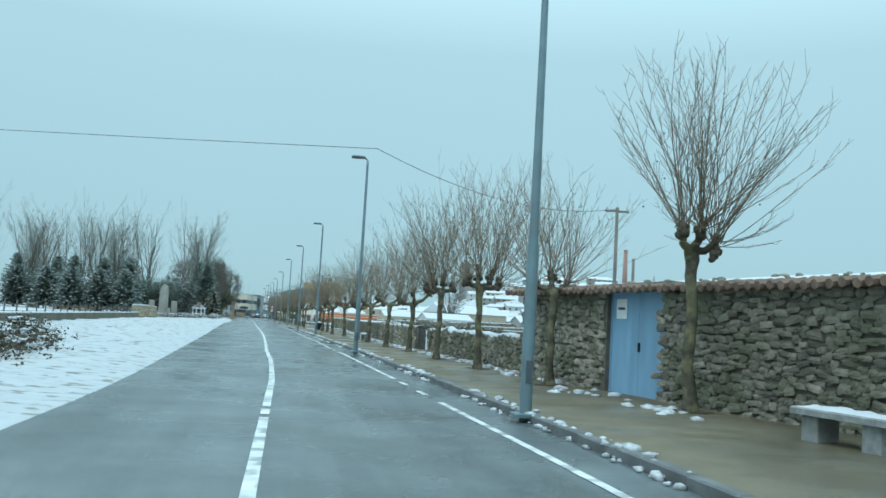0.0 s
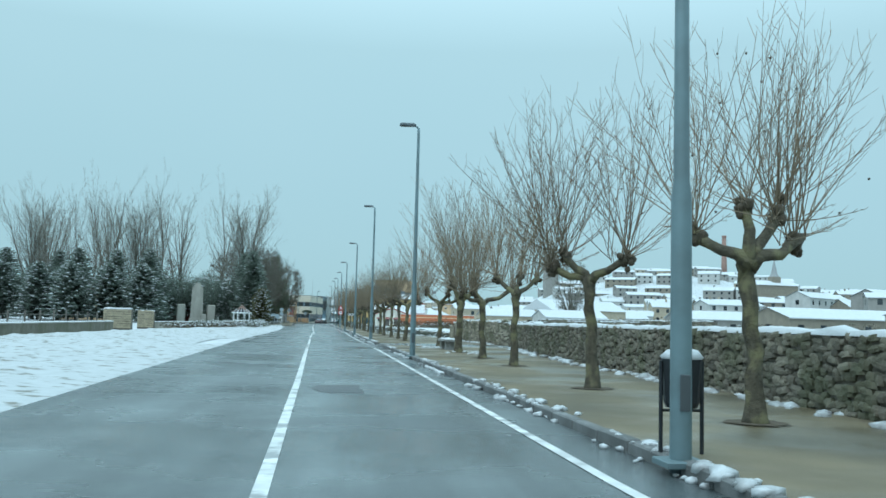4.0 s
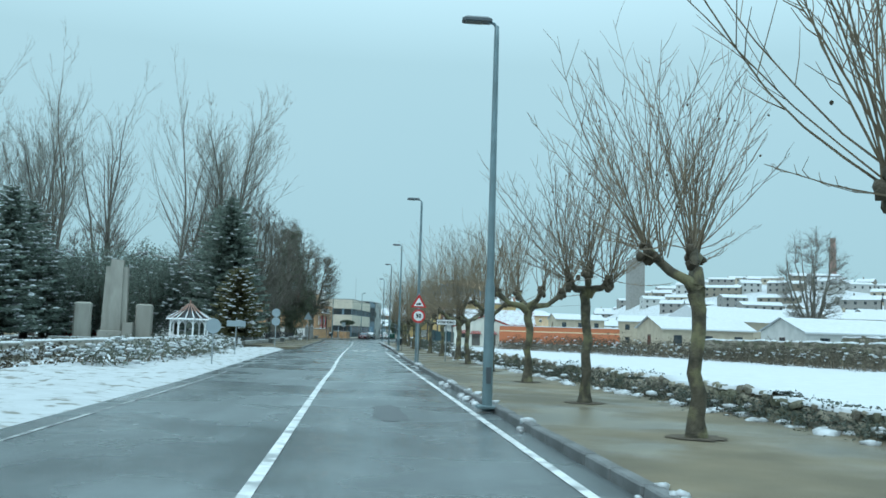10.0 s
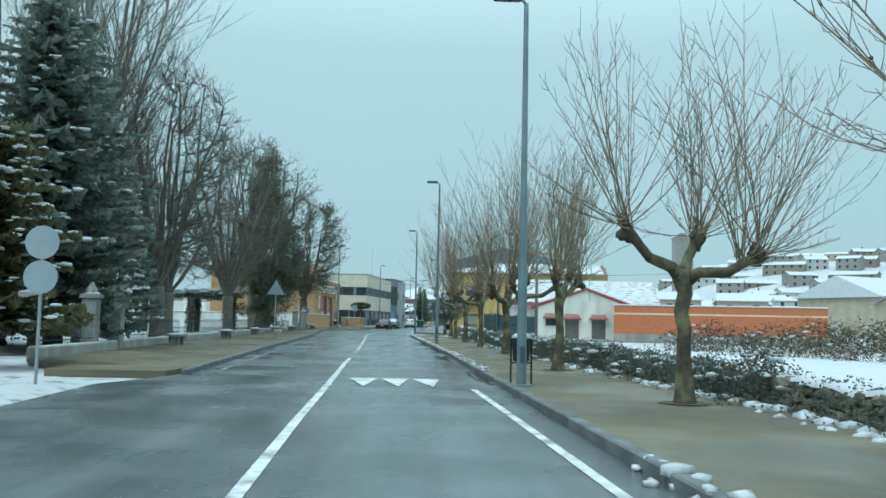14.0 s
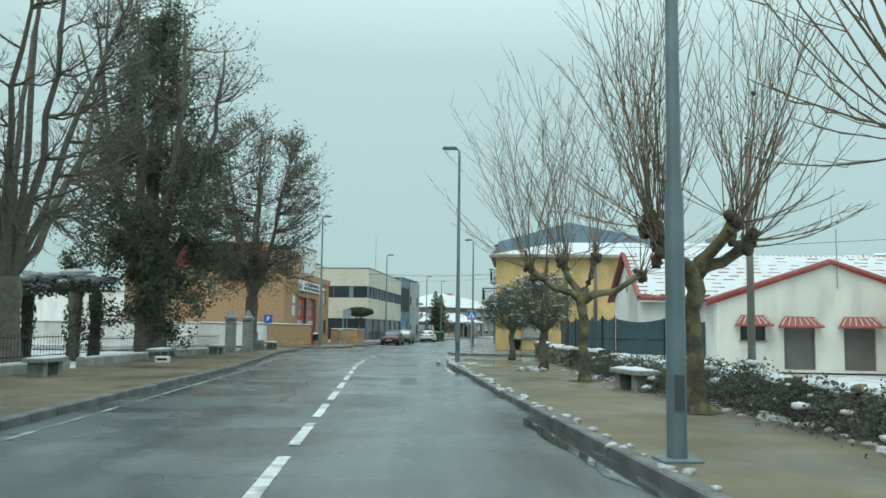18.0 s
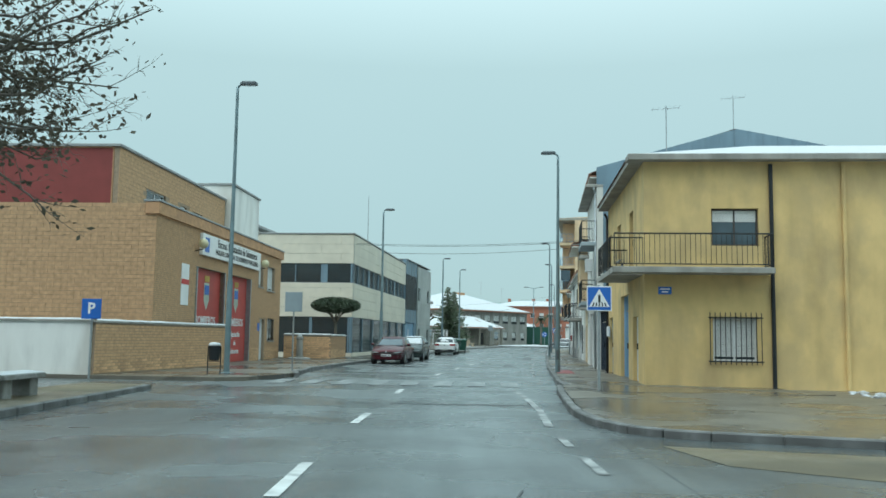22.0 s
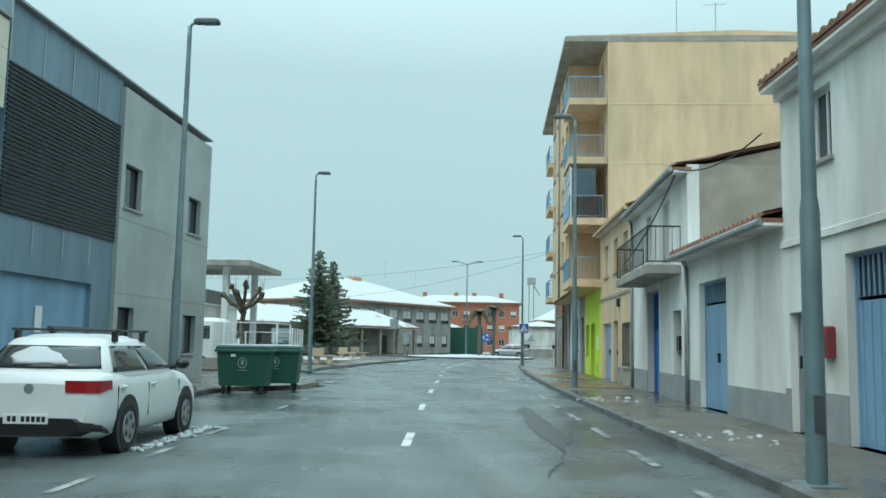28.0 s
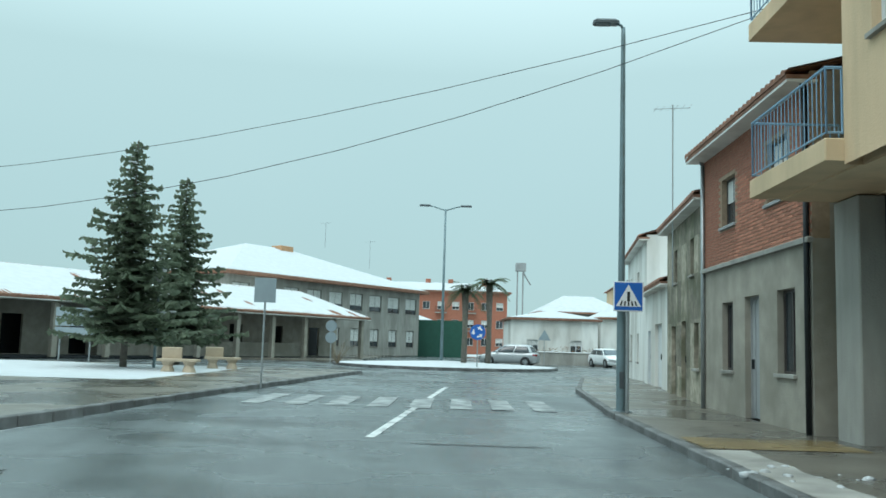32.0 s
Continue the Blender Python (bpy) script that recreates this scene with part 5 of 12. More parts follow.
def tiled_roof(parent, x0, x1, y0, y1, z0, z1, snow=True, name="roof", over=0.35, tile=ROOFT, pitch=0.26, cover=0.85, gables=None):
    """A sloping roof of round tiles from the eaves (y0, z0) up to (y1, z1), with snow lying on it."""
    g = Geo()
    n = max(2, int((x1 - x0) / pitch))
    ya, za = y0 - over, z0 - over * (z1 - z0) / (y1 - y0)
    prof = []
    for i in range(n):
        a = x0 + (x1 - x0) * i / n
        w = (x1 - x0) / n
        prof += [(a, 0.0), (a + w * 0.2, 0.055), (a + w * 0.4, 0.07), (a + w * 0.6, 0.055), (a + w * 0.8, 0.0)]
    prof.append((x1, 0.0))
    m = len(prof)
    for y, z in ((ya, za), (y1, z1)):
        g.v += [(x, y, z + h) for x, h in prof]
    g.v += [(x, ya, za - 0.05) for x, h in prof]
    g.f = [(i, i + 1, m + i + 1, m + i) for i in range(m - 1)] + [(2 * m + i, 2 * m + i + 1, i + 1, i) for i in range(m - 1)]
    g.box(x0, x1, ya + 0.02, y0 + 0.1, za - 0.12, za - 0.045)
    roof = part(name, g, tile, parent)
    if gables is not None:
        yb = 2 * y1 - y0
        for a, b in ((x0 + 0.12, x0 + 0.36), (x1 - 0.36, x1 - 0.12)):
            tri3 = [(y0 + 0.29, z0 - 0.06), (yb, z0 - 0.06), (y1, z1 - 0.06)]
            part("gable_end", Geo().add([(a, y, z) for y, z in tri3] + [(b, y, z) for y, z in tri3], [(0, 2, 1), (3, 4, 5), (0, 1, 4, 3), (1, 2, 5, 4), (2, 0, 3, 5)]), gables, roof)
        part("rear_slope", Geo().add([(x0, y1, z1), (x1, y1, z1), (x1, yb + 0.2, z0 - 0.1), (x0, yb + 0.2, z0 - 0.1), (x0, y1, z1 - 0.08), (x1, y1, z1 - 0.08), (x1, yb + 0.2, z0 - 0.18), (x0, yb + 0.2, z0 - 0.18)], [(0, 1, 2, 3), (7, 6, 5, 4), (0, 3, 7, 4), (2, 1, 5, 6), (3, 2, 6, 7)]), tile, roof)
    part("soffit", Geo().box(x0, x1, ya + 0.03, y0 + 0.1, za - 0.17, za - 0.122), WHITE_R, roof)
    if snow:
        s = Geo()
        nx, ny = max(4, int((x1 - x0) / 0.4)), 8
        for j in range(ny + 1):
            v = j / ny
            for i in range(nx + 1):
                u = i / nx
                x = x0 + 0.03 + (x1 - x0 - 0.06) * u
                y = ya + 0.1 + (y1 - ya - 0.12) * v
                if j == 0:
                    y += 0.14 * noise.noise(Vector((x * 1.3, parent.location.y, 3)))
                z = za + (z1 - za) * (y - ya) / (y1 - ya)
                e = noise.noise(Vector((x * 0.9, y * 1.4, parent.location.x)))
                hgt = 0.085 + 0.03 * e if e > cover - 1.35 else 0.0
                if i in (0, nx) or j in (0, ny):
                    hgt = 0.06 if hgt else 0
                s.v.append((x, y, z + hgt))
        s.f = [(j * (nx + 1) + i, j * (nx + 1) + i + 1, (j + 1) * (nx + 1) + i + 1, (j + 1) * (nx + 1) + i) for j in range(ny) for i in range(nx)]
        part("snow_cover", s, SNOW, roof, "snow on the roof", smooth=True, kind="stuff")
    return roof


def shell(root, w, h, depth, material, holes, name="wall", h_back=None, side_mat=None, gable=None):
    """Front wall with openings, two side walls, a back wall and a dark interior floor."""
    part(name, wall_geo(w, h, holes), material, root)
    hb = h_back if h_back is not None else h
    sm = side_mat or material
    for x0, x1 in ((0.0, 0.25), (w - 0.25, w)):
        g = Geo()
        prof = [(0.281, 0), (depth, 0), (depth, hb), (0.281, h)] if gable is None else [(0.281, 0), (depth, 0), (depth, hb), (depth * 0.5, gable), (0.281, h)]
        k = len(prof)
        g.v = [(x0, y, z) for y, z in prof] + [(x1, y, z) for y, z in prof]
        g.f = [tuple(range(k)), tuple(range(2 * k - 1, k - 1, -1))] + [(i, k + i, k + (i + 1) % k, (i + 1) % k) for i in range(k)]
        part("side_wall", g, sm, root)
    part("back_wall", Geo().box(0.25, w - 0.25, depth - 0.25, depth, 0, hb), material, root)
    part("inner_floor", Geo().box(0.25, w - 0.25, 0.3, depth - 0.3, h * 0.47, h * 0.5).box(0.25, w - 0.25, 1.4, 1.5, 0, h - 0.1), GREYB, root)


def east_front(s_near, s_far, d_near, d_far):
    """Fronts on the right of the road: x runs from the far end back to the near end."""
    return front(s_far, s_near, d_far, d_near)


def pipe(root, x, z0, z1, y=-0.06, r=0.05, material=None):
    part("drainpipe", Geo().tube([(x, y, z0), (x, y, z1)], r, 7).tube([(x, y, z1), (x + 0.1, y - 0.1, z1 + 0.15)], r, 7), material or GALV, root, smooth=True)


def antenna(s, d, z0, z1, label="thin television aerial on a mast"):
    root = thing("tv_aerial", at(s, d, z0), label, "aerial")
    h = z1 - z0
    part("mast", Geo().tube([(0, 0, -0.1), (0, 0, h)], 0.022, 5), GALV, root)
    part("boom", Geo().tube([(-0.55, 0, h - 0.15), (0.55, 0.1, h - 0.05)], 0.012, 4), GALV, root)
    for i in range(6):
        x = -0.5 + 0.2 * i
        part("rod", Geo().tube([(x, -0.28, h - 0.14 + 0.018 * i), (x, 0.28, h - 0.14 + 0.018 * i)], 0.006, 4), GALV, root)
    return root


# the ochre corner house
m, w = east_front(283.4, 293.6, 5.5, 5.5)
root = thing("corner_house", m, "ochre rendered two-storey corner house with wraparound balcony", "house")
X = lambda s: (293.6 - s) * w / 10.2
ho = [(X(285.8), X(284.6), 0.12, 2.15), (X(289.2), X(287.0), 0.12, 2.95), (X(293.2), X(291.9), 0.12, 2.3), (X(293.2), X(292.3), 4.3, 5.6), (X(290.2), X(289.1), 4.3, 5.6), (X(286.6), X(285.6), 3.5, 5.6)]
shell(root, w, 6.7, 12, OCHRE, ho, h_back=6.7)
door(root, *ho[0], FRAMEW, slats=1)
door(root, *ho[1], DOORB, leaves=2, ribs=5, grille=0.5)
door(root, *ho[2], DOORB)
window(root, *ho[3], frame=FRAMED, blind=0.6)
window(root, *ho[4], frame=FRAMED, blind=0.4)
door(root, *ho[5], FRAMED)
balcony(root, X(287.3), w, 1.0, 3.5, slab_mat=CONC)
pipe(root, 0.1, 0.1, 6.4, material=DARKM)
part("cable", Geo().tube([(0.3, -0.03, 3.0), (0.32, -0.03, 4.0), (1.2, -0.03, 4.15), (3.2, -0.04, 4.0), (5.2, -0.04, 4.05), (5.6, -0.03, 3.5)], 0.025, 5), SIGNK, root, "black cable clipped to the wall")
part("meter_box", Geo().slab(0.35, 0.62, -0.12, 0.0, 1.55, 1.95, 0.02), FRAMEW, root, "small pale meter box")
part("cornice", Geo().slab(-0.1, w + 0.35, -0.4, 0.3, 6.7, 6.88, 0.03), CONC, root)
# its south side, facing the side street
ms = m @ Matrix.Translation((w, 0, 0)) @ Matrix.Rotation(radians(90), 4, "Z")
SOUTH = Matrix.Translation((w + 0.004, 0, 0)) @ Matrix.Rotation(radians(90), 4, "Z")
sg = wall_geo(18.0, 6.7, [(1.95, 3.2, 0.85, 2.1), (1.95, 3.3, 4.2, 5.3), (8.6, 9.8, 1.0, 2.2)], 0.2)
sg.v = [(x, y - 0.2, z) for x, y, z in sg.v]
side2 = part("south_front", sg, OCHRE, root)
side2.matrix_local = SOUTH
wn1 = window(root, 1.95, 3.2, 0.85, 2.1, y=-0.08, blind=0.9, bars=9)
wn1.matrix_local = SOUTH
wn2 = window(root, 1.95, 3.3, 4.2, 5.3, y=-0.08, blind=0.35, frame=FRAMED, pane=GLASSB)
wn2.matrix_local = SOUTH
wn3 = window(root, 8.6, 9.8, 1.0, 2.2, y=-0.08, blind=0.9, bars=8)
wn3.matrix_local = SOUTH
b2 = part("balcony", Geo().slab(-1.0, 3.5, -1.1, -0.2, 3.34, 3.5, 0.02), CONC, root)
b2.matrix_local = SOUTH
r2 = railing(b2, [(-0.96, -1.06), (3.46, -1.06), (3.46, -0.2)], 0.95, DARKM, 0.14, 3.5)
pp = part("drainpipe", Geo().tube([(3.65, -0.27, 0.1), (3.65, -0.27, 6.6)], 0.06, 7), DARKM, root)
pq = part("drainpipe", Geo().tube([(5.7, -0.27, 0.1), (5.7, -0.27, 6.6)], 0.06, 7), OCHRE, root)
pq.matrix_local = SOUTH
cs = part("cornice", Geo().slab(-0.5, 18, -0.6, 0.0, 6.69, 6.865, 0.02), CONC, root)
cs.matrix_local = SOUTH
bg = Geo()
for i in range(11):
    x = 1.85 + 1.45 * i / 10
    bg.tube([(x, -0.3, 0.75), (x, -0.3, 2.25)], 0.014, 5)
bg.box(1.8, 3.35, -0.31, -0.29, 0.82, 0.86).box(1.8, 3.35, -0.31, -0.29, 2.08, 2.12)
wg = part("window_grille", bg, DARKM, root, "projecting iron window grille")
wg.matrix_local = SOUTH
pp.matrix_local = SOUTH
g = Geo()
g.v = [(-0.2, -0.45, 6.87), (w + 0.4, -0.45, 6.87), (w + 0.4, 18, 6.87), (-0.2, 18, 6.87), (w / 2, 4.5, 8.25), (w / 2, 18, 8.25)]
g.f = [(0, 1, 4), (1, 2, 5, 4), (2, 3, 5), (3, 0, 4, 5)]
roof = part("roof", g, ROOFT, root)
g2 = Geo()
g2.v = [(x * 0.965 + 0.15, y * 0.965 + 0.2, z + 0.07) for x, y, z in g.v]
g2.f = g.f
part("snow_cover", g2, SNOW, roof, "snow on the roof")
plate = part("street_plate", Geo().slab(0.4, 0.78, -0.225, -0.205, 2.76, 2.98, 0.004), SIGNB, root)
plate.matrix_local = SOUTH
lb = part("plate_bars", Geo().box(0.45, 0.73, -0.232, -0.226, 2.89, 2.93).box(0.5, 0.68, -0.232, -0.226, 2.81, 2.85), SIGNW, plate)
antenna(290.5, 7.4, 7.0, 10.3)
antenna(297.5, 11.5, 10.7, 12.6)

# gate in a whitewashed wall, and the tall blue-grey clad flank behind
m, w = east_front(293.7, 296.9, 5.45, 5.3)
root = thing("yard_gate", m, "dark navy steel yard gate in a whitewashed wall", "gate", kind="structure")
part("wall", wall_geo(w, 3.3, [(0.35, w - 0.25, 0.0, 2.65)], 0.4), WHITE_R, root)
door(root, 0.35, w - 0.25, 0.1, 2.65, DOORN, leaves=2, ribs=6, grille=0.45)
part("coping", Geo().slab(-0.05, w + 0.05, -0.12, 0.5, 3.3, 3.42, 0.03), CONC, root)

m, w = east_front(296.95, 304.8, 5.3, 5.35)
root = thing("white_flats", m, "narrow white three-storey house with iron balconies and blue-grey flank", "house")
X = lambda s: (304.8 - s) * w / 7.85
ho = [(X(304.2), X(303.4), 0.12, 2.4), (X(302.5), X(300.4), 0.12, 2.7), (X(299.6), X(297.4), 0.12, 2.7), (X(299.2), X(298.2), 3.15, 5.2), (X(303.3), X(302.5), 3.9, 5.1), (X(299.2), X(298.2), 5.85, 7.8), (X(303.3), X(302.5), 6.4, 7.5)]
shell(root, w, 8.3, 16, WHITE_R, ho, side_mat=SLATEB)
prof = [(0.281, 8.3), (16.0, 8.3), (16.0, 8.9), (6.2, 10.9), (0.0, 9.2), (0.0, 8.45)]
g = Geo()
g.v = [(x, y, z) for x in (w - 0.25, w) for y, z in prof]
g.f = [tuple(range(5, -1, -1)), tuple(range(6, 12))] + [(i, (i + 1) % 6, 6 + (i + 1) % 6, 6 + i) for i in range(6)]
part("gable_wall", g, SLATEB, root, "blue-grey ribbed cladding on the flank")
door(root, *ho[0], DOORB, ribs=3)
door(root, *ho[1], DOORB, leaves=2, ribs=4, grille=0.4)
door(root, *ho[2], DOORB, leaves=2, ribs=6, grille=0.6)
for q in (ho[3], ho[5]):
    window(root, *q, sill=False)
for q in (ho[4], ho[6]):
    window(root, *q)
for z in (3.12, 5.8):
    balcony(root, X(299.9), X(296.97), 0.7, z, slab_mat=mat("balcony_slab", (0.33, 0.39, 0.42), 0.8, 0.15, 2))
    balcony(root, X(304.5), X(303.2), 0.5, z, slab_mat=CONC)
ac = part("air_conditioner", Geo().slab(X(301.4), X(300.6), -0.32, 0.0, 4.75, 5.35, 0.02), FRAMEW, root, "white wall-mounted air conditioner")
part("fan_grille", Geo().tube([((X(301.4) + X(300.6)) / 2, -0.33, 5.05), ((X(301.4) + X(300.6)) / 2, -0.34, 5.05)], 0.22, 12), GREYB, ac)
part("soffit", Geo().slab(-0.2, w + 0.02, -0.5, 0.3, 8.3, 8.42, 0.03), CONC, root)
tiled_roof(root, -0.2, w - 0.1, 0, 6.2, 9.0, 10.9, over=0.35)
g = Geo()
for i in range(24):
    yy = 0.5 + i * 0.62
    zt = 9.2 + 1.7 * yy / 6.2 if yy < 6.2 else 10.9 - 2.0 * (yy - 6.2) / 9.8
    g.box(w + 0.001, w + 0.03, yy, yy + 0.06, 3.3, zt)
part("cladding_ribs", g, SLATEB, root, kind="stuff")
pipe(root, w - 0.08, 0.1, 8.1)

# cream house with a bay
m, w = east_front(304.9, 310.2, 5.5, 5.5)
root = thing("bay_house", m, "cream two-storey house with jettied bay and brown garage door", "house")
X = lambda s: (310.2 - s) * w / 5.3
ho = [(X(309.6), X(308.7), 0.12, 2.25), (X(307.6), X(305.3), 0.12, 2.65)]
shell(root, w, 6.6, 11, CREAM, ho)
door(root, *ho[0], FRAMED)
door(root, *ho[1], DOORG, slats=1)
g = wall_geo(3.4, 6.6, [(0.9, 2.2, 4.65, 6.2)], 0.2, 3.3)
bay = part("bay", g.add([(0, 0, 3.3), (3.4, 0, 3.3), (3.4, 0.5, 3.3), (0, 0.5, 3.3)], [(3, 2, 1, 0)]).box(0, 0.2, 0.2, 0.5, 3.3, 6.6).box(3.2, 3.4, 0.2, 0.5, 3.3, 6.6), CREAM, root)
bay.location = (0.9, -0.5, 0)
bw = window(root, 0.9, 2.2, 4.65, 6.2, frame=FRAMED, blind=0.95)
bw.location = bay.location
part("surround", Geo().box(0.75, 2.35, -0.03, 0.0, 4.5, 4.65).box(0.75, 2.35, -0.03, 0.0, 6.2, 6.32).box(0.75, 0.9, -0.03, 0, 4.65, 6.2).box(2.2, 2.35, -0.03, 0, 4.65, 6.2), TAN, bw)
balcony(root, 0.1, 0.88, 0.55, 3.4)
tiled_roof(root, -0.1, w + 0.1, -0.5, 5, 6.65, 8.0, over=0.5, gables=CREAM)
part("soffit", Geo().box(-0.1, w + 0.1, -0.98, 0, 6.46, 6.54), CONC, root)
pipe(root, w - 0.05, 0.1, 6.3, y=-0.08, material=DARKM)

# old whitewashed house
m, w = east_front(310.3, 315.3, 5.55, 5.55)
root = thing("old_house", m, "low whitewashed house with peeling gable and barred window", "house")
ho = [(w - 4.6, w - 3.6, 0.6, 2.3), (w - 1.7, w - 0.8, 0.12, 2.1), (w - 3.0, w - 2.0, 0.12, 2.0)]
shell(root, w, 3.9, 10, WHITE_R, ho)
window(root, *ho[0], frame=FRAMED, bars=7)
door(root, *ho[1], FRAMED)
door(root, *ho[2], DOORB)
tiled_roof(root, -0.05, w, 0, 5, 3.95, 5.2, gables=WHITE_R)

# row of white houses
m, w = east_front(315.4, 326.5, 5.55, 5.45)
root = thing("balcony_house", m, "long whitewashed two-storey house with a wide iron balcony", "house")
X = lambda s: (326.5 - s) * w / 11.1
ho = [(X(326.2), X(325.2), 0.12, 2.3), (X(323.9), X(321.2), 0.12, 2.7), (X(320.3), X(319.3), 0.12, 2.2), (X(318.3), X(316.0), 0.12, 2.6), (X(325.3), X(324.3), 3.0, 5.0), (X(322.3), X(321.3), 3.0, 5.0), (X(319.2), X(318.4), 3.9, 5.0), (X(317.2), X(316.4), 3.9, 5.0)]
shell(root, w, 5.95, 11, WHITE_R, ho)
door(root, *ho[0], GREYB, ribs=2)
door(root, *ho[1], DOORB, leaves=2, ribs=5, grille=0.6)
door(root, *ho[2], DOORG)
door(root, *ho[3], DOORB, leaves=2, ribs=5, grille=0.5)
for q in ho[4:6]:
    window(root, *q, sill=False, blind=0.5)
for q in ho[6:]:
    window(root, *q, blind=0.4)
balcony(root, X(325.7), X(320.6), 0.85, 2.98, thick=0.2)
b = balcony(root, X(319.6), X(315.8), 0.8, 2.85, thick=0.2)
tiled_roof(root, -0.05, w + 0.05, 0, 5.5, 6.0, 7.3, gables=WHITE_R)
part("cornice", Geo().slab(0, w, -0.12, 0.02, 5.55, 5.95, 0.03), WHITE_R, root)
pipe(root, 0.15, 0.1, 5.7)
part("plinth", Geo().box(0, ho[0][0], -0.015, 0.0, 0.1, 0.75).box(ho[0][1], ho[1][0], -0.015, 0, 0.1, 0.75).box(ho[1][1], ho[2][0], -0.015, 0, 0.1, 0.75), GREYB, root)

m, w = east_front(326.5, 332.1, 5.45, 5.4)
root = thing("white_house", m, "whitewashed two-storey house with pale blue garage door", "house")
X = lambda s: (332.1 - s) * w / 5.6
ho = [(X(329.9), X(327.4), 0.12, 2.74), (X(331.9), X(331.1), 0.12, 2.0), (X(331.0), X(330.2), 4.2, 5.3), (X(327.9), X(327.1), 4.2, 5.3)]
shell(root, w, 5.85, 11, WHITE_R, ho)
door(root, *ho[0], DOORB, leaves=2, ribs=5, grille=0.6)
door(root, *ho[1], GREYB)
for q in ho[2:]:
    window(root, *q)
box_ = part("post_box", Geo().slab(X(330.6), X(330.25), -0.14, 0, 1.3, 1.75, 0.02), mat("dark_red_box", (0.2, 0.03, 0.03), 0.5), root, "dark red meter box")
part("string_course", Geo().slab(0, w, -0.05, 0.0, 3.05, 3.16, 0.01), WHITE_R, root)
tiled_roof(root, -0.05, w + 0.02, 0, 5.5, 5.9, 7.1, gables=WHITE_R)
part("cornice", Geo().slab(0, w, -0.12, 0.02, 5.5, 5.85, 0.03), WHITE_R, root)
for a_, b_ in ((0, ho[1][0]), (ho[1][1], ho[0][0]), (ho[0][1], w)):
    part("plinth", Geo().box(a_, b_, -0.015, 0.0, 0.1, 0.8), GREYB, root)
antenna(327.5, 8.5, 6.8, 8.9)

m, w = east_front(332.1, 338.5, 5.45, 5.5)
root = thing("garage_house", m, "low whitewashed garage with pale blue doors and snowy tiles", "house")
X = lambda s: (338.5 - s) * w / 6.4
ho = [(X(337.4), X(335.4), 0.12, 2.85)]
shell(root, w, 3.65, 10, WHITE_R, ho)
door(root, *ho[0], DOORB, leaves=2, ribs=0, grille=0.45)
tiled_roof(root, -0.02, w + 0.02, 0, 5, 3.7, 4.9, over=0.4, gables=WHITE_R)
part("plinth", Geo().box(0, ho[0][0], -0.015, 0.0, 0.1, 0.7).box(ho[0][1], w, -0.015, 0, 0.1, 0.7), GREYB, root)
part("gutter", Geo().tube([(0, -0.42, 3.5), (w, -0.42, 3.5)], 0.06, 7), GALV, root)
pipe(root, 0.2, 0.1, 3.3)

m, w = east_front(338.5, 346.9, 5.55, 5.85)
root = thing("blue_door_house", m, "white house with concrete balcony and bright blue door", "house")
X = lambda s: (346.9 - s) * w / 8.4
ho = [(X(344.2), X(342.3), 0.12, 3.05), (X(340.3), X(339.35), 0.12, 2.35), (X(344.2), X(343.3), 3.5, 5.3), (X(341.6), X(340.7), 3.5, 5.3)]
shell(root, w, 5.8, 10, WHITE_R, ho, side_mat=GABLE)
door(root, *ho[0], DOORS, y=0.22, leaves=2, ribs=2, grille=1.05)
door(root, *ho[1], DARKM, y=0.24)
part("letter_box", Geo().slab(ho[1][0] + 0.02, ho[1][0] + 0.34, 0.06, 0.2, 1.35, 1.72, 0.02), SIGNK, root, "black letter box in the doorway")
for q in ho[2:]:
    window(root, *q, sill=False, blind=0.8)
balcony(root, X(344.8), X(339.3), 0.85, 3.46, thick=0.22)
tiled_roof(root, -0.05, w + 0.02, 0, 5, 5.85, 6.9, gables=GABLE)
part("gutter", Geo().tube([(0, -0.4, 5.68), (w, -0.4, 5.68)], 0.065, 7), GALV, root)
pipe(root, 0.12, 0.1, 5.5)
part("plinth", Geo().box(0, ho[0][0], -0.015, 0.0, 0.1, 0.75).box(ho[0][1], w, -0.015, 0, 0.1, 0.75), GREYB, root)

m, w = east_front(346.9, 354.9, 5.9, 5.95)
root = thing("tan_house", m, "tan rendered two-storey house with pale blue garage door", "house")
X = lambda s: (354.9 - s) * w / 8.0
ho = [(X(354.2), X(352.1), 0.12, 2.36), (X(351.4), X(350.4), 0.12, 2.4), (X(349.3), X(347.7), 0.75, 2.25), (X(353.7), X(352.6), 4.2, 5.5), (X(351.3), X(350.3), 4.2, 5.5), (X(349.1), X(348.1), 4.2, 5.5)]
shell(root, w, 6.2, 10, TAN, ho)
door(root, *ho[0], DOORB, leaves=2, ribs=0)
door(root, *ho[1], DOORB, ribs=2)
window(root, *ho[2], bars=9, blind=0.9)
for q in ho[3:]:
    window(root, *q, blind=0.85)
part("ledge", Geo().slab(0, w, -0.04, 0.02, 3.3, 3.42, 0.01), PORTICO, root)
tiled_roof(root, -0.02, w, 0, 5, 6.25, 7.3, over=0.25, gables=TAN)
part("gutter", Geo().tube([(0, -0.3, 6.1), (w, -0.3, 6.1)], 0.07, 7), TAN, root)
part("plinth", Geo().box(ho[1][1], w, -0.015, 0, 0.1, 0.7), PORTICO, root)
bx = part("meter_box", Geo().slab(X(350.2), X(349.9), -0.1, 0, 2.9, 3.2, 0.02), DARKM, root)

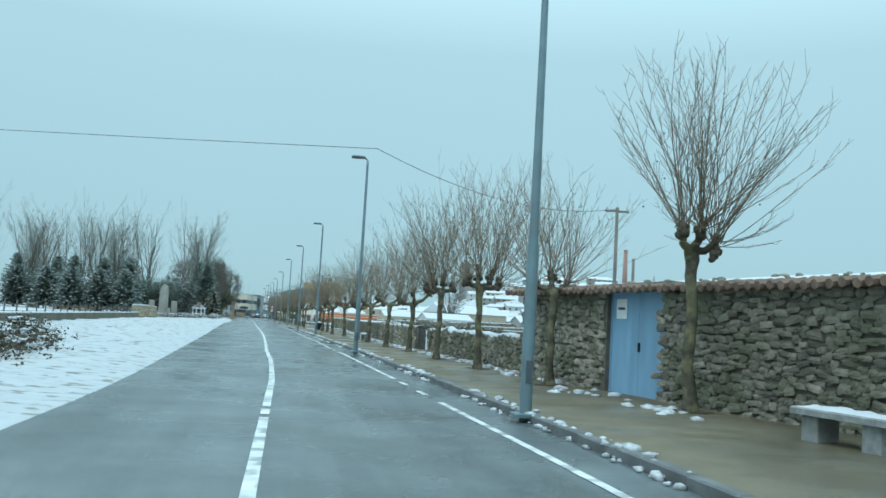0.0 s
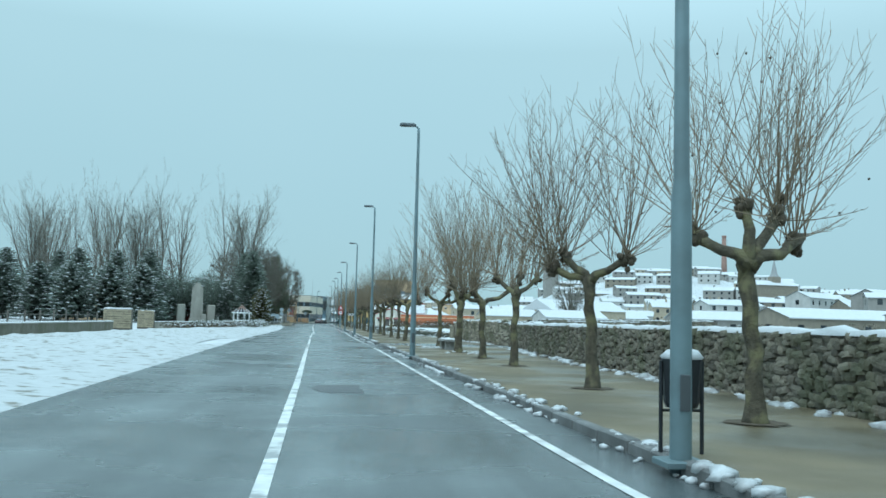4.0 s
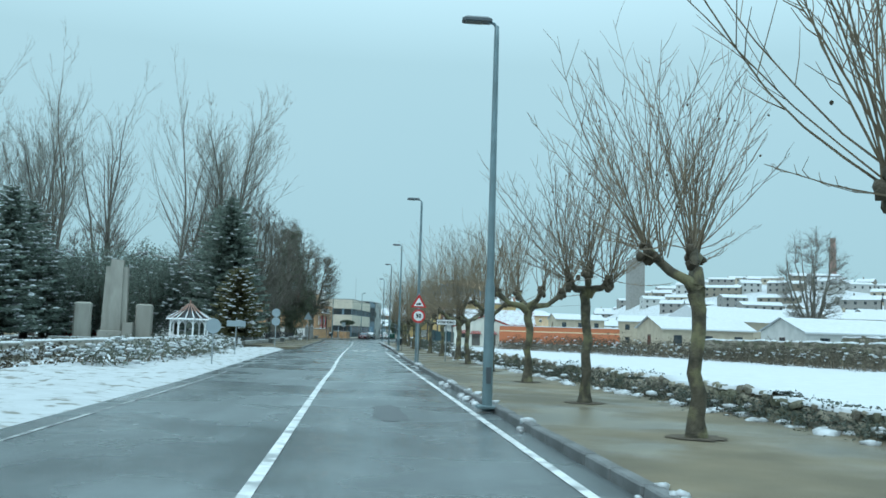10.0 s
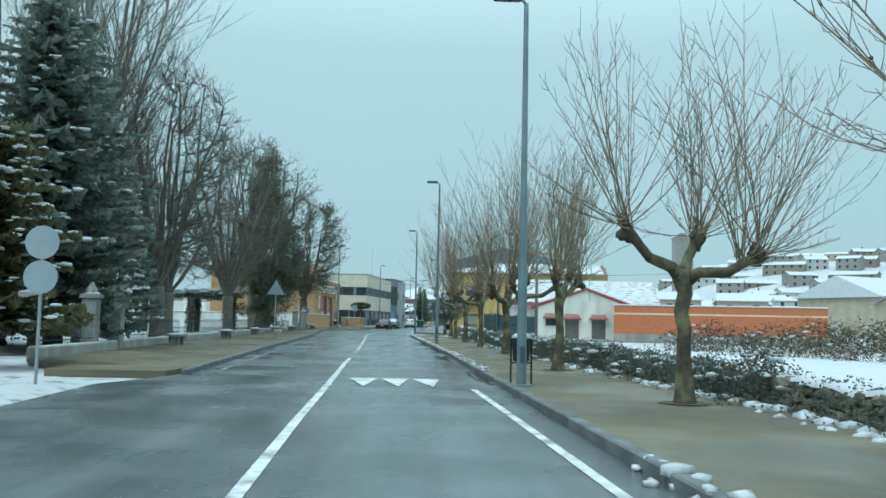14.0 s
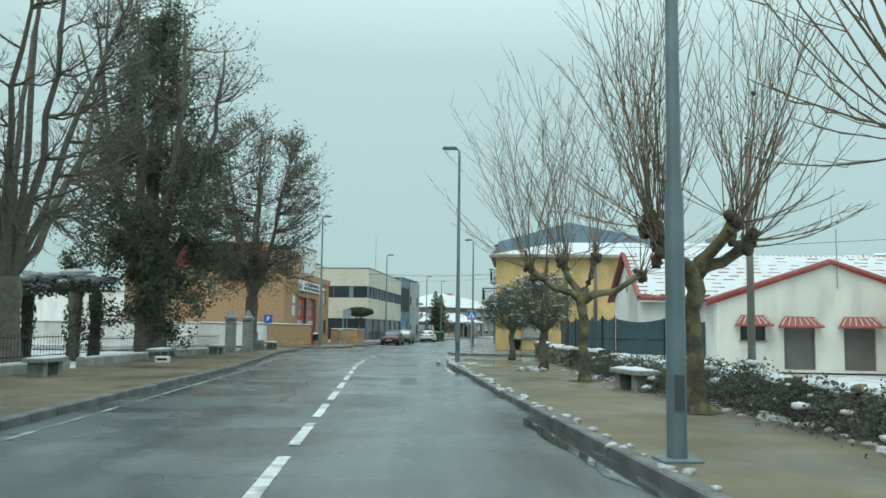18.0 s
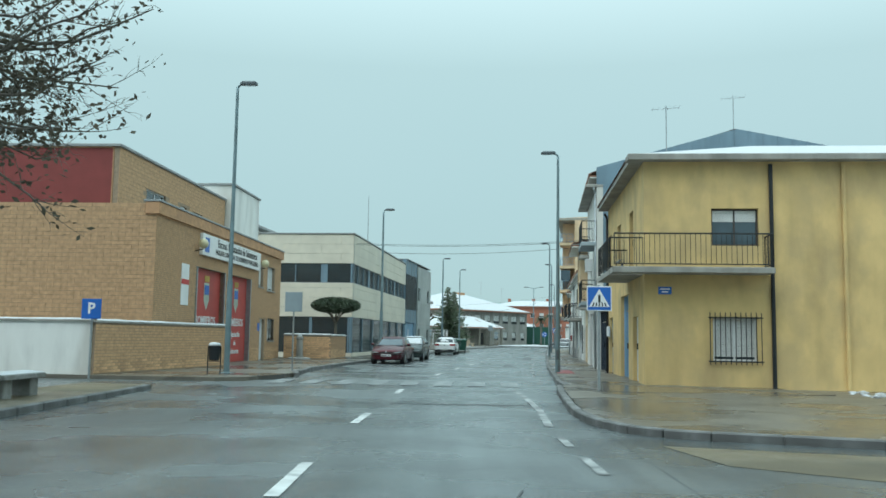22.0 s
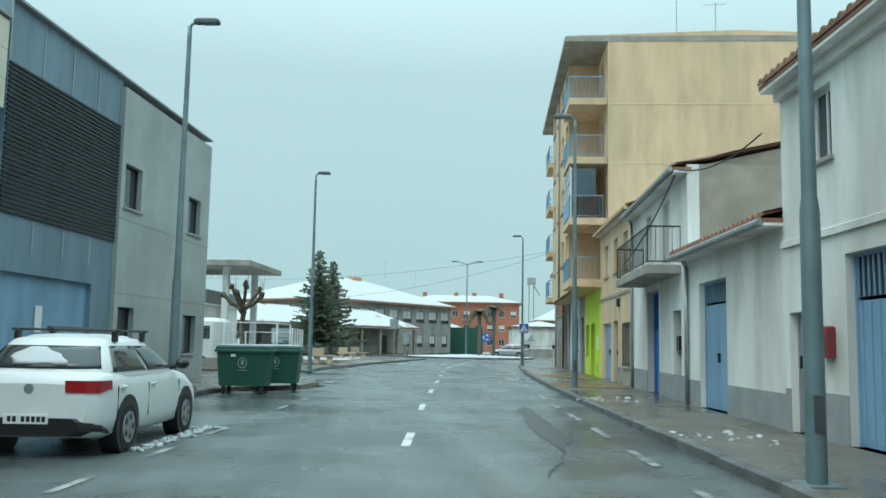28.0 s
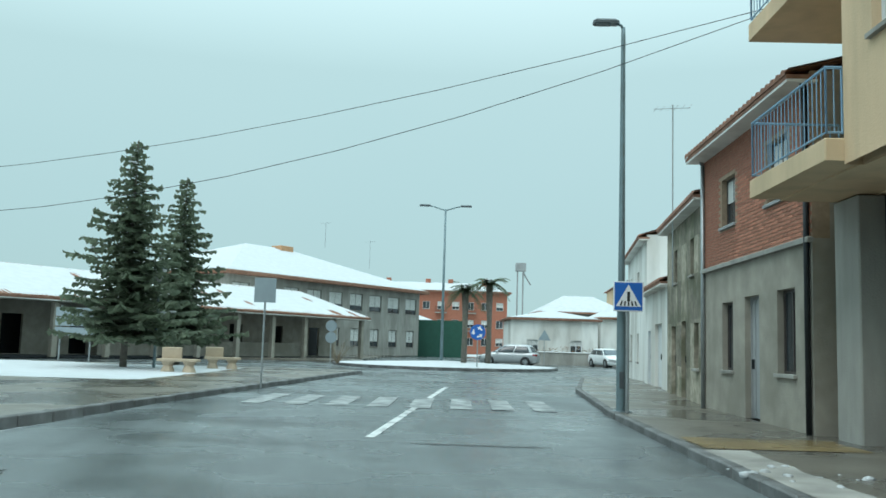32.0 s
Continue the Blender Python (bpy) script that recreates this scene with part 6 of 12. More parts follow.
# the tan apartment block over its shops
m, w = east_front(354.9, 371.4, 5.95, 6.1)
root = thing("apartment_block", m, "tan rendered four-storey apartment block over coloured shop fronts", "apartment block")
X = lambda s: (371.4 - s) * w / 16.5
lime = [(X(360.7), X(359.5), 0.95, 2.48), (X(358.6), X(357.2), 0.12, 2.48)]
part("lime_shop_front", wall_geo(X(354.9) - X(361.2), 3.9, [(a - X(361.2), b - X(361.2), c, d) for a, b, c, d in lime], 0.3), LIME, root, "lime-green painted shop front").location = (X(361.2), 0, 0)
window(root, *lime[0], y=0.26, frame=GREYB, sill=False, mullions=0)
sd_ = window(root, lime[1][0], lime[1][1], 0.95, lime[1][3], y=0.24, frame=FRAMEW, sill=False, mullions=0)
part("door_panel", Geo().slab(lime[1][0], lime[1][1], 0.24, 0.29, 0.12, 0.95, 0.01), BLIND, sd_, "pale lower panel of the shop door")
part("handle", Geo().slab(lime[1][0] + 0.12, lime[1][0] + 0.15, 0.19, 0.24, 1.05, 1.3, 0.008), GALV, sd_)
part("notice", Geo().slab(X(356.3), X(355.8), -0.02, 0, 1.3, 1.9, 0.004), SIGNW, root)
part("meter_flap", Geo().slab(X(356.3), X(355.95), -0.015, 0, 0.35, 0.7, 0.004), GALV, root)
part("entrance_front", wall_geo(X(361.21) - X(364.0), 3.9, [(X(363.0) - X(364.0), X(361.6) - X(364.0), 0.12, 2.9)], 0.3), PORTICO, root, "grey stone entrance front").location = (X(364.0), 0, 0)
dd = door(root, X(363.0), X(361.6), 0.12, 2.9, DOORB, ribs=4, grille=0.6)
gar = (X(367.4), X(364.4), 0.12, 2.95)
part("garage_front", wall_geo(X(364.01) - X(369.3), 3.9, [(gar[0] - X(369.3), gar[1] - X(369.3), 0.12, 2.95), (2.75, 3.2, 3.25, 3.5), (3.5, 3.95, 3.25, 3.5)], 0.3), mat("white_shop_paint", (0.68, 0.69, 0.70), 0.7, 0.06, 1), root, "white painted garage front").location = (X(369.3), 0, 0)
door(root, *gar, mat("sky_blue_steel", (0.26, 0.38, 0.49), 0.5, 0.08, 2), leaves=4, ribs=3)
for x in (2.75, 3.5):
    part("vent", Geo().box(X(369.3) + x, X(369.3) + x + 0.45, 0.1, 0.12, 3.25, 3.5), SIGNK, root)
part("corner_pier", Geo().slab(0.02, X(370.5), 0.0, 0.6, 0, 3.9, 0.02), CONC, root, "bare grey concrete pier")
part("recess_wall", Geo().box(X(370.5), X(369.31), 0.5, 0.7, 0, 3.9), CONC, root)
side = part("side_door", Geo().slab(X(370.48), X(369.32), 0.42, 0.48, 0.12, 2.5, 0.01), PORTICO, root, "pale grey metal side door")
part("fanlight", Geo().box(X(370.48), X(369.32), 0.43, 0.46, 2.55, 3.85), GLASS, side)
for x in (X(370.46), X(369.9), X(369.34)):
    part("glazing_bar", Geo().box(x - 0.025, x + 0.025, 0.4, 0.43, 2.5, 3.88), DARKM, side)
part("storey_floor", Geo().slab(0.02, w - 0.02, -0.86, 11.9, 3.92, 4.12, 0.01), TAN, root)
out = -1.1
TOP = 14.6
fl = (4.05, 6.7, 9.35, 11.95)
wins, bal = [], []
for z in fl:
    for s in (358.95, 361.45, 364.1, 366.9):
        wins.append((X(s) - 0.64, X(s) + 0.64, z + 1.3, z + 2.45 if z > 11 else z + 2.55))
gfront = wall_geo(w - 6.1, TOP, [(a - 3.0, b - 3.0, c, d) for a, b, c, d in wins], 0.25, 3.9)
part("upper_front", gfront, TAN, root).location = (3.0, out, 0)
for q in wins:
    wdw = window(root, *q, blind=0.9 if (q[0] + q[2]) % 0.7 < 0.4 else 0.6)
    wdw.location = (0, out, 0)
inner = [(0.9, 1.9, z + 0.1, z + 2.2) for z in fl]
part("loggia_wall", wall_geo(3.1, TOP, inner, 0.2, 3.9), TAN, root).location = (w - 3.1, 0.3, 0)
part("far_loggia_wall", wall_geo(3.0, TOP, inner, 0.2, 3.9), TAN, root).location = (0, 0.3, 0)
for z in fl:
    lw = window(root, 0.9, 1.9, z + 0.1, z + 2.2, sill=False, y=0.05)
    lw.location = (w - 3.1, 0.3, 0)
    zb = z + 0.2
    bb = part("balcony", Geo().slab(w - 3.1, w, out - 0.25, 0.3, zb - 0.3, zb, 0.02), TAN, root)
    railing(bb, [(w - 3.06, out), (w - 3.06, out - 0.21), (w - 0.04, out - 0.21), (w - 0.04, out + 1.2)], 0.95, DOORB, 0.14, zb)
    if z == fl[1]:
        part("glazed_screen", Geo().box(w - 3.0, w - 0.08, out - 0.18, out - 0.16, zb + 1.0, zb + 2.15), GLASSB, bb)
        part("side_glazing", Geo().box(w - 0.1, w - 0.08, out - 0.18, out + 0.9, zb + 1.0, zb + 2.15), GLASSB, bb)
        for i in range(5):
            x = w - 3.02 + 2.94 * i / 4
            part("glazing_bar", Geo().box(x - 0.03, x + 0.03, out - 0.2, out - 0.13, zb + 0.02, zb + 2.2), FRAMEW, bb)
        for zz in (zb + 0.98, zb + 1.6, zb + 2.15):
            part("glazing_rail", Geo().box(w - 3.05, w - 0.05, out - 0.205, out - 0.135, zz, zz + 0.06), FRAMEW, bb)
        part("blue_panel", Geo().box(w - 3.0, w - 0.08, out - 0.24, out - 0.225, zb + 0.08, zb + 0.92), DOORB, bb)
    b4 = part("balcony", Geo().slab(0.0, 3.0, out - 0.25, 0.3, zb - 0.3, zb, 0.02), TAN, root)
    railing(b4, [(0.04, out + 1.2), (0.04, out - 0.21), (2.96, out - 0.21), (2.96, out)], 0.95, DOORB, 0.14, zb)
    lw = window(root, 0.9, 1.9, z + 0.2, z + 2.2, sill=False, y=0.05)
    lw.location = (0, 0.3, 0)
part("loggia_cheek", Geo().box(w - 3.35, w - 3.101, out + 0.251, 0.29, 4.13, TOP), TAN, root)
part("loggia_cheek", Geo().box(3.001, 3.25, out + 0.251, 0.29, 4.13, TOP), TAN, root)
part("flank_wall", Geo().box(w - 0.02, w + 0.2, 0.3, 12, 3.0, TOP).box(w - 0.02, w + 0.2, 0.0, 0.3, 3.9, 4.2), TAN, root)
part("far_flank_wall", Geo().box(-0.2, 0.0, 0.3, 12, 0, TOP), TAN, root)
part("back_wall", Geo().box(0, w, 11.9, 12.2, 0, TOP), TAN, root)
part("core", Geo().box(0.1, w - 0.2, 1.6, 11.8, 0, TOP - 0.1), GREYB, root)
part("roof_slab", Geo().slab(-0.4, w + 0.22, out - 0.45, 12.3, TOP, TOP + 0.25, 0.03), PORTICO, root)
g = Geo()
g.v = [(-0.4, out - 0.3, TOP + 0.25), (w + 0.2, out - 0.3, TOP + 0.25), (w + 0.2, 6, TOP + 0.5), (-0.4, 6, TOP + 0.5), (w + 0.2, 12.2, TOP + 0.25), (-0.4, 12.2, TOP + 0.25)]
g.f = [(0, 1, 2, 3), (3, 2, 4, 5), (1, 4, 2), (0, 3, 5)]
part("roof", g, TAN, root)
for z in (6.6, 9.2, 11.8):
    part("flank_joint", Geo().box(w + 0.2, w + 0.212, 0.3, 12, z, z + 0.06), CREAM, root)
for s in (363.0,):
    pipe(root, X(s), 3.9, TOP - 0.1, y=out - 0.06, material=GREYB)
antenna(356.0, 9.5, 14.95, 18.0)
antenna(357.0, 11.5, 14.95, 17.3)
antenna(382.6, 6.2, 3.4, 8.7)

# brick-faced house, stone house and further white house
m, w = east_front(371.9, 378.6, 5.95, 6.0)
root = thing("brick_faced_house", m, "two-storey house, red brick above and grey stone below", "house")
X = lambda s: (378.6 - s) * w / 6.7
low = [(X(377.1), X(376.3), 1.05, 2.55), (X(375.5), X(374.6), 0.12, 2.6), (X(373.6), X(372.7), 1.08, 2.62)]
up = [(X(377.1), X(376.1), 4.25, 5.35), (X(374.1), X(373.0), 4.3, 5.5)]
part("lower_wall", wall_geo(w, 3.4, low, 0.3), PORTICO, root)
part("upper_wall", wall_geo(w, 6.3, up, 0.3, 3.4), JOINT, root)
bm_ = Geo().slab(0, 0.24, -0.012, 0.02, 0, 0.06, 0.004).mesh("brick", BRICKR)
rr = random.Random(3)
upper = root.children[1]
rest = Geo()
cnt = 0
z = 3.42
row = 0
while z < 6.24:
    x = -0.12 * (row % 2)
    while x < w - 0.1:
        a, b = max(x, 0.0), min(x + 0.24, w)
        if not any(o[0] - 0.02 < b and a < o[1] + 0.02 and o[2] - 0.03 < z + 0.06 and z < o[3] + 0.03 for o in up) and b - a > 0.1:
            if cnt < 300 and x > w * 0.35 and b - a > 0.23:
                ob = new("brick", bm_)
                ob.parent, ob.location = upper, (a, 0, z)
                cnt += 1
            else:
                rest.box(a, b, -0.012, 0.02, z, z + 0.06)
        x += 0.255
    z += 0.075
    row += 1
part("brickwork", rest, BRICKR, upper, kind="stuff")
for q in (low[0], low[2]):
    window(root, *q, frame=FRAMED)
door(root, *low[1], GREYB, ribs=2)
for q in up:
    window(root, *q, frame=FRAMED, blind=0.5, sill_mat=GREYB)
part("string_course", Geo().slab(-0.02, w + 0.02, -0.1, 0.02, 3.33, 3.43, 0.02), CONC, root)
part("side_wall", Geo().box(0, 0.25, 0.3, 10, 0, 6.3).box(w - 0.25, w, 0.3, 10, 0, 6.3).box(0, w, 9.8, 10, 0, 6.3), PORTICO, root)
part("inner_floor", Geo().box(0.25, w - 0.25, 1.2, 1.3, 0, 6.2), GREYB, root)
tiled_roof(root, -0.1, w + 0.1, 0, 5, 6.35, 7.6, over=0.45, gables=PORTICO)
pipe(root, 0.1, 0.1, 6.0)
pipe(root, w - 0.1, 0.1, 6.0, material=DARKM)

m, w = east_front(378.7, 385.8, 6.1, 6.8)
root = thing("stone_house", m, "small grey rubble stone house with a plain door", "house")
ho = [(1.0, 1.9, 0.12, 2.2), (3.0, 3.9, 0.12, 2.3), (5.2, 5.9, 1.0, 2.2), (1.6, 2.2, 3.5, 4.5), (4.6, 5.2, 3.5, 4.5)]
shell(root, w, 5.4, 9, STONE, ho)
door(root, *ho[0], FRAMED)
door(root, *ho[1], DOORG)
for q in ho[2:]:
    window(root, *q, frame=FRAMED)
tiled_roof(root, -0.05, w + 0.05, 0, 4.5, 5.45, 6.6, gables=STONE)
m, w = east_front(385.9, 393, 6.9, 7.6)
root = thing("far_white_house", m, "small whitewashed house with pale doors", "house")
ho = [(1.0, 1.9, 0.12, 2.2), (3.2, 5.2, 0.12, 2.4)]
shell(root, w, 3.8, 9, WHITE_R, ho)
door(root, *ho[0], DOORB)
door(root, *ho[1], FRAMEW, leaves=2)
tiled_roof(root, -0.05, w + 0.05, 0, 4.5, 3.85, 5.0, gables=WHITE_R)
m, w = east_front(393.2, 404, 7.7, 9.0)
root = thing("end_house", m, "pale blue-grey rendered house at the end of the row", "house")
shell(root, w, 6.2, 10, WHITE_R, [(2, 3, 0.9, 2.2), (6, 7, 0.9, 2.2), (2, 3, 3.8, 5), (6, 7, 3.8, 5)])
for q in ((2, 3, 0.9, 2.2), (6, 7, 0.9, 2.2), (2, 3, 3.8, 5), (6, 7, 3.8, 5)):
    window(root, *q)
tiled_roof(root, -0.05, w + 0.05, 0, 5, 6.25, 7.8, gables=WHITE_R)
# ---- fire station ----
def brick_field(parent, w, h, holes, z0=0.0, material=BRICKP, y=0.0, ln=0.25, ht=0.075, singly=0, x_first=0.0):
    """Courses of bricks proud of their joints; the first ones are objects of their own."""
    me = Geo().box(0, ln - 0.012, -0.012, 0.01, 0, ht - 0.014).mesh("brick", material)
    rest, cnt, z, row = Geo(), 0, z0 + 0.01, 0
    while z < h - 0.05:
        x = -ln / 2 * (row % 2)
        while x < w - 0.05:
            a, b = max(x, 0.0), min(x + ln - 0.012, w)
            if b - a > 0.06 and not any(o[0] - 0.01 < b and a < o[1] + 0.01 and o[2] - 0.01 < z + ht and z < o[3] + 0.01 for o in holes):
                if cnt < singly and b - a > ln - 0.02 and x >= x_first:
                    ob = new("brick", me)
                    ob.parent, ob.location = parent, (a, y, z)
                    cnt += 1
                else:
                    rest.box(a, b, y - 0.012, y + 0.01, z, z + ht - 0.014)
            x += ln
        z += ht
        row += 1
    return part("brickwork", rest, material, parent, kind="stuff")


m, w = front(287.2, 305.2, -10.9, -11.7)
root = thing("fire_station", m, "tan brick fire station with two red roller doors", "fire station")
X = lambda s: (s - 287.2) * w / 18.0
d1, d2 = (X(291.6), X(295.1), 0.12, 4.1), (X(295.9), X(299.2), 0.12, 4.1)
hs = [d1, d2, (X(301.2), X(302.05), 0.12, 2.2), (X(302.7), X(303.9), 1.1, 2.25), (X(302.4), X(303.8), 3.75, 5.0), (X(300.7), X(301.5), 3.85, 5.1)]
fw = part("front_wall", wall_geo(w, 6.0, hs, 0.35), JOINT, root)
brick_field(fw, w, 6.0, hs, singly=190, x_first=X(299.4))
for q in (d1, d2):
    dr = door(root, *q, DOORR, leaves=1, slats=1, y=0.2, handle=False)
    part("jamb", Geo().box(q[0] - 0.12, q[0], -0.04, 0.3, 0.1, 4.1), GALV, dr)
    part("jamb", Geo().box(q[1], q[1] + 0.12, -0.04, 0.3, 0.1, 4.1), GALV, dr)
    cx = (q[0] + q[1]) / 2
    for body, size, z in (("BOMBEROS", 0.5, 1.95), ("Diputación", 0.36, 1.4), ("de", 0.32, 1.0), ("Salamanca", 0.34, 0.62)):
        letters("letters", body, size, SIGNW, dr, cx, 0.178, z, 0.008)
    sh = Geo()
    sh.prism([(-0.33, 0.0), (0.33, 0.0), (0.33, 0.75), (0.0, 1.15), (-0.33, 0.75)], 0, 0.012, Matrix.Translation((cx, 0.182, 3.55)) @ Matrix.Rotation(radians(-90), 4, "X"))
    em = part("emblem", sh, mat("emblem_pale", (0.42, 0.5, 0.42), 0.5, 0.2, 5), dr, "pale shield emblem")
    part("emblem_crown", Geo().box(cx - 0.3, cx + 0.3, 0.17, 0.185, 3.6, 3.85), mat("emblem_gold", (0.5, 0.33, 0.06), 0.5), dr)
    part("emblem_field", Geo().box(cx - 0.26, cx + 0.26, 0.164, 0.18, 3.05, 3.45), SIGNB, dr)
sg = part("sign_board", Geo().slab(X(291.7), X(300.4), -0.16, -0.0, 4.62, 5.5, 0.02), SIGNW, root, "white sign board with black letters")
letters("letters", "Excma. Diputación de Salamanca", 0.47, SIGNK, sg, (X(292.9) + X(300.3)) / 2, -0.167, 5.24, 0.006)
letters("letters", "PARQUE COMARCAL DE BOMBEROS VITIGUDINO", 0.3, SIGNK, sg, (X(292.9) + X(300.3)) / 2, -0.167, 4.86, 0.004)
part("sign_crest", Geo().slab(X(291.95), X(292.45), -0.175, -0.16, 4.75, 5.35, 0.004), SIGNB, sg)
door(root, *hs[2], FRAMEW)
window(root, *hs[3], bars=8, blind=0.9)
window(root, *hs[4], blind=0.9)
window(root, *hs[5], blind=0.9, mullions=0)
part("fascia", Geo().slab(-0.1, w + 0.15, -0.12, 0.4, 5.62, 6.05, 0.02), BRICKM, root)
part("coping", Geo().slab(-0.12, w + 0.17, -0.15, 0.45, 6.05, 6.12, 0.01), GREYB, root)
for s in (291.2, 300.55):
    lt = part("globe_lamp", Geo().blob((X(s), -0.35, 5.0), 0.2, 1, 1.0, 12, 8, 0.0), mat("globe_glass", (0.62, 0.56, 0.36), 0.3, 0.05, 3), root, "yellowed globe lamp on a bracket", smooth=True)
    part("bracket", Geo().tube([(X(s), 0, 4.7), (X(s), -0.35, 4.78)], 0.02, 5), DARKM, lt)
part("banner", Geo().slab(X(289.8), X(290.6), -0.03, 0, 2.5, 4.1, 0.005), SIGNW, root, "white notice board with a red band")
part("banner_band", Geo().box(X(289.8), X(290.6), -0.036, -0.03, 3.3, 3.5), SIGNR, root)
part("wall_plate", Geo().slab(X(300.7), X(301.05), -0.03, 0, 1.6, 2.0, 0.005), SIGNB, root)
so = wall_geo(12.6, 6.0, [], 0.3)
sw = part("south_wall", so, JOINT, root)
sw.matrix_local = Matrix.Translation((-0.004, 12.6, 0)) @ Matrix.Rotation(radians(-90), 4, "Z")
brick_field(sw, 12.6, 6.0, [], ln=0.5, ht=0.15)
# upper storey set back
g = Geo().box(0.5, X(300), 1.9, 12.6, 6.0, 8.15)
part("upper_storey", g, BRICKM, root)
part("upper_wall_face", Geo().box(0.49, 0.5, 1.95, 12.6, 6.0, 8.1), MAROON, root, "dark red rendered upper flank")
uw = part("upper_front", wall_geo(X(300) - 0.5, 8.15, [(2.6, 4.6, 6.35, 7.05), (6.4, 7.1, 6.35, 6.95), (8.0, 9.2, 6.3, 6.9)], 0.2, 6.0), JOINT, root)
uw.location = (0.5, 1.68, 0)
brick_field(uw, X(300) - 0.5, 8.15, [(2.6, 4.6, 6.35, 7.05), (6.4, 7.1, 6.35, 6.95), (8.0, 9.2, 6.3, 6.9)], 6.0, ln=0.5, ht=0.15)
for q in ((2.6, 4.6, 6.35, 7.05), (6.4, 7.1, 6.35, 6.95), (8.0, 9.2, 6.3, 6.9)):
    ww = window(root, *q, y=0.08)
    ww.location = (0.5, 1.68, 0)
part("upper_coping", Geo().slab(0.4, X(300) + 0.1, 1.6, 12.6, 8.15, 8.25, 0.02), GREYB, root)
part("white_tower", Geo().slab(X(300) + 0.02, w - 0.2, 1.3, 9, 6.0, 8.95, 0.03), WHITE_R, root, "plain white rendered upper block")
part("tower_coping", Geo().slab(X(300) - 0.05, w - 0.13, 1.22, 9.1, 8.95, 9.05, 0.02), GREYB, root)
part("roof", Geo().box(0.3, w - 0.2, 0.35, 12.6, 5.7, 5.95), GREYB, root)
part("far_wall", Geo().box(w - 0.3, w - 0.005, 0.36, 12.6, 0, 6.0), BRICKM, root)
part("back_wall", Geo().box(0, w, 12.4, 12.7, 0, 8), BRICKM, root)


def low_wall(name, a, b, h, material, label, thick=0.25, snow=True, bricks=0):
    a, b = Vector(a), Vector(b)
    u = b - a
    m = Matrix.Translation(a) @ Matrix.Rotation(math.atan2(u.y, u.x), 4, "Z")
    r = thing(name, m, label, "wall", kind="structure")
    core = part("core", Geo().box(0, u.length, 0, thick, -0.05, h), JOINT if bricks else material, r)
    if bricks:
        brick_field(core, u.length, h, [], 0.05, BRICKP, 0.0, 0.3, 0.1, bricks)
    part("coping", Geo().slab(-0.04, u.length + 0.04, -0.05, thick + 0.05, h, h + 0.07, 0.015), CONC, r)
    if snow:
        g = Geo()
        n = max(2, int(u.length / 0.3))
        for x in steps(0.02, u.length - 0.02, n):
            e = 0.045 + 0.02 * noise.noise(Vector((x * 1.7, a.x, 1)))
            g.v += [(x, -0.03, h + 0.071), (x, 0.02, h + 0.07 + e), (x, thick - 0.02, h + 0.07 + e), (x, thick + 0.03, h + 0.071)]
        g.f = [(j * 4 + k, j * 4 + k + 1, j * 4 + 5 + k, j * 4 + 4 + k) for j in range(n) for k in range(3)]
        part("snow_cap", g, SNOW, r, "snow on the coping", smooth=True, kind="stuff")
    return r


low_wall("yard_wall", P(283.4, -11.0, 0.1), P(292.4, -10.1, 0.1), 1.6, BRICKM, "tan brick yard wall with snow on its coping", bricks=110)
low_wall("white_yard_wall", P(284.4, -30, 0.1), P(283.35, -11.1, 0.1), 1.62, WHITE_R, "long white rendered yard wall")
low_wall("forecourt_wall", P(304.9, -11.3, 0.1), P(305.1, -8.7, 0.1), 1.3, BRICKM, "low tan brick wall with snow on its coping", bricks=50)
low_wall("forecourt_wall", P(305.1, -8.7, 0.1), P(311.3, -9.25, 0.1), 1.28, BRICKM, "low tan brick wall with snow on its coping", bricks=90)

# ---- cream office building ----
LOUVRE = mat("grey_blue_louvre", (0.07, 0.095, 0.105), 0.45, 0.12, 2, 0.0, metal=0.3)
m, w = front(312.3, 335.2, -9.1, -9.3)
root = thing("office_building", m, "long cream panelled office building with dark ribbon windows", "office building")
H = 7.95


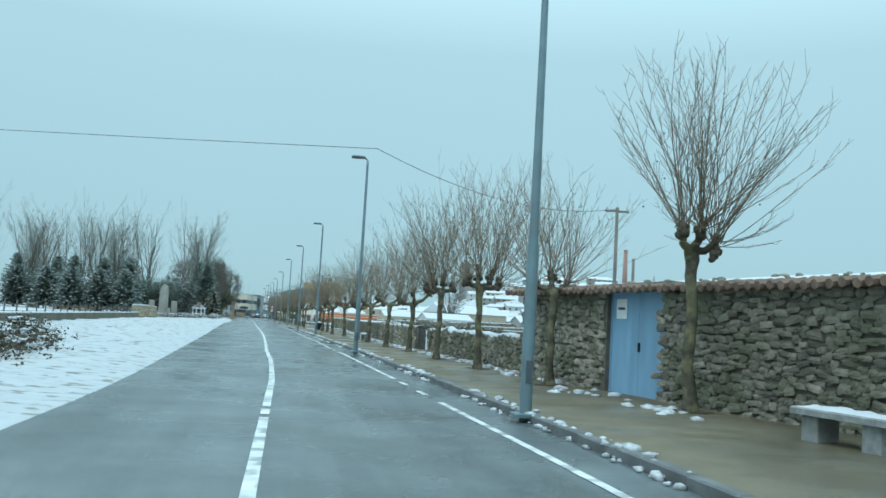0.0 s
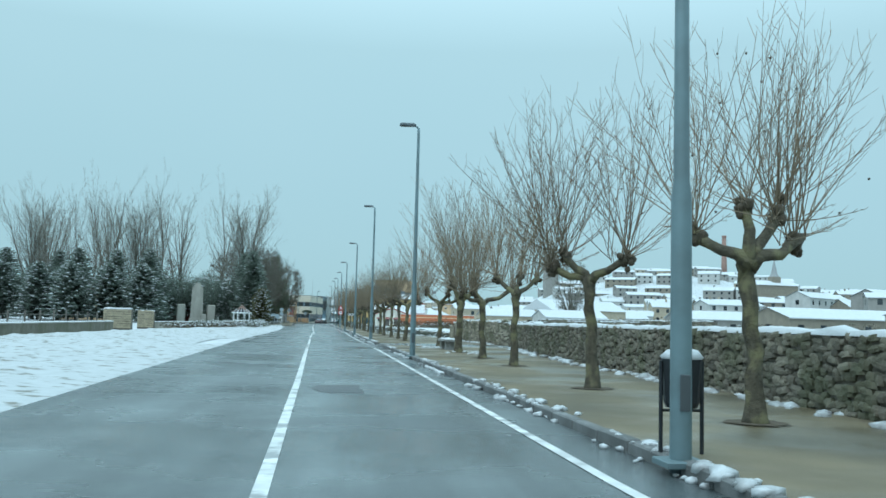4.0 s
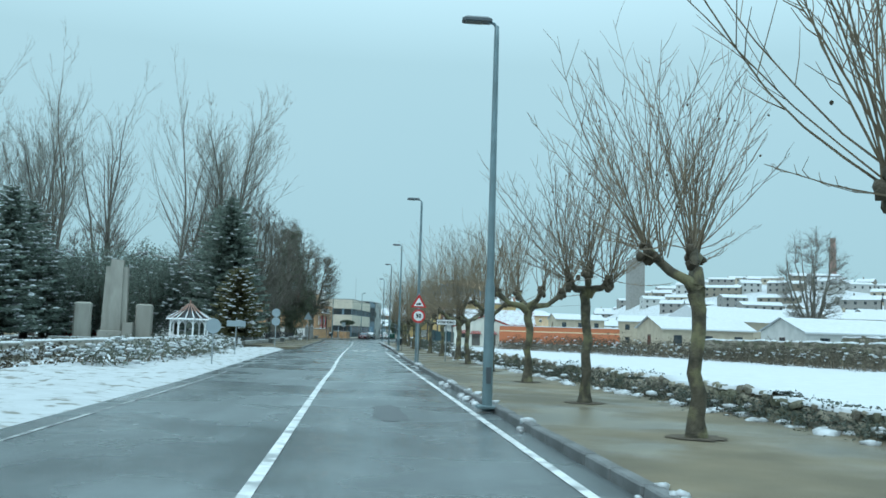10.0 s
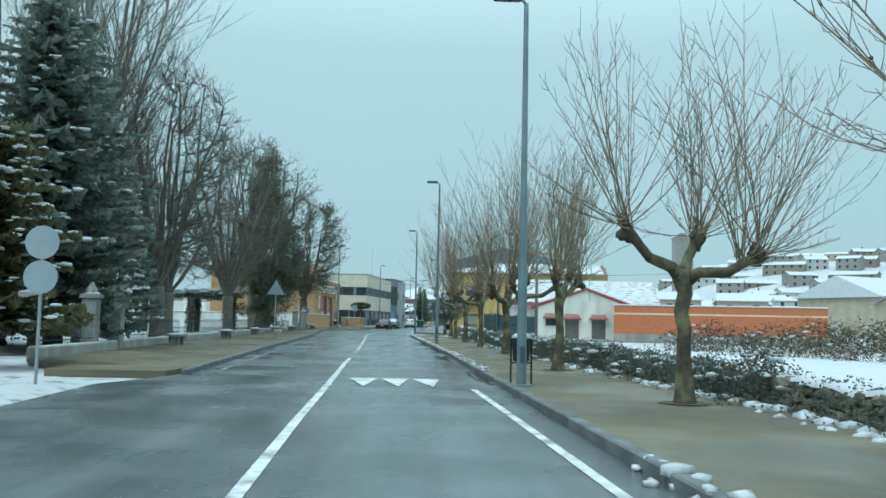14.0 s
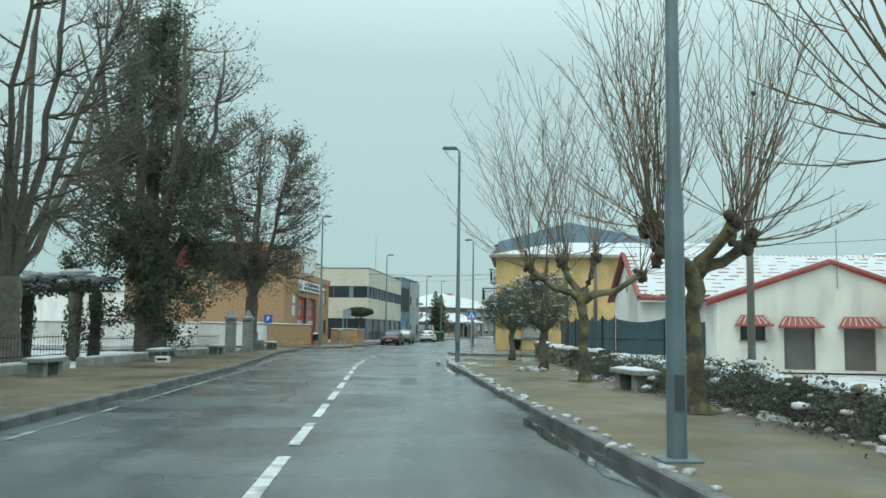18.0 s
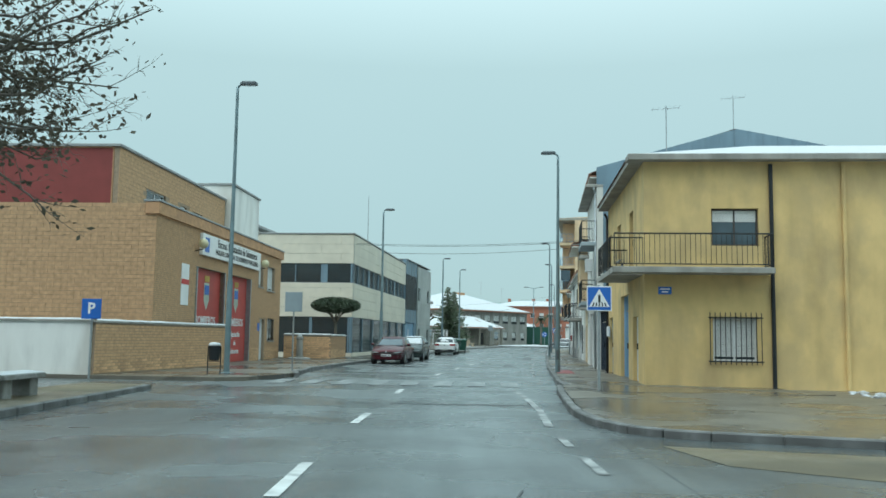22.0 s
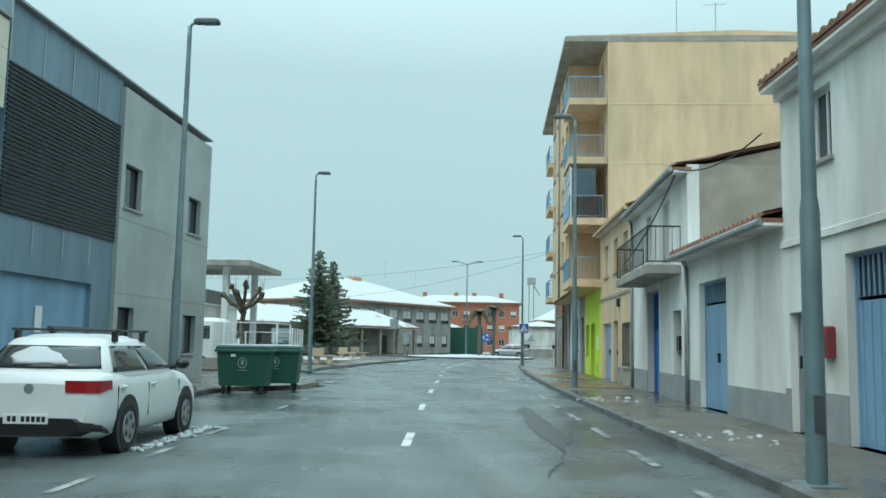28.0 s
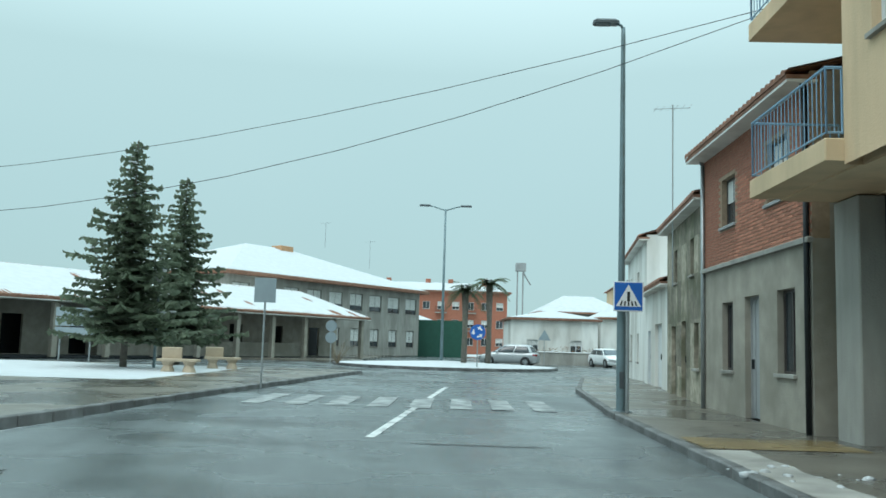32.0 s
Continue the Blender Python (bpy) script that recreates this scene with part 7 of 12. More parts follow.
def banded(parent, w, n_low, n_up, loc):
    bands = [(0.0, w - 0.0, 0.35, 2.62), (0.0, w, 4.8, 6.05)]
    for z0, z1 in ((0.0, 0.35), (2.62, 4.8), (6.05, H)):
        z, i = z0, 0
        while z < z1 - 0.05:
            h = min(0.62, z1 - z)
            x = 0.0
            k = 0
            while x < w - 0.01:
                e = min(x + (2.6 if (i % 2 == 0 or k) else 1.3), w)
                pl = part("panel", Geo().box(x + 0.006, e - 0.006, 0.0, 0.12, z + 0.006, z + h - 0.006), PANEL, parent)
                pl.matrix_local = loc
                x, k = e, k + 1
            z += h
            i += 1
    bk = part("backing", Geo().box(0, w, 0.06, 0.3, 0, 0.35).box(0, w, 0.06, 0.3, 2.6, 4.82).box(0, w, 0.06, 0.3, 6.03, H), GREYB, parent)
    bk.matrix_local = loc
    for (a, b, z0, z1), n, top in ((bands[0], n_low, False), (bands[1], n_up, True)):
        gl = part("ribbon_window", Geo().box(a + 0.02, b - 0.02, 0.16, 0.2, z0, z1), GLASSB, parent)
        gl.matrix_local = loc
        for i in range(n + 1):
            x = a + (b - a) * i / n
            ww = (0.22 if i % 3 == 0 else 0.035) if top else (0.3 if i in (0, n) else 0.09)
            part("mullion", Geo().box(max(a, x - ww), min(b, x + ww), 0.06, 0.17, z0, z1), SLATEB, gl)
        g = Geo()
        zz = z0 + 0.06
        rr = random.Random(n)
        for i in range(n):
            if not top or rr.random() < 0.85:
                zz = z0 + 0.05
                while zz < z1 - 0.04:
                    g.box(a + (b - a) * i / n + 0.06, a + (b - a) * (i + 1) / n - 0.06, 0.1, 0.15, zz, zz + 0.035)
                    zz += 0.095
        part("louvres", g, LOUVRE, gl, "dark horizontal louvres", kind="stuff")


banded(root, w, 6, 12, Matrix())
banded(root, 19, 7, 10, Matrix.Translation((-0.004, 19, 0)) @ Matrix.Rotation(radians(-90), 4, "Z"))
part("parapet_cap", Geo().slab(-0.06, w, -0.06, 19, H, H + 0.08, 0.02), GREYB, root)
part("roof_house", Geo().slab(3, 12, 9, 16, H, H + 1.2, 0.05), PANEL, root)
part("roof_plate", Geo().slab(2.4, 12.6, 8.3, 16.6, H + 1.2, H + 1.4, 0.05), GREYB, root)
part("far_wall", Geo().box(w - 0.25, w - 0.01, 0.31, 19, 0, H), PANEL, root)
part("core", Geo().box(1.6, w - 0.5, 1.6, 18.5, 0, H - 0.1), GREYB, root)
mast = thing("flag_mast", at(331, -12.0, 8.5), "thin white mast on the office roof", "mast")
part("pole", Geo().tube([(0, 0, -0.1), (0, 0, 5.0)], [0.05, 0.025], 6), GALV, mast)
# its grey wing
m, w = front(335.25, 348.0, -9.3, -8.9)
root = thing("grey_wing", m, "grey clad wing with a dark slatted screen and blue door", "building")
X = lambda s: (s - 335.25) * w / 12.75
part("screen_wall", wall_geo(X(340.7), 8.4, [(0.3, X(339.6), 0.12, 2.75)], 0.3), SLATEB, root)
g = Geo()
z = 3.95
while z < 7.1:
    g.box(0.02, X(340.7) - 0.02, -0.05, 0.0, z, z + 0.05)
    z += 0.1
part("slatted_screen", g, DARKM, root, "dark horizontal slats", kind="stuff")
for i in range(5):
    x = 0.02 + i * (X(340.7) - 0.02) / 4
    part("panel_joint", Geo().box(x - 0.02, x + 0.02, -0.02, 0.0, 7.15, 8.4).box(x - 0.02, x + 0.02, -0.02, 0, 3.2, 3.9), GREYP, root)
door(root, 0.3, X(339.6), 0.12, 2.75, DOORB, leaves=2, ribs=0)
part("door_sign", Geo().slab(X(337.2), X(337.5), 0.11, 0.125, 1.5, 2.1, 0.003), SIGNW, root)
ho = [(X(340.95) - X(340.7), X(342.1) - X(340.7), 4.95, 6.15), (X(345.9) - X(340.7), X(347.1) - X(340.7), 4.9, 6.1), (X(340.95) - X(340.7), X(342.0) - X(340.7), 0.98, 2.25), (X(345.9) - X(340.7), X(347.1) - X(340.7), 0.95, 2.2)]
gw = part("grey_front", wall_geo(w - X(340.7) - 0.01, 8.2, ho, 0.3), GREYP, root)
gw.location = (X(340.7) + 0.01, -0.12, 0)
for q in ho:
    ww = window(root, *q, frame=DARKM, y=0.15, mullions=0, sill=True, sill_mat=GREYB)
    ww.location = gw.location
for z in (2.6, 4.6):
    part("panel_joint", Geo().box(X(340.7) + 0.02, w, -0.126, -0.118, z, z + 0.03), CONC, root)
part("far_wall", Geo().box(w - 0.3, w - 0.02, 0.19, 16, 0, 8.2), GREYP, root)
part("roof", Geo().slab(0, w + 0.02, -0.14, 16, 8.41, 8.47, 0.01), GREYB, root)
part("core", Geo().box(0.1, w - 0.4, 1.5, 15.5, 0, 8.2), GREYB, root)
part("back_wall", Geo().box(0, w - 0.01, 15.7, 15.99, 0, 8.2), GREYP, root)


# ---- cars ----
def loft(g, stations, n=44):
    """A body of smooth cross-sections: y, half width, underside, top, crown."""
    cols = list(zip(*stations))
    ys = sorted(set(list(np.linspace(cols[0][0], cols[0][-1], n)) + list(cols[0])))
    o, k = len(g.v), 0
    for y in ys:
        w, zb, zt, cr = [float(np.interp(y, cols[0], cols[i])) for i in (1, 2, 3, 4)]
        h = zt - zb
        half = [(0.0, zb), (0.78 * w, zb), (0.95 * w, zb + 0.06), (0.99 * w, zb + 0.3 * h), (w, zb + 0.55 * h), (0.985 * w, zb + 0.78 * h), (0.945 * w, zt - 0.045), (0.84 * w, zt), (0.45 * w, zt + cr * 0.8), (0.0, zt + cr)]
        ring = half + [(-x, z) for x, z in half[-2:0:-1]]
        k = len(ring)
        g.v += [(x, float(y), z) for x, z in ring]
    for j in range(len(ys) - 1):
        for i in range(k):
            a, b = o + j * k + i, o + j * k + (i + 1) % k
            g.f.append((a, b, b + k, a + k))
    e = len(g.v)
    g.v += [g.v[o + i] for i in range(k)] + [g.v[o + (len(ys) - 1) * k + i] for i in range(k)]
    g.f.append(tuple(e + i for i in range(k)))
    g.f.append(tuple(e + k + i for i in range(k - 1, -1, -1)))
    return g


def car(m, body_mat, label, L=4.4, W=1.7, Hh=1.42, hatch=False, snow=0.0, racks=False):
    """A parked car; its nose points to +y."""
    root = thing("car", m, label, "car", "parked cars")
    hl, hw = L / 2, W / 2
    zs = 0.98 if hatch else 0.93
    tail = [(-hl, hw * 0.78, 0.36, 0.84, 0.02), (-hl + 0.03, hw * 0.87, 0.29, 0.91, 0.02), (-hl + 0.08, hw * 0.925, 0.26, 0.95, 0.03), (-hl + 0.18, hw * 0.965, 0.23, zs, 0.03)] if hatch else [(-hl, hw * 0.72, 0.42, 0.80, 0.02), (-hl + 0.04, hw * 0.86, 0.30, 0.88, 0.03), (-hl + 0.16, hw * 0.95, 0.24, 0.93, 0.03)]
    nose = [(hl - 1.35, hw, 0.19, zs, 0.04), (hl - 1.1, hw * 0.997, 0.19, zs - 0.035, 0.06), (hl - 0.8, hw * 0.99, 0.19, zs - 0.07, 0.075), (hl - 0.5, hw * 0.975, 0.19, 0.8, 0.08), (hl - 0.28, hw * 0.94, 0.2, 0.755, 0.065), (hl - 0.14, hw * 0.885, 0.21, 0.715, 0.05), (hl - 0.06, hw * 0.82, 0.22, 0.685, 0.04), (hl - 0.02, hw * 0.74, 0.24, 0.66, 0.03), (hl, hw * 0.64, 0.27, 0.635, 0.02)]
    st = tail + [(-hl + 0.45, hw * 0.99, 0.2, zs + 0.02, 0.03), (0.0, hw, 0.19, zs + 0.015, 0.03)] + nose
    body = part("body", loft(Geo(), st, 60), body_mat, root, smooth=True)
    # cabin: rounded rings from the belt to the roof
    yf_b, yf_r = hl - 1.0, hl - 1.85
    yr_b, yr_r = (-hl + 0.1, -hl + 0.5) if hatch else (-hl + 0.38, -hl + 1.15)
    wb, wr = hw * 0.955, hw * 0.74

    def ring(v):
        """Height, half width, front and rear of the glasshouse, v from 0 at the belt to 1 under the roof."""
        k = 0.045 * math.sin(math.pi * v)
        return zs - 0.03 + (Hh - 0.06 - zs) * v, wb + (wr - wb) * max(v, 0.0) ** 1.3, yf_b + (yf_r - yf_b) * v + k, yr_b + (yr_r - yr_b) * v - k

    def face(v, side, a):
        """A point of the glasshouse; a runs from -1 to 1 along its front, rear or flank."""
        z, w, yf, yr = ring(v)
        yc, h = (yf + yr) / 2, (yf - yr) / 2
        q = (1 - abs(a) ** 5) ** 0.2
        if side == "front":
            return Vector((a * w, yc + h * q, z))
        if side == "rear":
            return Vector((-a * w, yc - h * q, z))
        return Vector(((1 if side == "right" else -1) * w * q, yc + h * a * (-1 if side == "right" else 1), z))

    g = Geo()
    crown = [(Hh - 0.055, wr - 0.03, yf_r - 0.04, yr_r + 0.04), (Hh - 0.03, wr - 0.09, yf_r - 0.12, yr_r + 0.11), (Hh - 0.012, wr - 0.2, yf_r - 0.28, yr_r + 0.25), (Hh, wr - 0.4, yf_r - 0.6, yr_r + 0.55)]
    rows_ = [ring(v) for v in (-0.08, 0.0, 0.2, 0.4, 0.6, 0.8, 1.0)] + crown

    def hoop(z, w, yf, yr):
        out_ = []
        for i in range(40):
            t = 2 * math.pi * (i + 0.5) / 40
            c_, s_ = math.cos(t), math.sin(t)
            out_.append((w * math.copysign(abs(c_) ** 0.4, c_), (yf + yr) / 2 + (yf - yr) / 2 * math.copysign(abs(s_) ** 0.4, s_), z))
        return out_

    for row in rows_:
        g.v += hoop(*row)
    for r_ in range(len(rows_) - 1):
        g.f += [(r_ * 40 + i, r_ * 40 + (i + 1) % 40, r_ * 40 + 40 + (i + 1) % 40, r_ * 40 + 40 + i) for i in range(40)]
    g.f.append(tuple(range(len(g.v) - 40, len(g.v))))
    part("cabin", g, body_mat, root, smooth=True)

    def pane(name, side, span, v0, v1, mt, off=0.008, label="", n=12):
        """Curved glass lying on the glasshouse."""
        gg = Geo()
        for j in range(6):
            v = v0 + (v1 - v0) * j / 5
            a0, a1 = span(j / 5) if callable(span) else span
            for i in range(n + 1):
                a = a0 + (a1 - a0) * i / n
                q = face(v, side, a)
                nn = (face(v, side, a + 0.01) - face(v, side, a - 0.01)).cross(face(v + 0.01, side, a) - face(v - 0.01, side, a)).normalized()
                if nn.dot(q - Vector((0, 0, 0.6))) < 0:
                    nn = -nn
                gg.v.append(tuple(q + nn * off))
        edge = [i for i in range(n)] + [n + k * (n + 1) for k in range(5)] + [5 * (n + 1) + n - i for i in range(n)] + [(5 - k) * (n + 1) for k in range(5)]
        gg.f = [(j * (n + 1) + i, j * (n + 1) + i + 1, (j + 1) * (n + 1) + i + 1, (j + 1) * (n + 1) + i) for j in range(5) for i in range(n)]
        e0 = len(gg.v)
        mid = Vector((0, 0, 0.9))
        gg.v += [tuple(Vector(gg.v[k]).lerp(mid, 0.02)) for k in edge]
        m_ = len(edge)
        gg.f += [(e0 + k, e0 + (k + 1) % m_, edge[(k + 1) % m_], edge[k]) for k in range(m_)]
        return part(name, gg, mt, root, label, smooth=True)

    pane("windscreen", "front", (-0.87, 0.87), 0.04, 0.96, SNOW if snow > 1 else GLASSB, 0.02 if snow > 1 else 0.008, label="windscreen under snow" if snow > 1 else "")
    pane("rear_window", "rear", (-0.87, 0.87), 0.2 if hatch else 0.08, 0.9, GLASS)
    if 0 < snow <= 1:
        pane("window_snow", "rear", lambda u: (-0.45 + 0.5 * u * u + 0.04 * math.sin(17 * u), 0.5 - 0.3 * abs(u - 0.4) + 0.04 * math.sin(23 * u)), 0.3, 0.84, SNOW, 0.02, "snow on the rear window")
        pane("rear_wiper", "rear", lambda u: (-0.3 + 0.1 * u, 0.2 - 0.25 * u), 0.21, 0.34, SIGNK, 0.026)
    y_at = lambda b: (yf_b + yr_b) / 2 + (yf_b - yr_b) / 2 * b
    for x in (-1, 1):
        side = "right" if x > 0 else "left"
        sg = -1 if x > 0 else 1
        for b0, b1 in ((0.03, 0.8), (-0.74, -0.02)):
            pane("side_window", side, tuple(sorted((b0 * sg, b1 * sg))), 0.1, 0.92, GLASS)
        for u in (0.86, 0.0, -0.72):
            y = y_at(u)
            part("door_seam", Geo().box(x * hw * 0.99 - 0.006, x * hw * 0.99 + 0.006, y - 0.003, y + 0.003, 0.4, zs - 0.16), SIGNK, root)
        for u in (0.06, -0.66):
            y = y_at(u)
            part("handle", Geo().slab(min(x * hw * 0.97, x * (hw + 0.015)), max(x * hw * 0.97, x * (hw + 0.015)), y, y + 0.17, 0.79, 0.82, 0.006), body_mat, root)
        if not hatch:
            part("side_moulding", Geo().slab(min(x * hw * 0.97, x * (hw + 0.012)), max(x * hw * 0.97, x * (hw + 0.012)), -hl + 1.15, hl - 1.25, 0.52, 0.56, 0.008), body_mat, root)
        mirror = part("mirror", Geo().blob((x * (hw + 0.1), yf_b - 0.45, zs + 0.07), 0.105, 1, 0.72, 12, 7, 0.03), SIGNK if body_mat is PAINT_W else body_mat, root, smooth=True)
        part("mirror_arm", Geo().tube([(x * (hw - 0.1), yf_b - 0.42, zs + 0.0), (x * (hw + 0.06), yf_b - 0.44, zs + 0.05)], 0.03, 6), SIGNK, mirror)
    # lights
        hg = Geo()
        for sx, yy in ((0.44, hl + 0.012), (0.63, hl + 0.01), (0.79, hl - 0.015), (0.885, hl - 0.085), (0.955, hl - 0.23)):
            hg.v += [(x * hw * sx, yy, 0.565 + 0.06 * max(0.0, sx - 0.6)), (x * hw * (sx - 0.015), yy - 0.012, 0.615 + 0.11 * (sx - 0.44))]
        hg.f = [(2 * i, 2 * i + 2, 2 * i + 3, 2 * i + 1) if x > 0 else (2 * i + 1, 2 * i + 3, 2 * i + 2, 2 * i) for i in range(4)]
        part("headlight", hg, LAMPG, root, "clear headlight lens")
        part("fog_lamp", Geo().tube([(x * hw * 0.68, hl - 0.08, 0.38), (x * hw * 0.68, hl - 0.02, 0.38)], 0.065, 12), LAMPG, root)
        tg = Geo()
        z0_, z1_ = (0.76, 0.9) if hatch else (0.66, 0.8)
        for sx, yy in ((0.5, -hl - 0.012), (0.78, -hl - 0.01), (0.895, -hl + 0.03), (0.95, -hl + 0.085), (0.985, -hl + 0.2), (1.0, -hl + 0.3)):
            tg.v += [(x * hw * sx, yy, z0_ + (0.03 if sx > 0.96 else 0)), (x * hw * (sx - 0.012), yy + 0.004, z1_)]
        tg.f = [(2 * i + 1, 2 * i + 3, 2 * i + 2, 2 * i) if x > 0 else (2 * i, 2 * i + 2, 2 * i + 3, 2 * i + 1) for i in range(5)]
        part("tail_light", tg, LAMPR, root, "red tail light")
        for y in (hl - 0.88, -hl + 0.86):
            arch = part("wheel_arch", Geo().tube([(x * (hw - 0.22), y, 0.33), (x * (hw + 0.004), y, 0.33)], 0.375, 24), SIGNK, root)
            whl = part("wheel", Geo().tube([(x * (hw - 0.2), y, 0.305), (x * (hw - 0.02), y, 0.305), (x * (hw + 0.012), y, 0.305)], [0.305, 0.305, 0.275], 22), mat_tyre, root)
            part("rim", Geo().tube([(x * (hw - 0.02), y, 0.305), (x * (hw + 0.018), y, 0.305)], [0.205, 0.195], 20), GALV, whl)
            for i in range(5):
                t = 2 * math.pi * i / 5
                part("spoke_gap", Geo().tube([(x * (hw + 0.012), y + 0.125 * math.cos(t), 0.305 + 0.125 * math.sin(t)), (x * (hw + 0.021), y + 0.125 * math.cos(t), 0.305 + 0.125 * math.sin(t))], 0.042, 8), SIGNK, whl)
    part("grille", Geo().slab(-hw * 0.34, hw * 0.34, hl - 0.06, hl + 0.004, 0.55, 0.63, 0.02), SIGNK, root)
    part("front_badge", Geo().tube([(0, hl - 0.01, 0.62), (0, hl + 0.012, 0.62)], 0.05, 8), GALV, root)
    part("front_bumper_strip", loft(Geo(), [(hl - 0.5, hw * 1.0, 0.46, 0.53, 0), (hl - 0.1, hw * 0.885, 0.46, 0.53, 0), (hl - 0.02, hw * 0.79, 0.46, 0.53, 0), (hl + 0.015, hw * 0.64, 0.46, 0.52, 0)], 8), SIGNK, root)
    part("air_intake", Geo().slab(-hw * 0.5, hw * 0.5, hl - 0.1, hl - 0.012, 0.27, 0.36, 0.02), SIGNK, root)
    part("rear_bumper", loft(Geo(), [(-hl - 0.03, hw * 0.72, 0.27, 0.47, 0), (-hl + 0.03, hw * 0.875, 0.26, 0.46, 0), (-hl + 0.16, hw * 0.955, 0.25, 0.42, 0), (-hl + 0.3, hw * 0.985, 0.24, 0.34, 0)], 8), SIGNK if body_mat is PAINT_W else body_mat, root)
    part("tail_badge", Geo().tube([(0, -hl - 0.004, 0.8), (0, -hl + 0.02, 0.8)], 0.06, 10), GALV, root)
    for yy, sg_ in ((hl + 0.018, 1), (-hl - 0.036, -1)):
        pl = part("number_plate", Geo().slab(-0.26, 0.26, min(yy, yy - sg_ * 0.02), max(yy, yy - sg_ * 0.02), 0.4, 0.51, 0.003), SIGNW, root)
        bars = Geo()
        for x in (-0.19, -0.13, -0.03, 0.03, 0.09, 0.15, 0.21):
            bars.box(x - 0.02, x + 0.02, min(yy, yy + sg_ * 0.004), max(yy, yy + sg_ * 0.004), 0.425, 0.487)
        part("plate_bars", bars, SIGNK, pl)
    for x in (-0.35, 0.25):
        part("wiper", Geo().tube([(x, yf_b + 0.03, zs + 0.03), (x + 0.45, yf_b + 0.0, zs + 0.045)], 0.01, 4), SIGNK, root)
    if snow:
        cap = Geo()
        for dz, row in ((-0.012, crown[1]), (0.022, crown[2]), (0.03, crown[3])):
            cap.v += hoop(row[0] + dz, row[1], row[2], row[3])
        cap.f = [(r_ * 40 + i, r_ * 40 + (i + 1) % 40, r_ * 40 + 40 + (i + 1) % 40, r_ * 40 + 40 + i) for r_ in (0, 1) for i in range(40)] + [tuple(range(80, 120))]
        part("roof_snow", cap, SNOW, root, "thin snow on the roof", smooth=True)
    if racks:
        for y in (yf_r - 0.35, yr_r + 0.4):
            part("roof_bar", Geo().tube([(-wr - 0.06, y, Hh + 0.075), (wr + 0.06, y, Hh + 0.075)], 0.016, 6), SIGNK, root)
            for x in (-wr + 0.02, wr - 0.02):
                part("bar_foot", Geo().slab(x - 0.03, x + 0.03, y - 0.05, y + 0.05, Hh - 0.07, Hh + 0.075, 0.01), SIGNK, root)
        part("ski_rack", Geo().tube([(-wr * 0.3, yr_r + 0.3, Hh + 0.1), (-wr * 0.2, yf_r - 0.2, Hh + 0.1)], 0.02, 5), SIGNK, root)
    return root


LAMPG = glassy("lamp_glass", (0.2, 0.225, 0.23), 0.1)
LAMPR = glassy("red_lamp_glass", (0.32, 0.012, 0.015), 0.15)
mat_tyre = mat("tyre_rubber", (0.02, 0.02, 0.021), 0.85, 0.2, 8, 0.2)
PAINT_R = mat("dark_red_car_paint", (0.075, 0.011, 0.018), 0.26, 0.1, 2, 0.0, metal=0.2)
PAINT_D = mat("dark_green_car_paint", (0.02, 0.034, 0.034), 0.22, 0.1, 2, 0.0, metal=0.2)
PAINT_W = mat("white_car_paint", (0.72, 0.74, 0.74), 0.28, 0.05, 2, 0.0)
PAINT_S = mat("silver_car_paint", (0.42, 0.44, 0.45), 0.3, 0.08, 2, 0.0, metal=0.5)
car(at(304.25, -5.05, 0.0, 180), PAINT_R, "dark red parked saloon car with wet paint", 4.4, 1.74, 1.42)
car(at(311.2, -5.0, 0.0, 180), PAINT_D, "dark green parked hatchback with snow on its windscreen", 4.0, 1.68, 1.44, True, 2)
car(at(330.0, -4.88, 0.0, 0), PAINT_W, "white parked hatchback with roof bars and snowy rear window", 4.06, 1.72, 1.42, True, 0.5, racks=True)
car(at(424.5, 3.9, 0.0, 75), PAINT_S, "silver estate car parked beyond the roundabout", 4.5, 1.78, 1.6, True)
car(at(428, 12.0, 0.0, 195), PAINT_W, "white car parked beyond the roundabout", 4.4, 1.75, 1.5, True)
car(at(353.2, -12.6, 0.0, 95), mat("red_car_paint", (0.3, 0.02, 0.025), 0.3), "small red hatchback parked in the side street", 3.8, 1.65, 1.45, True)
car(at(354.6, -15.2, 0.0, 95), PAINT_W, "white hatchback parked farther up the side street", 4.0, 1.7, 1.5, True)
van = thing("white_van", at(361.5, -14.3, 0.02, 85), "white van parked behind the canopy", "van")
part("body", Geo().slab(-0.95, 0.95, -2.4, 1.6, 0.35, 2.5, 0.22), PAINT_W, van)
part("bonnet", Geo().slab(-0.93, 0.93, 1.6, 2.5, 0.35, 1.15, 0.18), PAINT_W, van)
part("windscreen", Geo().add([(-0.85, 1.62, 2.3), (0.85, 1.62, 2.3), (0.88, 2.1, 1.16), (-0.88, 2.1, 1.16)], [(3, 2, 1, 0)]).box(-0.96, 0.96, -2.0, 1.4, 1.45, 2.1), GLASS, van)
for x in (-0.9, 0.9):
    for y in (-1.6, 1.6):
        part("wheel", Geo().tube([(x - 0.1, y, 0.33), (x + 0.1, y, 0.33)], 0.33, 14), mat_tyre, van)

clods("tyre_slush", [(332.0 - 3.2 * u + rr_.gauss(0, 0.06), -3.9 + rr_.gauss(0, 0.07), 0.015, rr_.uniform(0.02, 0.055)) for rr_ in (random.Random(5),) for u in [k_ / 200 for k_ in range(200)]] + [(305.2 + rr_.gauss(0, 0.15), -4.75 + rr_.gauss(0, 0.5), 0.015, rr_.uniform(0.02, 0.06)) for rr_ in (random.Random(6),) for u in range(40)], "slush left beside the parked cars")

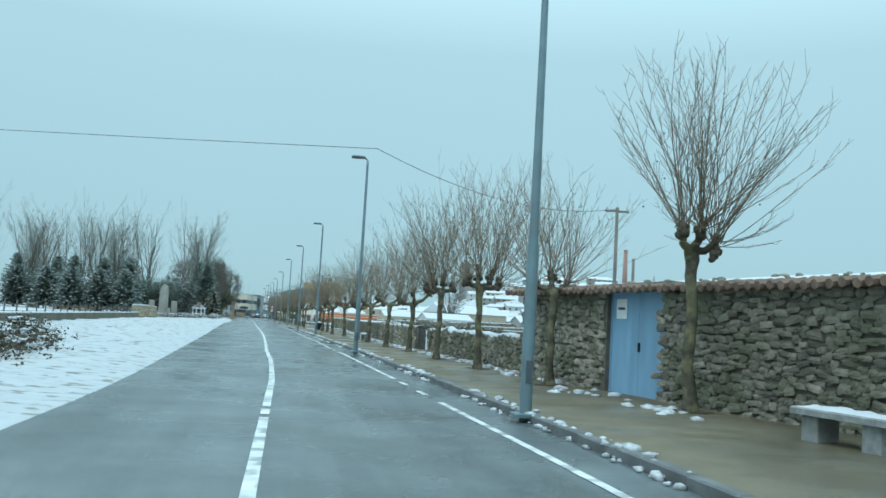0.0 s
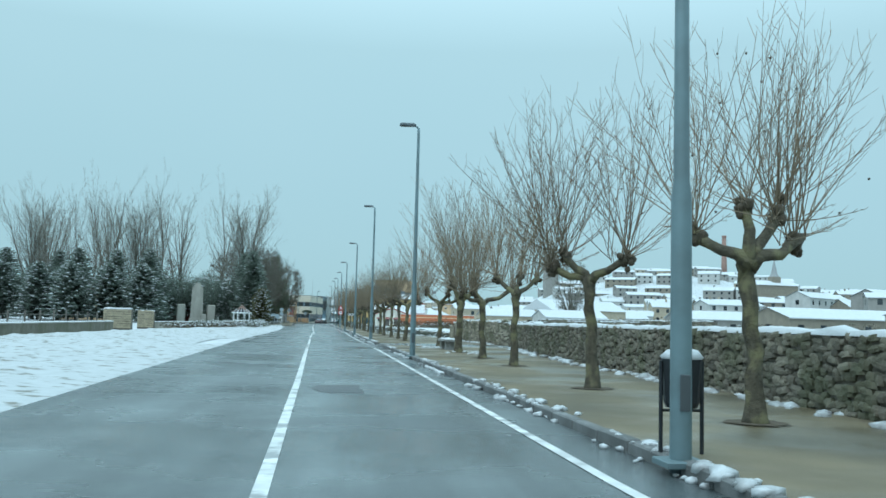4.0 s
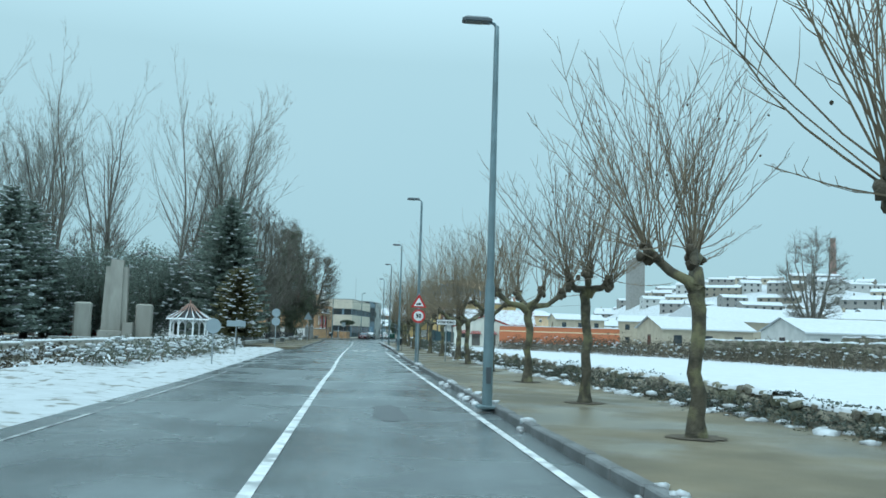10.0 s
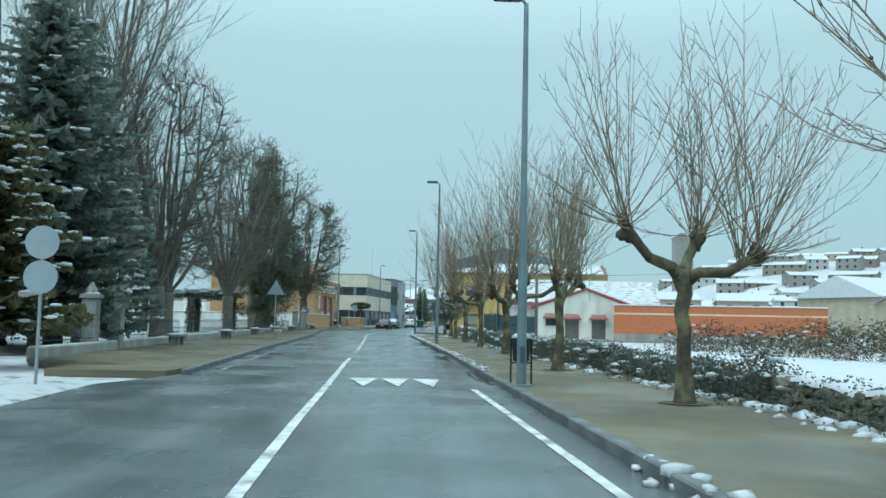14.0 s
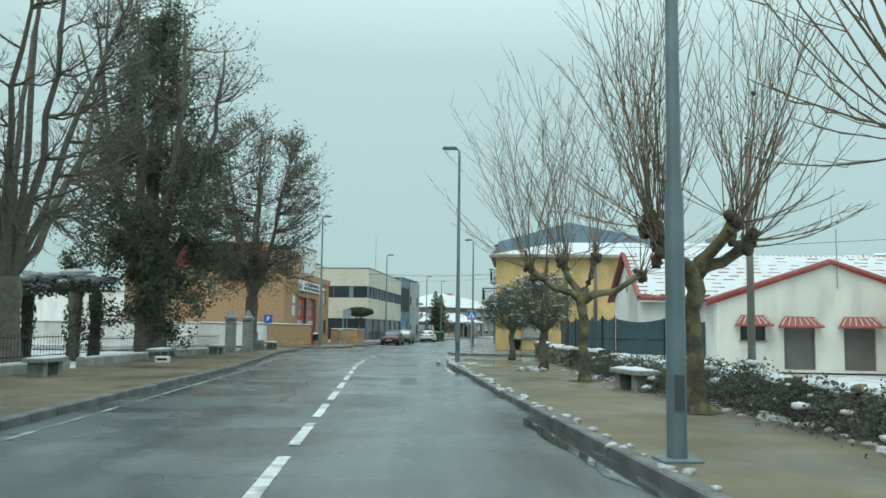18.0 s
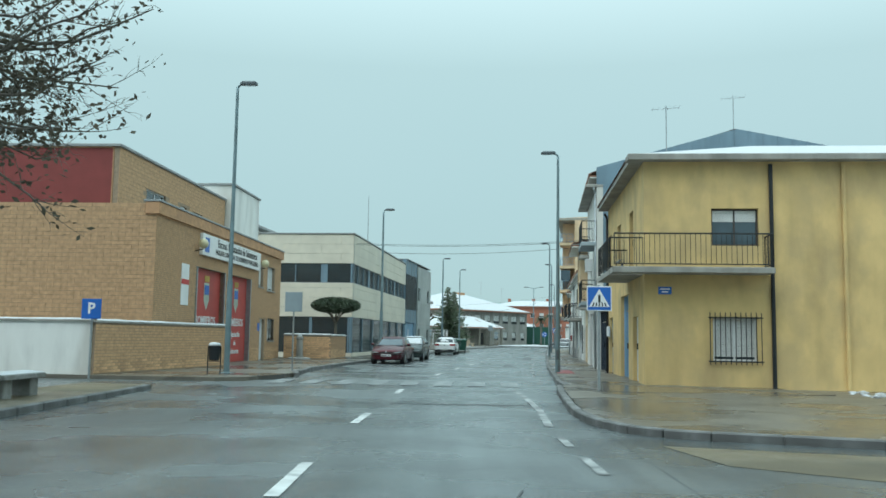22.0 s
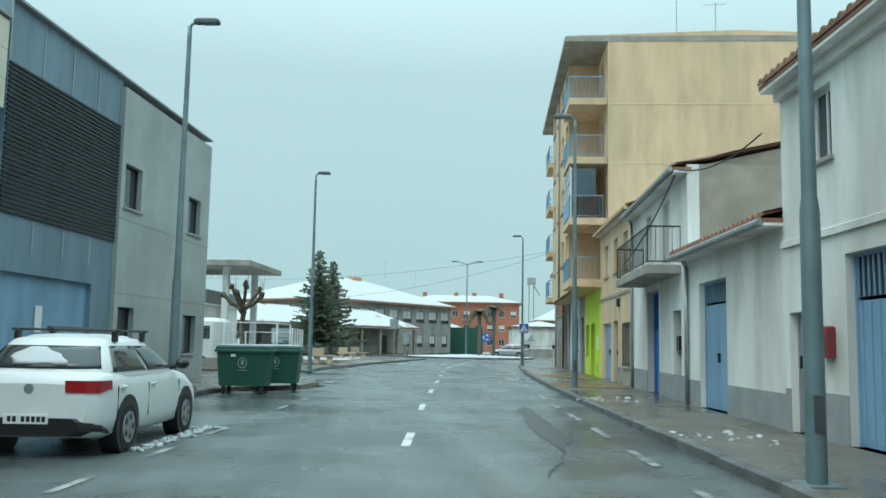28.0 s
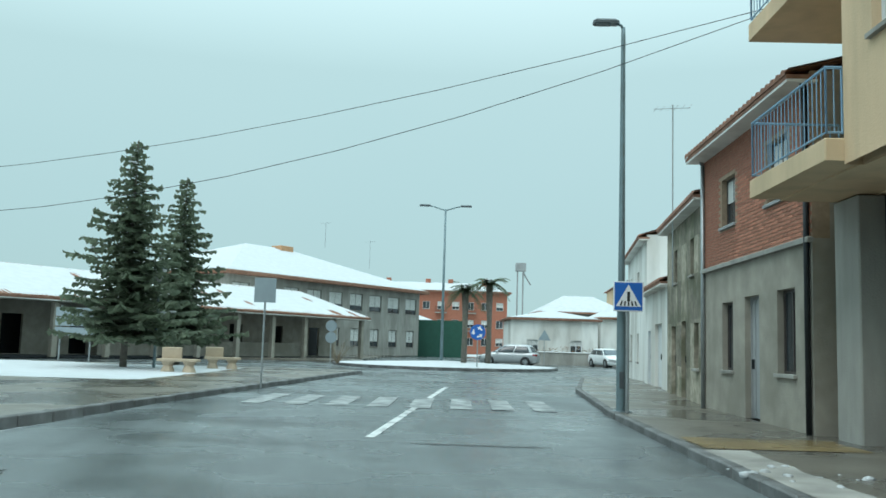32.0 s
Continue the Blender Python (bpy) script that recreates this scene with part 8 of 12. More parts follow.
# ---- waste containers and bins ----
BINM = mat("dark_green_plastic", (0.018, 0.09, 0.062), 0.5, 0.12, 2, 0.1)


def container():
    r = thing("waste_container", Matrix(), "dark green wheeled waste container with a snowy lid", "container", "waste containers")
    g = Geo()
    g.v = [(-0.6, -0.45, 0.22), (0.6, -0.45, 0.22), (0.6, 0.45, 0.22), (-0.6, 0.45, 0.22), (-0.68, -0.53, 1.15), (0.68, -0.53, 1.15), (0.68, 0.53, 1.15), (-0.68, 0.53, 1.15)]
    g.f = [(3, 2, 1, 0), (4, 5, 6, 7), (0, 1, 5, 4), (1, 2, 6, 5), (2, 3, 7, 6), (3, 0, 4, 7)]
    part("body", g, BINM, r)
    part("rim", Geo().slab(-0.73, 0.73, -0.58, 0.58, 1.1, 1.18, 0.02), BINM, r)
    part("lid", Geo().slab(-0.7, 0.7, -0.56, 0.56, 1.18, 1.28, 0.045), BINM, r)
    part("lid_snow", Geo().slab(-0.62, 0.62, -0.48, 0.45, 1.275, 1.31, 0.03), SNOW, r, "thin snow on the lid")
    for x in (-0.35, 0.0, 0.35):
        part("rib", Geo().add([(x - 0.02, -0.465, 0.3), (x + 0.02, -0.465, 0.3), (x + 0.02, -0.535, 1.08), (x - 0.02, -0.535, 1.08)], [(0, 1, 2, 3)]), BINM, r)
    part("emblem", Geo().tube([(0.11 * math.cos(k_ * math.pi / 8), -0.525, 0.82 + 0.13 * math.sin(k_ * math.pi / 8)) for k_ in range(17)], 0.014, 5).box(-0.035, 0.035, -0.53, -0.5, 0.77, 0.89).box(-0.12, 0.12, -0.52, -0.49, 0.62, 0.64), SIGNG, r, "pale worn ring emblem")
    part("sticker", Geo().box(-0.3, -0.18, -0.548, -0.535, 0.98, 1.05), SIGNW, r)
    for x in (-0.5, 0.5):
        for y in (-0.36, 0.36):
            wl_ = part("castor", Geo().tube([(x - 0.03, y, 0.1), (x + 0.03, y, 0.1)], 0.1, 10), mat_tyre, r)
            part("fork", Geo().box(x - 0.05, x + 0.05, y - 0.03, y + 0.03, 0.12, 0.24), DARKM, wl_)
    return r


c0 = container()
c0.matrix_world = at(341.3, -5.55, 0.0, 3)
copy_thing(c0, at(343.1, -5.1, 0.0, 5))


def litter_bin(m, label="dark litter bin on a post with snow on its lid"):
    r = thing("litter_bin", m, label, "litter bin", "litter bins")
    part("bucket", Geo().tube([(0, 0, 0.45), (0, 0, 0.5), (0, 0, 0.92)], [0.15, 0.17, 0.2], 12), DARKM, r)
    part("lid_snow", Geo().blob((0, 0, 0.94), 0.21, 3, 0.45, 10, 4, 0.08), SNOW, r, smooth=True)
    for x in (-0.21, 0.21):
        part("post", Geo().tube([(x, 0, -0.05), (x, 0, 0.9)], 0.02, 6), DARKM, r)
    part("crossbar", Geo().tube([(-0.21, 0, 0.42), (0.21, 0, 0.42)], 0.015, 5), DARKM, r)
    return r


litter_bin(at(285.3, -7.9, 0.11))
litter_bin(at(64.2, 3.52, 0.11))
litter_bin(at(357.8, -7.9, 0.11))
litter_bin(at(200.3, 2.72, 0.11))
litter_bin(at(260.6, 5.5, 0.11), "white litter bin on a thin post")

# ---- road signs ----


def post(r, h, radius=0.03, material=GALV):
    part("post", Geo().tube([(0, 0, -0.1), (0, 0, h)], radius, 8), material, r)


def disc(g, c, radius, y, n=24):
    g.tube([(c[0], y, c[1]), (c[0], y + 0.004, c[1])], radius, n)
    return g


def tri(g, cx, cz, size, y, up=True, t=0.004):
    h = size * 0.866
    p3 = [(cx - size / 2, cz - h / 3), (cx + size / 2, cz - h / 3), (cx, cz + h * 2 / 3)] if up else [(cx + size / 2, cz + h / 3), (cx - size / 2, cz + h / 3), (cx, cz - h * 2 / 3)]
    g.add([(x, y, z) for x, z in p3] + [(x, y + t, z) for x, z in p3], [(0, 1, 2), (5, 4, 3), (0, 3, 4, 1), (1, 4, 5, 2), (2, 5, 3, 0)])
    return g


r = thing("road_sign", at(175.3, 2.6, 0.11), "red warning triangle over a speed-limit disc", "road sign")
post(r, 3.15)
t1 = part("warning_plate", tri(Geo(), 0, 2.72, 0.72, -0.04), SIGNR, r, "red and white warning triangle")
part("warning_field", tri(Geo(), 0, 2.71, 0.46, -0.047), SIGNW, t1)
part("hump_symbol", Geo().add([(-0.12, -0.052, 2.63), (0.12, -0.052, 2.63), (0.1, -0.052, 2.7), (0.03, -0.052, 2.73), (-0.04, -0.052, 2.7), (-0.1, -0.052, 2.7)], [(0, 1, 2, 3, 4, 5)]), SIGNK, t1)
t2 = part("limit_plate", disc(Geo(), (0, 2.12), 0.31, -0.04), SIGNR, r, "round speed-limit plate")
part("limit_field", disc(Geo(), (0, 2.12), 0.225, -0.047), SIGNW, t2)
letters("digits", "30", 0.26, SIGNK, t2, 0, -0.053, 2.12, 0.01)
r = thing("town_sign", at(178.6, 4.22, 0.11), "white town name sign with a dark edge on a post", "road sign")
post(r, 1.95, 0.03)
t3 = part("town_plate", Geo().slab(-0.49, 0.49, -0.05, -0.035, 1.78, 2.06, 0.004), SIGNK, r, "white town name plate with a dark edge")
part("town_field", Geo().box(-0.472, 0.472, -0.056, -0.05, 1.798, 2.042), SIGNW, t3)
letters("letters", "VITIGUDINO", 0.15, SIGNK, t3, 0, -0.06, 1.92, 0.005)


def crossing_sign(m, h, mounted=True):
    r = thing("crossing_sign", m, "blue square pedestrian crossing sign on a grey post", "road sign", "crossing signs")
    if mounted:
        post(r, h + 0.35, 0.04)
    pl = part("plate", Geo().slab(-0.32, 0.32, -0.075, -0.05, h - 0.32, h + 0.32, 0.004), SIGNW, r)
    part("field", Geo().box(-0.295, 0.295, -0.081, -0.075, h - 0.295, h + 0.295), SIGNB, pl)
    tr = part("triangle", tri(Geo(), 0, h - 0.06, 0.54, -0.087), SIGNW, pl)
    g = Geo()
    for i in range(5):
        x = -0.17 + 0.085 * i
        g.add([(x - 0.02, -0.092, h - 0.2), (x + 0.02, -0.092, h - 0.2), (x * 0.8 + 0.014, -0.092, h - 0.1), (x * 0.8 - 0.014, -0.092, h - 0.1)], [(0, 1, 2, 3)])
    g.box(-0.03, 0.03, -0.094, -0.089, h - 0.1, h + 0.1)
    part("symbol", g, SIGNK, tr, "plain black stripes and bar")
    return r


crossing_sign(at(280.2, 3.75, 0.12), 2.35)
crossing_sign(at(376.0, 3.65, 0.12), 2.45, True)


def back_sign(m, kind, h, label):
    """A sign seen from behind."""
    r = thing("road_sign", m, label, "road sign")
    post(r, h + 0.3, 0.03)
    g = Geo()
    if kind == "discs":
        disc(g, (0, h), 0.3, -0.05)
        disc(g, (0, h - 0.62), 0.3, -0.05)
    elif kind == "disc":
        disc(g, (0, h), 0.28, -0.05)
    elif kind == "triangle":
        tri(g, 0, h, 0.95, -0.05)
    elif kind == "wide":
        g.slab(-0.48, 0.48, -0.06, -0.045, h - 0.15, h + 0.15, 0.004)
    else:
        g.slab(-0.32, 0.32, -0.06, -0.045, h - 0.36, h + 0.36, 0.004)
    pl = part("plate", g, SIGNG, r, "plain grey back of a sign")
    part("clamp", Geo().box(-0.12, 0.12, -0.044, 0.03, h - 0.1, h - 0.06).box(-0.12, 0.12, -0.044, 0.03, h + 0.1, h + 0.14), GALV, pl)
    return r


back_sign(at(198.6, -6.2, 0.05), "discs", 2.55, "two round road signs on a post, seen from behind")
back_sign(at(231.5, -5.9, 0.11), "triangle", 2.75, "triangular road sign seen from behind")
back_sign(at(168.6, -5.5, 0.05), "disc", 1.42, "low round road sign seen from behind")
back_sign(at(181.1, -6.4, 0.05), "wide", 1.6, "low pale rectangular roadside sign seen from behind")
back_sign(at(288.8, -6.3, 0.12), "square", 2.5, "square road sign seen from behind")
back_sign(at(382.9, -5.7, 0.12), "square", 2.75, "square road sign seen from behind")
r = thing("parking_sign", at(282.9, -10.9, 0.1), "blue square parking sign on a post", "road sign")
post(r, 2.3)
pl = part("plate", Geo().slab(-0.3, 0.3, -0.06, -0.045, 1.7, 2.3, 0.004), SIGNB, r)
letters("letter", "P", 0.45, SIGNW, pl, 0, -0.066, 2.0, 0.012)

# ---- clipped tree, stone post ----


def leaves(g, c, rad, n, size, rr, flat=1.0, shell_=0.55):
    """Many small leaf quads spread through an ellipsoid."""
    for _ in range(n):
        while True:
            q = Vector((rr.uniform(-1, 1), rr.uniform(-1, 1), rr.uniform(-1, 1)))
            if shell_ < q.length < 1:
                break
        p0 = Vector((c[0] + q.x * rad[0], c[1] + q.y * rad[1], c[2] + q.z * rad[2]))
        a = Vector((rr.gauss(0, 1), rr.gauss(0, 1), rr.gauss(0, 0.6))).normalized() * size * rr.uniform(0.6, 1.4)
        b = a.cross(Vector((rr.gauss(0, 1), rr.gauss(0, 1), rr.gauss(0, 1)))).normalized() * size * rr.uniform(0.35, 0.8)
        o = len(g.v)
        g.v += [tuple(p0 - a), tuple(p0 + b), tuple(p0 + a), tuple(p0 - b)]
        g.f.append((o, o + 1, o + 2, o + 3))
    return g


rr = random.Random(8)
r = thing("clipped_tree", at(308.6, -9.3, 0.12), "small tree clipped to a flat umbrella crown", "tree")
part("trunk", Geo().tube([(0, 0, -0.1), (0.03, 0, 1.2), (0.0, 0.05, 2.1)], [0.14, 0.1, 0.09], 8), BARK2, r, smooth=True)
for i in range(5):
    a = 2 * math.pi * i / 5
    part("limb", Geo().tube([(0, 0.05, 2.0), (0.3 * math.cos(a), 0.3 * math.sin(a), 2.5), (0.75 * math.cos(a), 0.75 * math.sin(a), 2.85)], [0.06, 0.045, 0.025], 6), BARK2, r)
part("crown", leaves(Geo(), (0, 0, 3.1), (1.5, 1.5, 0.5), 6500, 0.06, rr, shell_=0.5), mat("clipped_leaves", (0.045, 0.07, 0.035), 0.6, 0.5, 3), r, kind="stuff")
r = thing("stone_post", at(304.2, -10.2, 0.12), "short carved stone post with a snowy foot slab", "post")
part("shaft", Geo().tube([(0, 0, 0), (0, 0, 0.15), (0, 0, 0.16), (0, 0, 1.05), (0, 0, 1.1), (0, 0, 1.2), (0, 0, 1.28)], [0.24, 0.24, 0.18, 0.17, 0.22, 0.2, 0.05], 12), CONC, r)
part("foot_slab", Geo().slab(-0.55, 0.55, -0.4, 0.4, -0.02, 0.06, 0.02), GRANITE, r)
part("foot_snow", Geo().slab(-0.5, 0.5, -0.36, 0.3, 0.06, 0.09, 0.02), SNOW, r)
part("snow_cap", Geo().blob((0, 0, 1.27), 0.12, 2, 0.5, 8, 4), SNOW, r, smooth=True)
# ---- early stretch, right: rubble outbuilding with a blue door ----
def wall_pt(s):
    return P(s, lerp(s, WALLR) + 0.35, 0.05)


rubble_wall("outbuilding_wall", P(16.95, 7.72, 0.05), P(4.5, 10.3, 0.05), 2.42, 0.5, "tall brown rubble stone wall of an outbuilding", FIELDSTONES, near=60, cap=0.0, seed=3, ragged=0.04)
rubble_wall("outbuilding_wall", P(23.8, 6.75, 0.05), P(19.4, 7.4, 0.05), 2.4, 0.5, "tall brown rubble stone wall of an outbuilding", FIELDSTONES, near=60, cap=0.0, seed=4, ragged=0.04)
rubble_wall("outbuilding_wall", P(24.1, 13.5, 0.05), P(23.85, 6.92, 0.05), 2.4, 0.5, "rubble stone end wall of an outbuilding", FIELDSTONES, cap=0.0, seed=6, ragged=0.05)
m, w = front(19.4, 16.95, 7.4, 7.72)
r = thing("door_1", m, "pale blue steel double door with a white notice", "door", kind="structure")
part("lintel", Geo().box(-0.1, w + 0.1, 0.05, 0.4, 2.42, 2.6), WOODP, r)
dl = door(r, 0, w, 0.08, 2.42, DOORB, y=0.12, leaves=2)
part("notice", Geo().slab(0.25, 0.72, 0.1, 0.118, 1.8, 2.25, 0.003), SIGNW, dl, "white paper notice")
part("notice_line", Geo().box(0.33, 0.64, 0.096, 0.1, 2.0, 2.06), SIGNK, dl)
r = thing("outbuilding_roof", at(15.5, 8.0, 2.46, 10.8), "low tiled roof under snow with stones along the eaves", "roof", kind="structure")
g = Geo()
nx, ny = 44, 8
for j in range(ny + 1):
    for i in range(nx + 1):
        y = -11.2 + 19.9 * i / nx
        x = -0.22 + 5.2 * j / ny + (0.06 * noise.noise(Vector((y * 1.5, 0, 0))) if j == 0 else 0)
        g.v.append((x, y, 0.02 + x * 0.13 + 0.05 * noise.noise(Vector((x * 1.2, y * 1.2, 3)))))
g.f = [(j * (nx + 1) + i, (j + 1) * (nx + 1) + i, (j + 1) * (nx + 1) + i + 1, j * (nx + 1) + i + 1) for j in range(ny) for i in range(nx)]
part("snow_cover", g, SNOW, r, "snow on the roof", smooth=True, kind="stuff")
tl = Geo()
rr = random.Random(2)
for i in range(75):
    y = -11.1 + 0.265 * i
    tl.tube([(-0.3 + rr.uniform(-0.04, 0.03), y, -0.04 + rr.uniform(-0.02, 0.02)), (0.25, y, 0.06)], [0.085, 0.08], 7)
part("eaves_tiles", tl, mat("old_eaves_tile", (0.2, 0.135, 0.1), 0.85, 0.4, 4, 0.5, 25), r, kind="stuff")
st_ = Geo()
for i in range(70):
    y, x = rr.uniform(-11, 8.4), rr.uniform(0.0, 4.5)
    st_.blob((x, y, 0.05 + x * 0.13), rr.uniform(0.05, 0.12), i, 0.6, 6, 3, 0.3)
part("roof_stones", st_, STONE, r, "stones and bare tiles showing through", kind="stuff")
part("roof_deck", Geo().add([(-0.15, -11, -0.06), (5.2, -11, 0.62), (5.2, 8.6, 0.62), (-0.15, 8.6, -0.06)], [(0, 1, 2, 3)]), WOODP, r)

# low drystone walls along the path
rubble_wall("drystone_wall", P(39.8, 6.95, 0.05), P(24.2, 7.4, 0.05), 1.15, 0.5, "low drystone wall with snow along its top", FIELDSTONES, near=50, seed=8)
rubble_wall("drystone_wall", P(57.0, 7.1, 0.05), P(43.7, 7.05, 0.05), 1.2, 0.5, "low drystone wall with snow along its top", FIELDSTONES, near=50, seed=9)
rubble_wall("drystone_wall", P(99.0, 9.4, 0.05), P(57.0, 7.1, 0.05), 1.28, 0.5, "long drystone wall with a level snowy top", FIELDSTONES, near=70, seed=10, ragged=0.03)
rubble_wall("drystone_wall", P(114.5, 9.05, 0.05), P(103.8, 9.95, 0.05), 1.4, 0.5, "tall drystone wall with rough coping stones and snow", FIELDSTONES, near=70, seed=11)
rubble_wall("drystone_wall", P(103.75, 9.97, 0.05), P(100.6, 15.6, 0.05), 1.3, 0.5, "drystone wall beside the driveway with a level snowy top", FIELDSTONES, near=25, seed=12, ragged=0.03)
rr = random.Random(77)
cs_ = Geo()
for k in range(44):
    q = P(103.9 + 10.5 * k / 43, 10.2 - 0.9 * k / 43, 1.43 + rr.uniform(-0.03, 0.05))
    cs_.blob(q, rr.uniform(0.12, 0.17), rr.random(), 0.85, 7, 4, 0.3)
structure("wall_coping", cs_, STONE, "rough coping stones set on edge along the wall", "wall", True)
r = thing("gate_pier", at(118.9, 9.6, 0.05), "squat stone gate pier of upright slabs", "gate pier")
for x, w_, h_ in ((-0.3, 0.27, 1.05), (0.0, 0.28, 1.25), (0.31, 0.26, 1.0)):
    part("slab", Geo().slab(x - w_ / 2, x + w_ / 2, -0.2, 0.2, -0.1, h_, 0.05), STONE, r)
part("snow_cap", Geo().blob((0, 0, 1.26), 0.2, 3, 0.35, 8, 4, 0.3), SNOW, r, smooth=True)
segs = [(119.3, 9.95), (126, 8.95), (139, 8.1), (150, 7.2), (160, 6.7), (172, 6.35), (183, 6.15), (200, 6.15), (211, 5.95), (221, 5.85), (231, 6.05), (246, 6.4)]
for i, ((a, da), (b, db)) in enumerate(zip(segs[:-1], segs[1:])):
    rubble_wall("field_wall", P(b - 0.02, db, 0.05), P(a, da, 0.05), 0.45 if a < 150 else 0.55 if a < 211 else 0.65, 0.5, "tumbledown mossy field wall patched with snow", FIELDSTONES, near=4, seed=20 + i, ragged=0.22, cap=0.02)


def fence_gate(m, w, h, label, material=GALV, n=12):
    r = thing("field_gate", m, label, "gate")
    part("gate_frame", Geo().tube([(0, 0, 0.1), (0, 0, h), (w, 0, h), (w, 0, 0.1), (0, 0, 0.1)], 0.025, 6), material, r)
    for i in range(1, n):
        x = w * i / n
        part("bar", Geo().tube([(x, 0, 0.1), (x + 0.03 * math.sin(i * 3), 0, h + 0.1 * math.sin(i * 5))], 0.014, 5), material, r)
    return r


m, w = front(43.6, 39.9, 7.2, 7.2)
fence_gate(m, w, 1.2, "rusty barred field gate with snow behind", DARKM, 13)
m, w = front(118.4, 114.7, 9.6, 9.15)
fence_gate(m, w, 1.1, "pale metal field gate between stone walls", SIGNW, 10)


# brambles and hedges: twiggy masses with snow caught in them
def hedge(name, s0, s1, off, h, wd, label, n_leaf=900, n_twig=300, leaf=MOSS, snow=260, seed=1, base=0.0, twig=TWIG, lsize=0.06):
    rr = random.Random(seed)
    a = P((s0 + s1) / 2, off((s0 + s1) / 2), base)
    r = thing(name, Matrix.Translation(a), label, "hedge", kind="stuff")
    tw, lf, sn = Geo(), Geo(), Geo()

    def spot():
        s = rr.uniform(s0, s1)
        hh = h * (0.6 + 0.55 * abs(noise.noise(Vector((s * 0.45, seed, 1)))) + 0.25 * noise.noise(Vector((s * 1.4, seed, 5))))
        d = rr.gauss(0, wd * 0.33)
        return P(s, off(s) + d, base) - a, hh * max(0.25, 1 - (d / wd) ** 2)

    for _ in range(n_twig):
        q, hh = spot()
        v = Vector((rr.gauss(0, 0.5), rr.gauss(0, 0.5), rr.uniform(0.3, 1.2)))
        shoot(tw, q, v, hh * rr.uniform(0.6, 1.25), 0.012, rr, 3, 0.0, 3, 1)
    for _ in range(n_leaf):
        q, hh = spot()
        leaves(lf, (q.x, q.y, rr.uniform(0, 1) ** 0.7 * hh), (0.12, 0.12, 0.12), 3, lsize, rr, shell_=0.0)
    for _ in range(snow):
        q, hh = spot()
        sn.blob((q.x, q.y, hh * rr.uniform(0.6, 0.98)), rr.uniform(0.05, 0.17), rr.random(), 0.38, 6, 3, 0.35)
    part("brushwood", tw, twig, r, kind="stuff")
    part("foliage", lf, leaf, r, kind="stuff")
    if snow:
        part("caught_snow", sn, SNOW, r, "snow caught in the twigs", smooth=True, kind="stuff")
    return r


HEDGEL = leafy(mat("evergreen_bramble", (0.115, 0.13, 0.105), 0.8, 0.5, 1.5, 0.0))
DEADL = mat("dead_undergrowth", (0.07, 0.062, 0.042), 0.95, 0.5, 3, 0.0)
hedge("evergreen_hedge", 196, 247, lambda s: lerp(s, segs) + 0.0, 0.98, 1.0, "dark evergreen hedge over the field wall, dusted with snow", 26000, 300, HEDGEL, 200, 48, 0.05, TWIG, 0.032)
for i, (a, b) in enumerate(((119.5, 135), (135, 155), (155, 180), (180, 211), (211, 246))):
    hedge("bramble_hedge", a, b, lambda s: lerp(s, segs) + 0.25, 0.66 if a < 155 else 0.75 if a < 211 else 0.8, 0.95, "low dark bramble growing over the field wall, snow caught in it", 13000 if a < 211 else 7000, 260, HEDGEL, 170, 30 + i, 0.05, TWIG, 0.03)
hedge("roadside_brambles", 19, 37, lambda s: lerp(s, [(19, -7.2), (26, -7.4), (37, -9.6)]), 0.95, 1.9, "dark brambles and dead grass over the snowy bank", 1500, 500, DEADL, 200, 41, 0.0)
hedge("cemetery_hedge", 143, 168, lambda s: lerp(s, [(143, -15), (168, -9.5)]), 0.9, 1.4, "dark scrubby hedge with snow caught in it", 1200, 400, DEADL, 260, 42)
hedge("cemetery_hedge", 164, 198, lambda s: lerp(s, [(164, -8.6), (180, -8.0), (198, -9.5)]), 1.15, 1.3, "dark evergreen hedge with snow caught in it", 2000, 300, IVY, 420, 43)
hedge("cemetery_hedge", 150, 196, lambda s: -13.5, 1.0, 1.5, "clipped evergreen hedge below the monument", 1800, 200, IVY, 320, 44)
FE = [(112, 34), (150, 31), (165, 30), (200, 24), (210, 19.5), (218, 15.5), (228, 13)]
for i, (a, b) in enumerate(((112, 140), (140, 168), (168, 196), (196, 226))):
    hedge("field_scrub", a, b, lambda s: lerp(s, FE) + 1.5, 1.7, 2.6, "dark tangled scrub and fallen stones along the far side of the field", 5000, 900, DEADL, 130, 145 + i, 0.0, TWIG, 0.055)
    hedge("field_scrub", a, b, lambda s: lerp(s, FE) + 8, 2.3, 3.6, "grey leafless scrub beyond the field", 4000, 1100, DEADL, 70, 155 + i, 0.0, TWIG, 0.06)
for s0, s1, k, h in ((118, 150, 5.5, 1.5), (155, 176, 6.5, 1.9), (182, 205, 6.0, 1.7), (150, 200, 13.0, 2.2)):
    rubble_wall("field_boundary", P(s1, lerp(s1, FE) + k, 0.0), P(s0, lerp(s0, FE) + k, 0.0), h, 0.5, "brown stone boundary wall beyond the field", SLABSTONES, seed=int(s0), cap=0.05)
hedge("field_scrub", 40, 120, lambda s: 60 + 5 * math.sin(s * 0.05), 2.2, 3.0, "grey leafless scrub between the fields", 5000, 1500, DEADL, 200, 46, 0.0, TWIG, 0.06)

# second and third wall lines out in the fields
for s0, d0, s1, d1, h in ((30, 26, 118, 33, 1.0), (20, 44, 130, 52, 0.9)):
    low_wall("field_boundary", P(s1, d1, 0.0), P(s0, d0, 0.0), h, MORTAR, "grey field wall with a thick snowy top", 0.5)
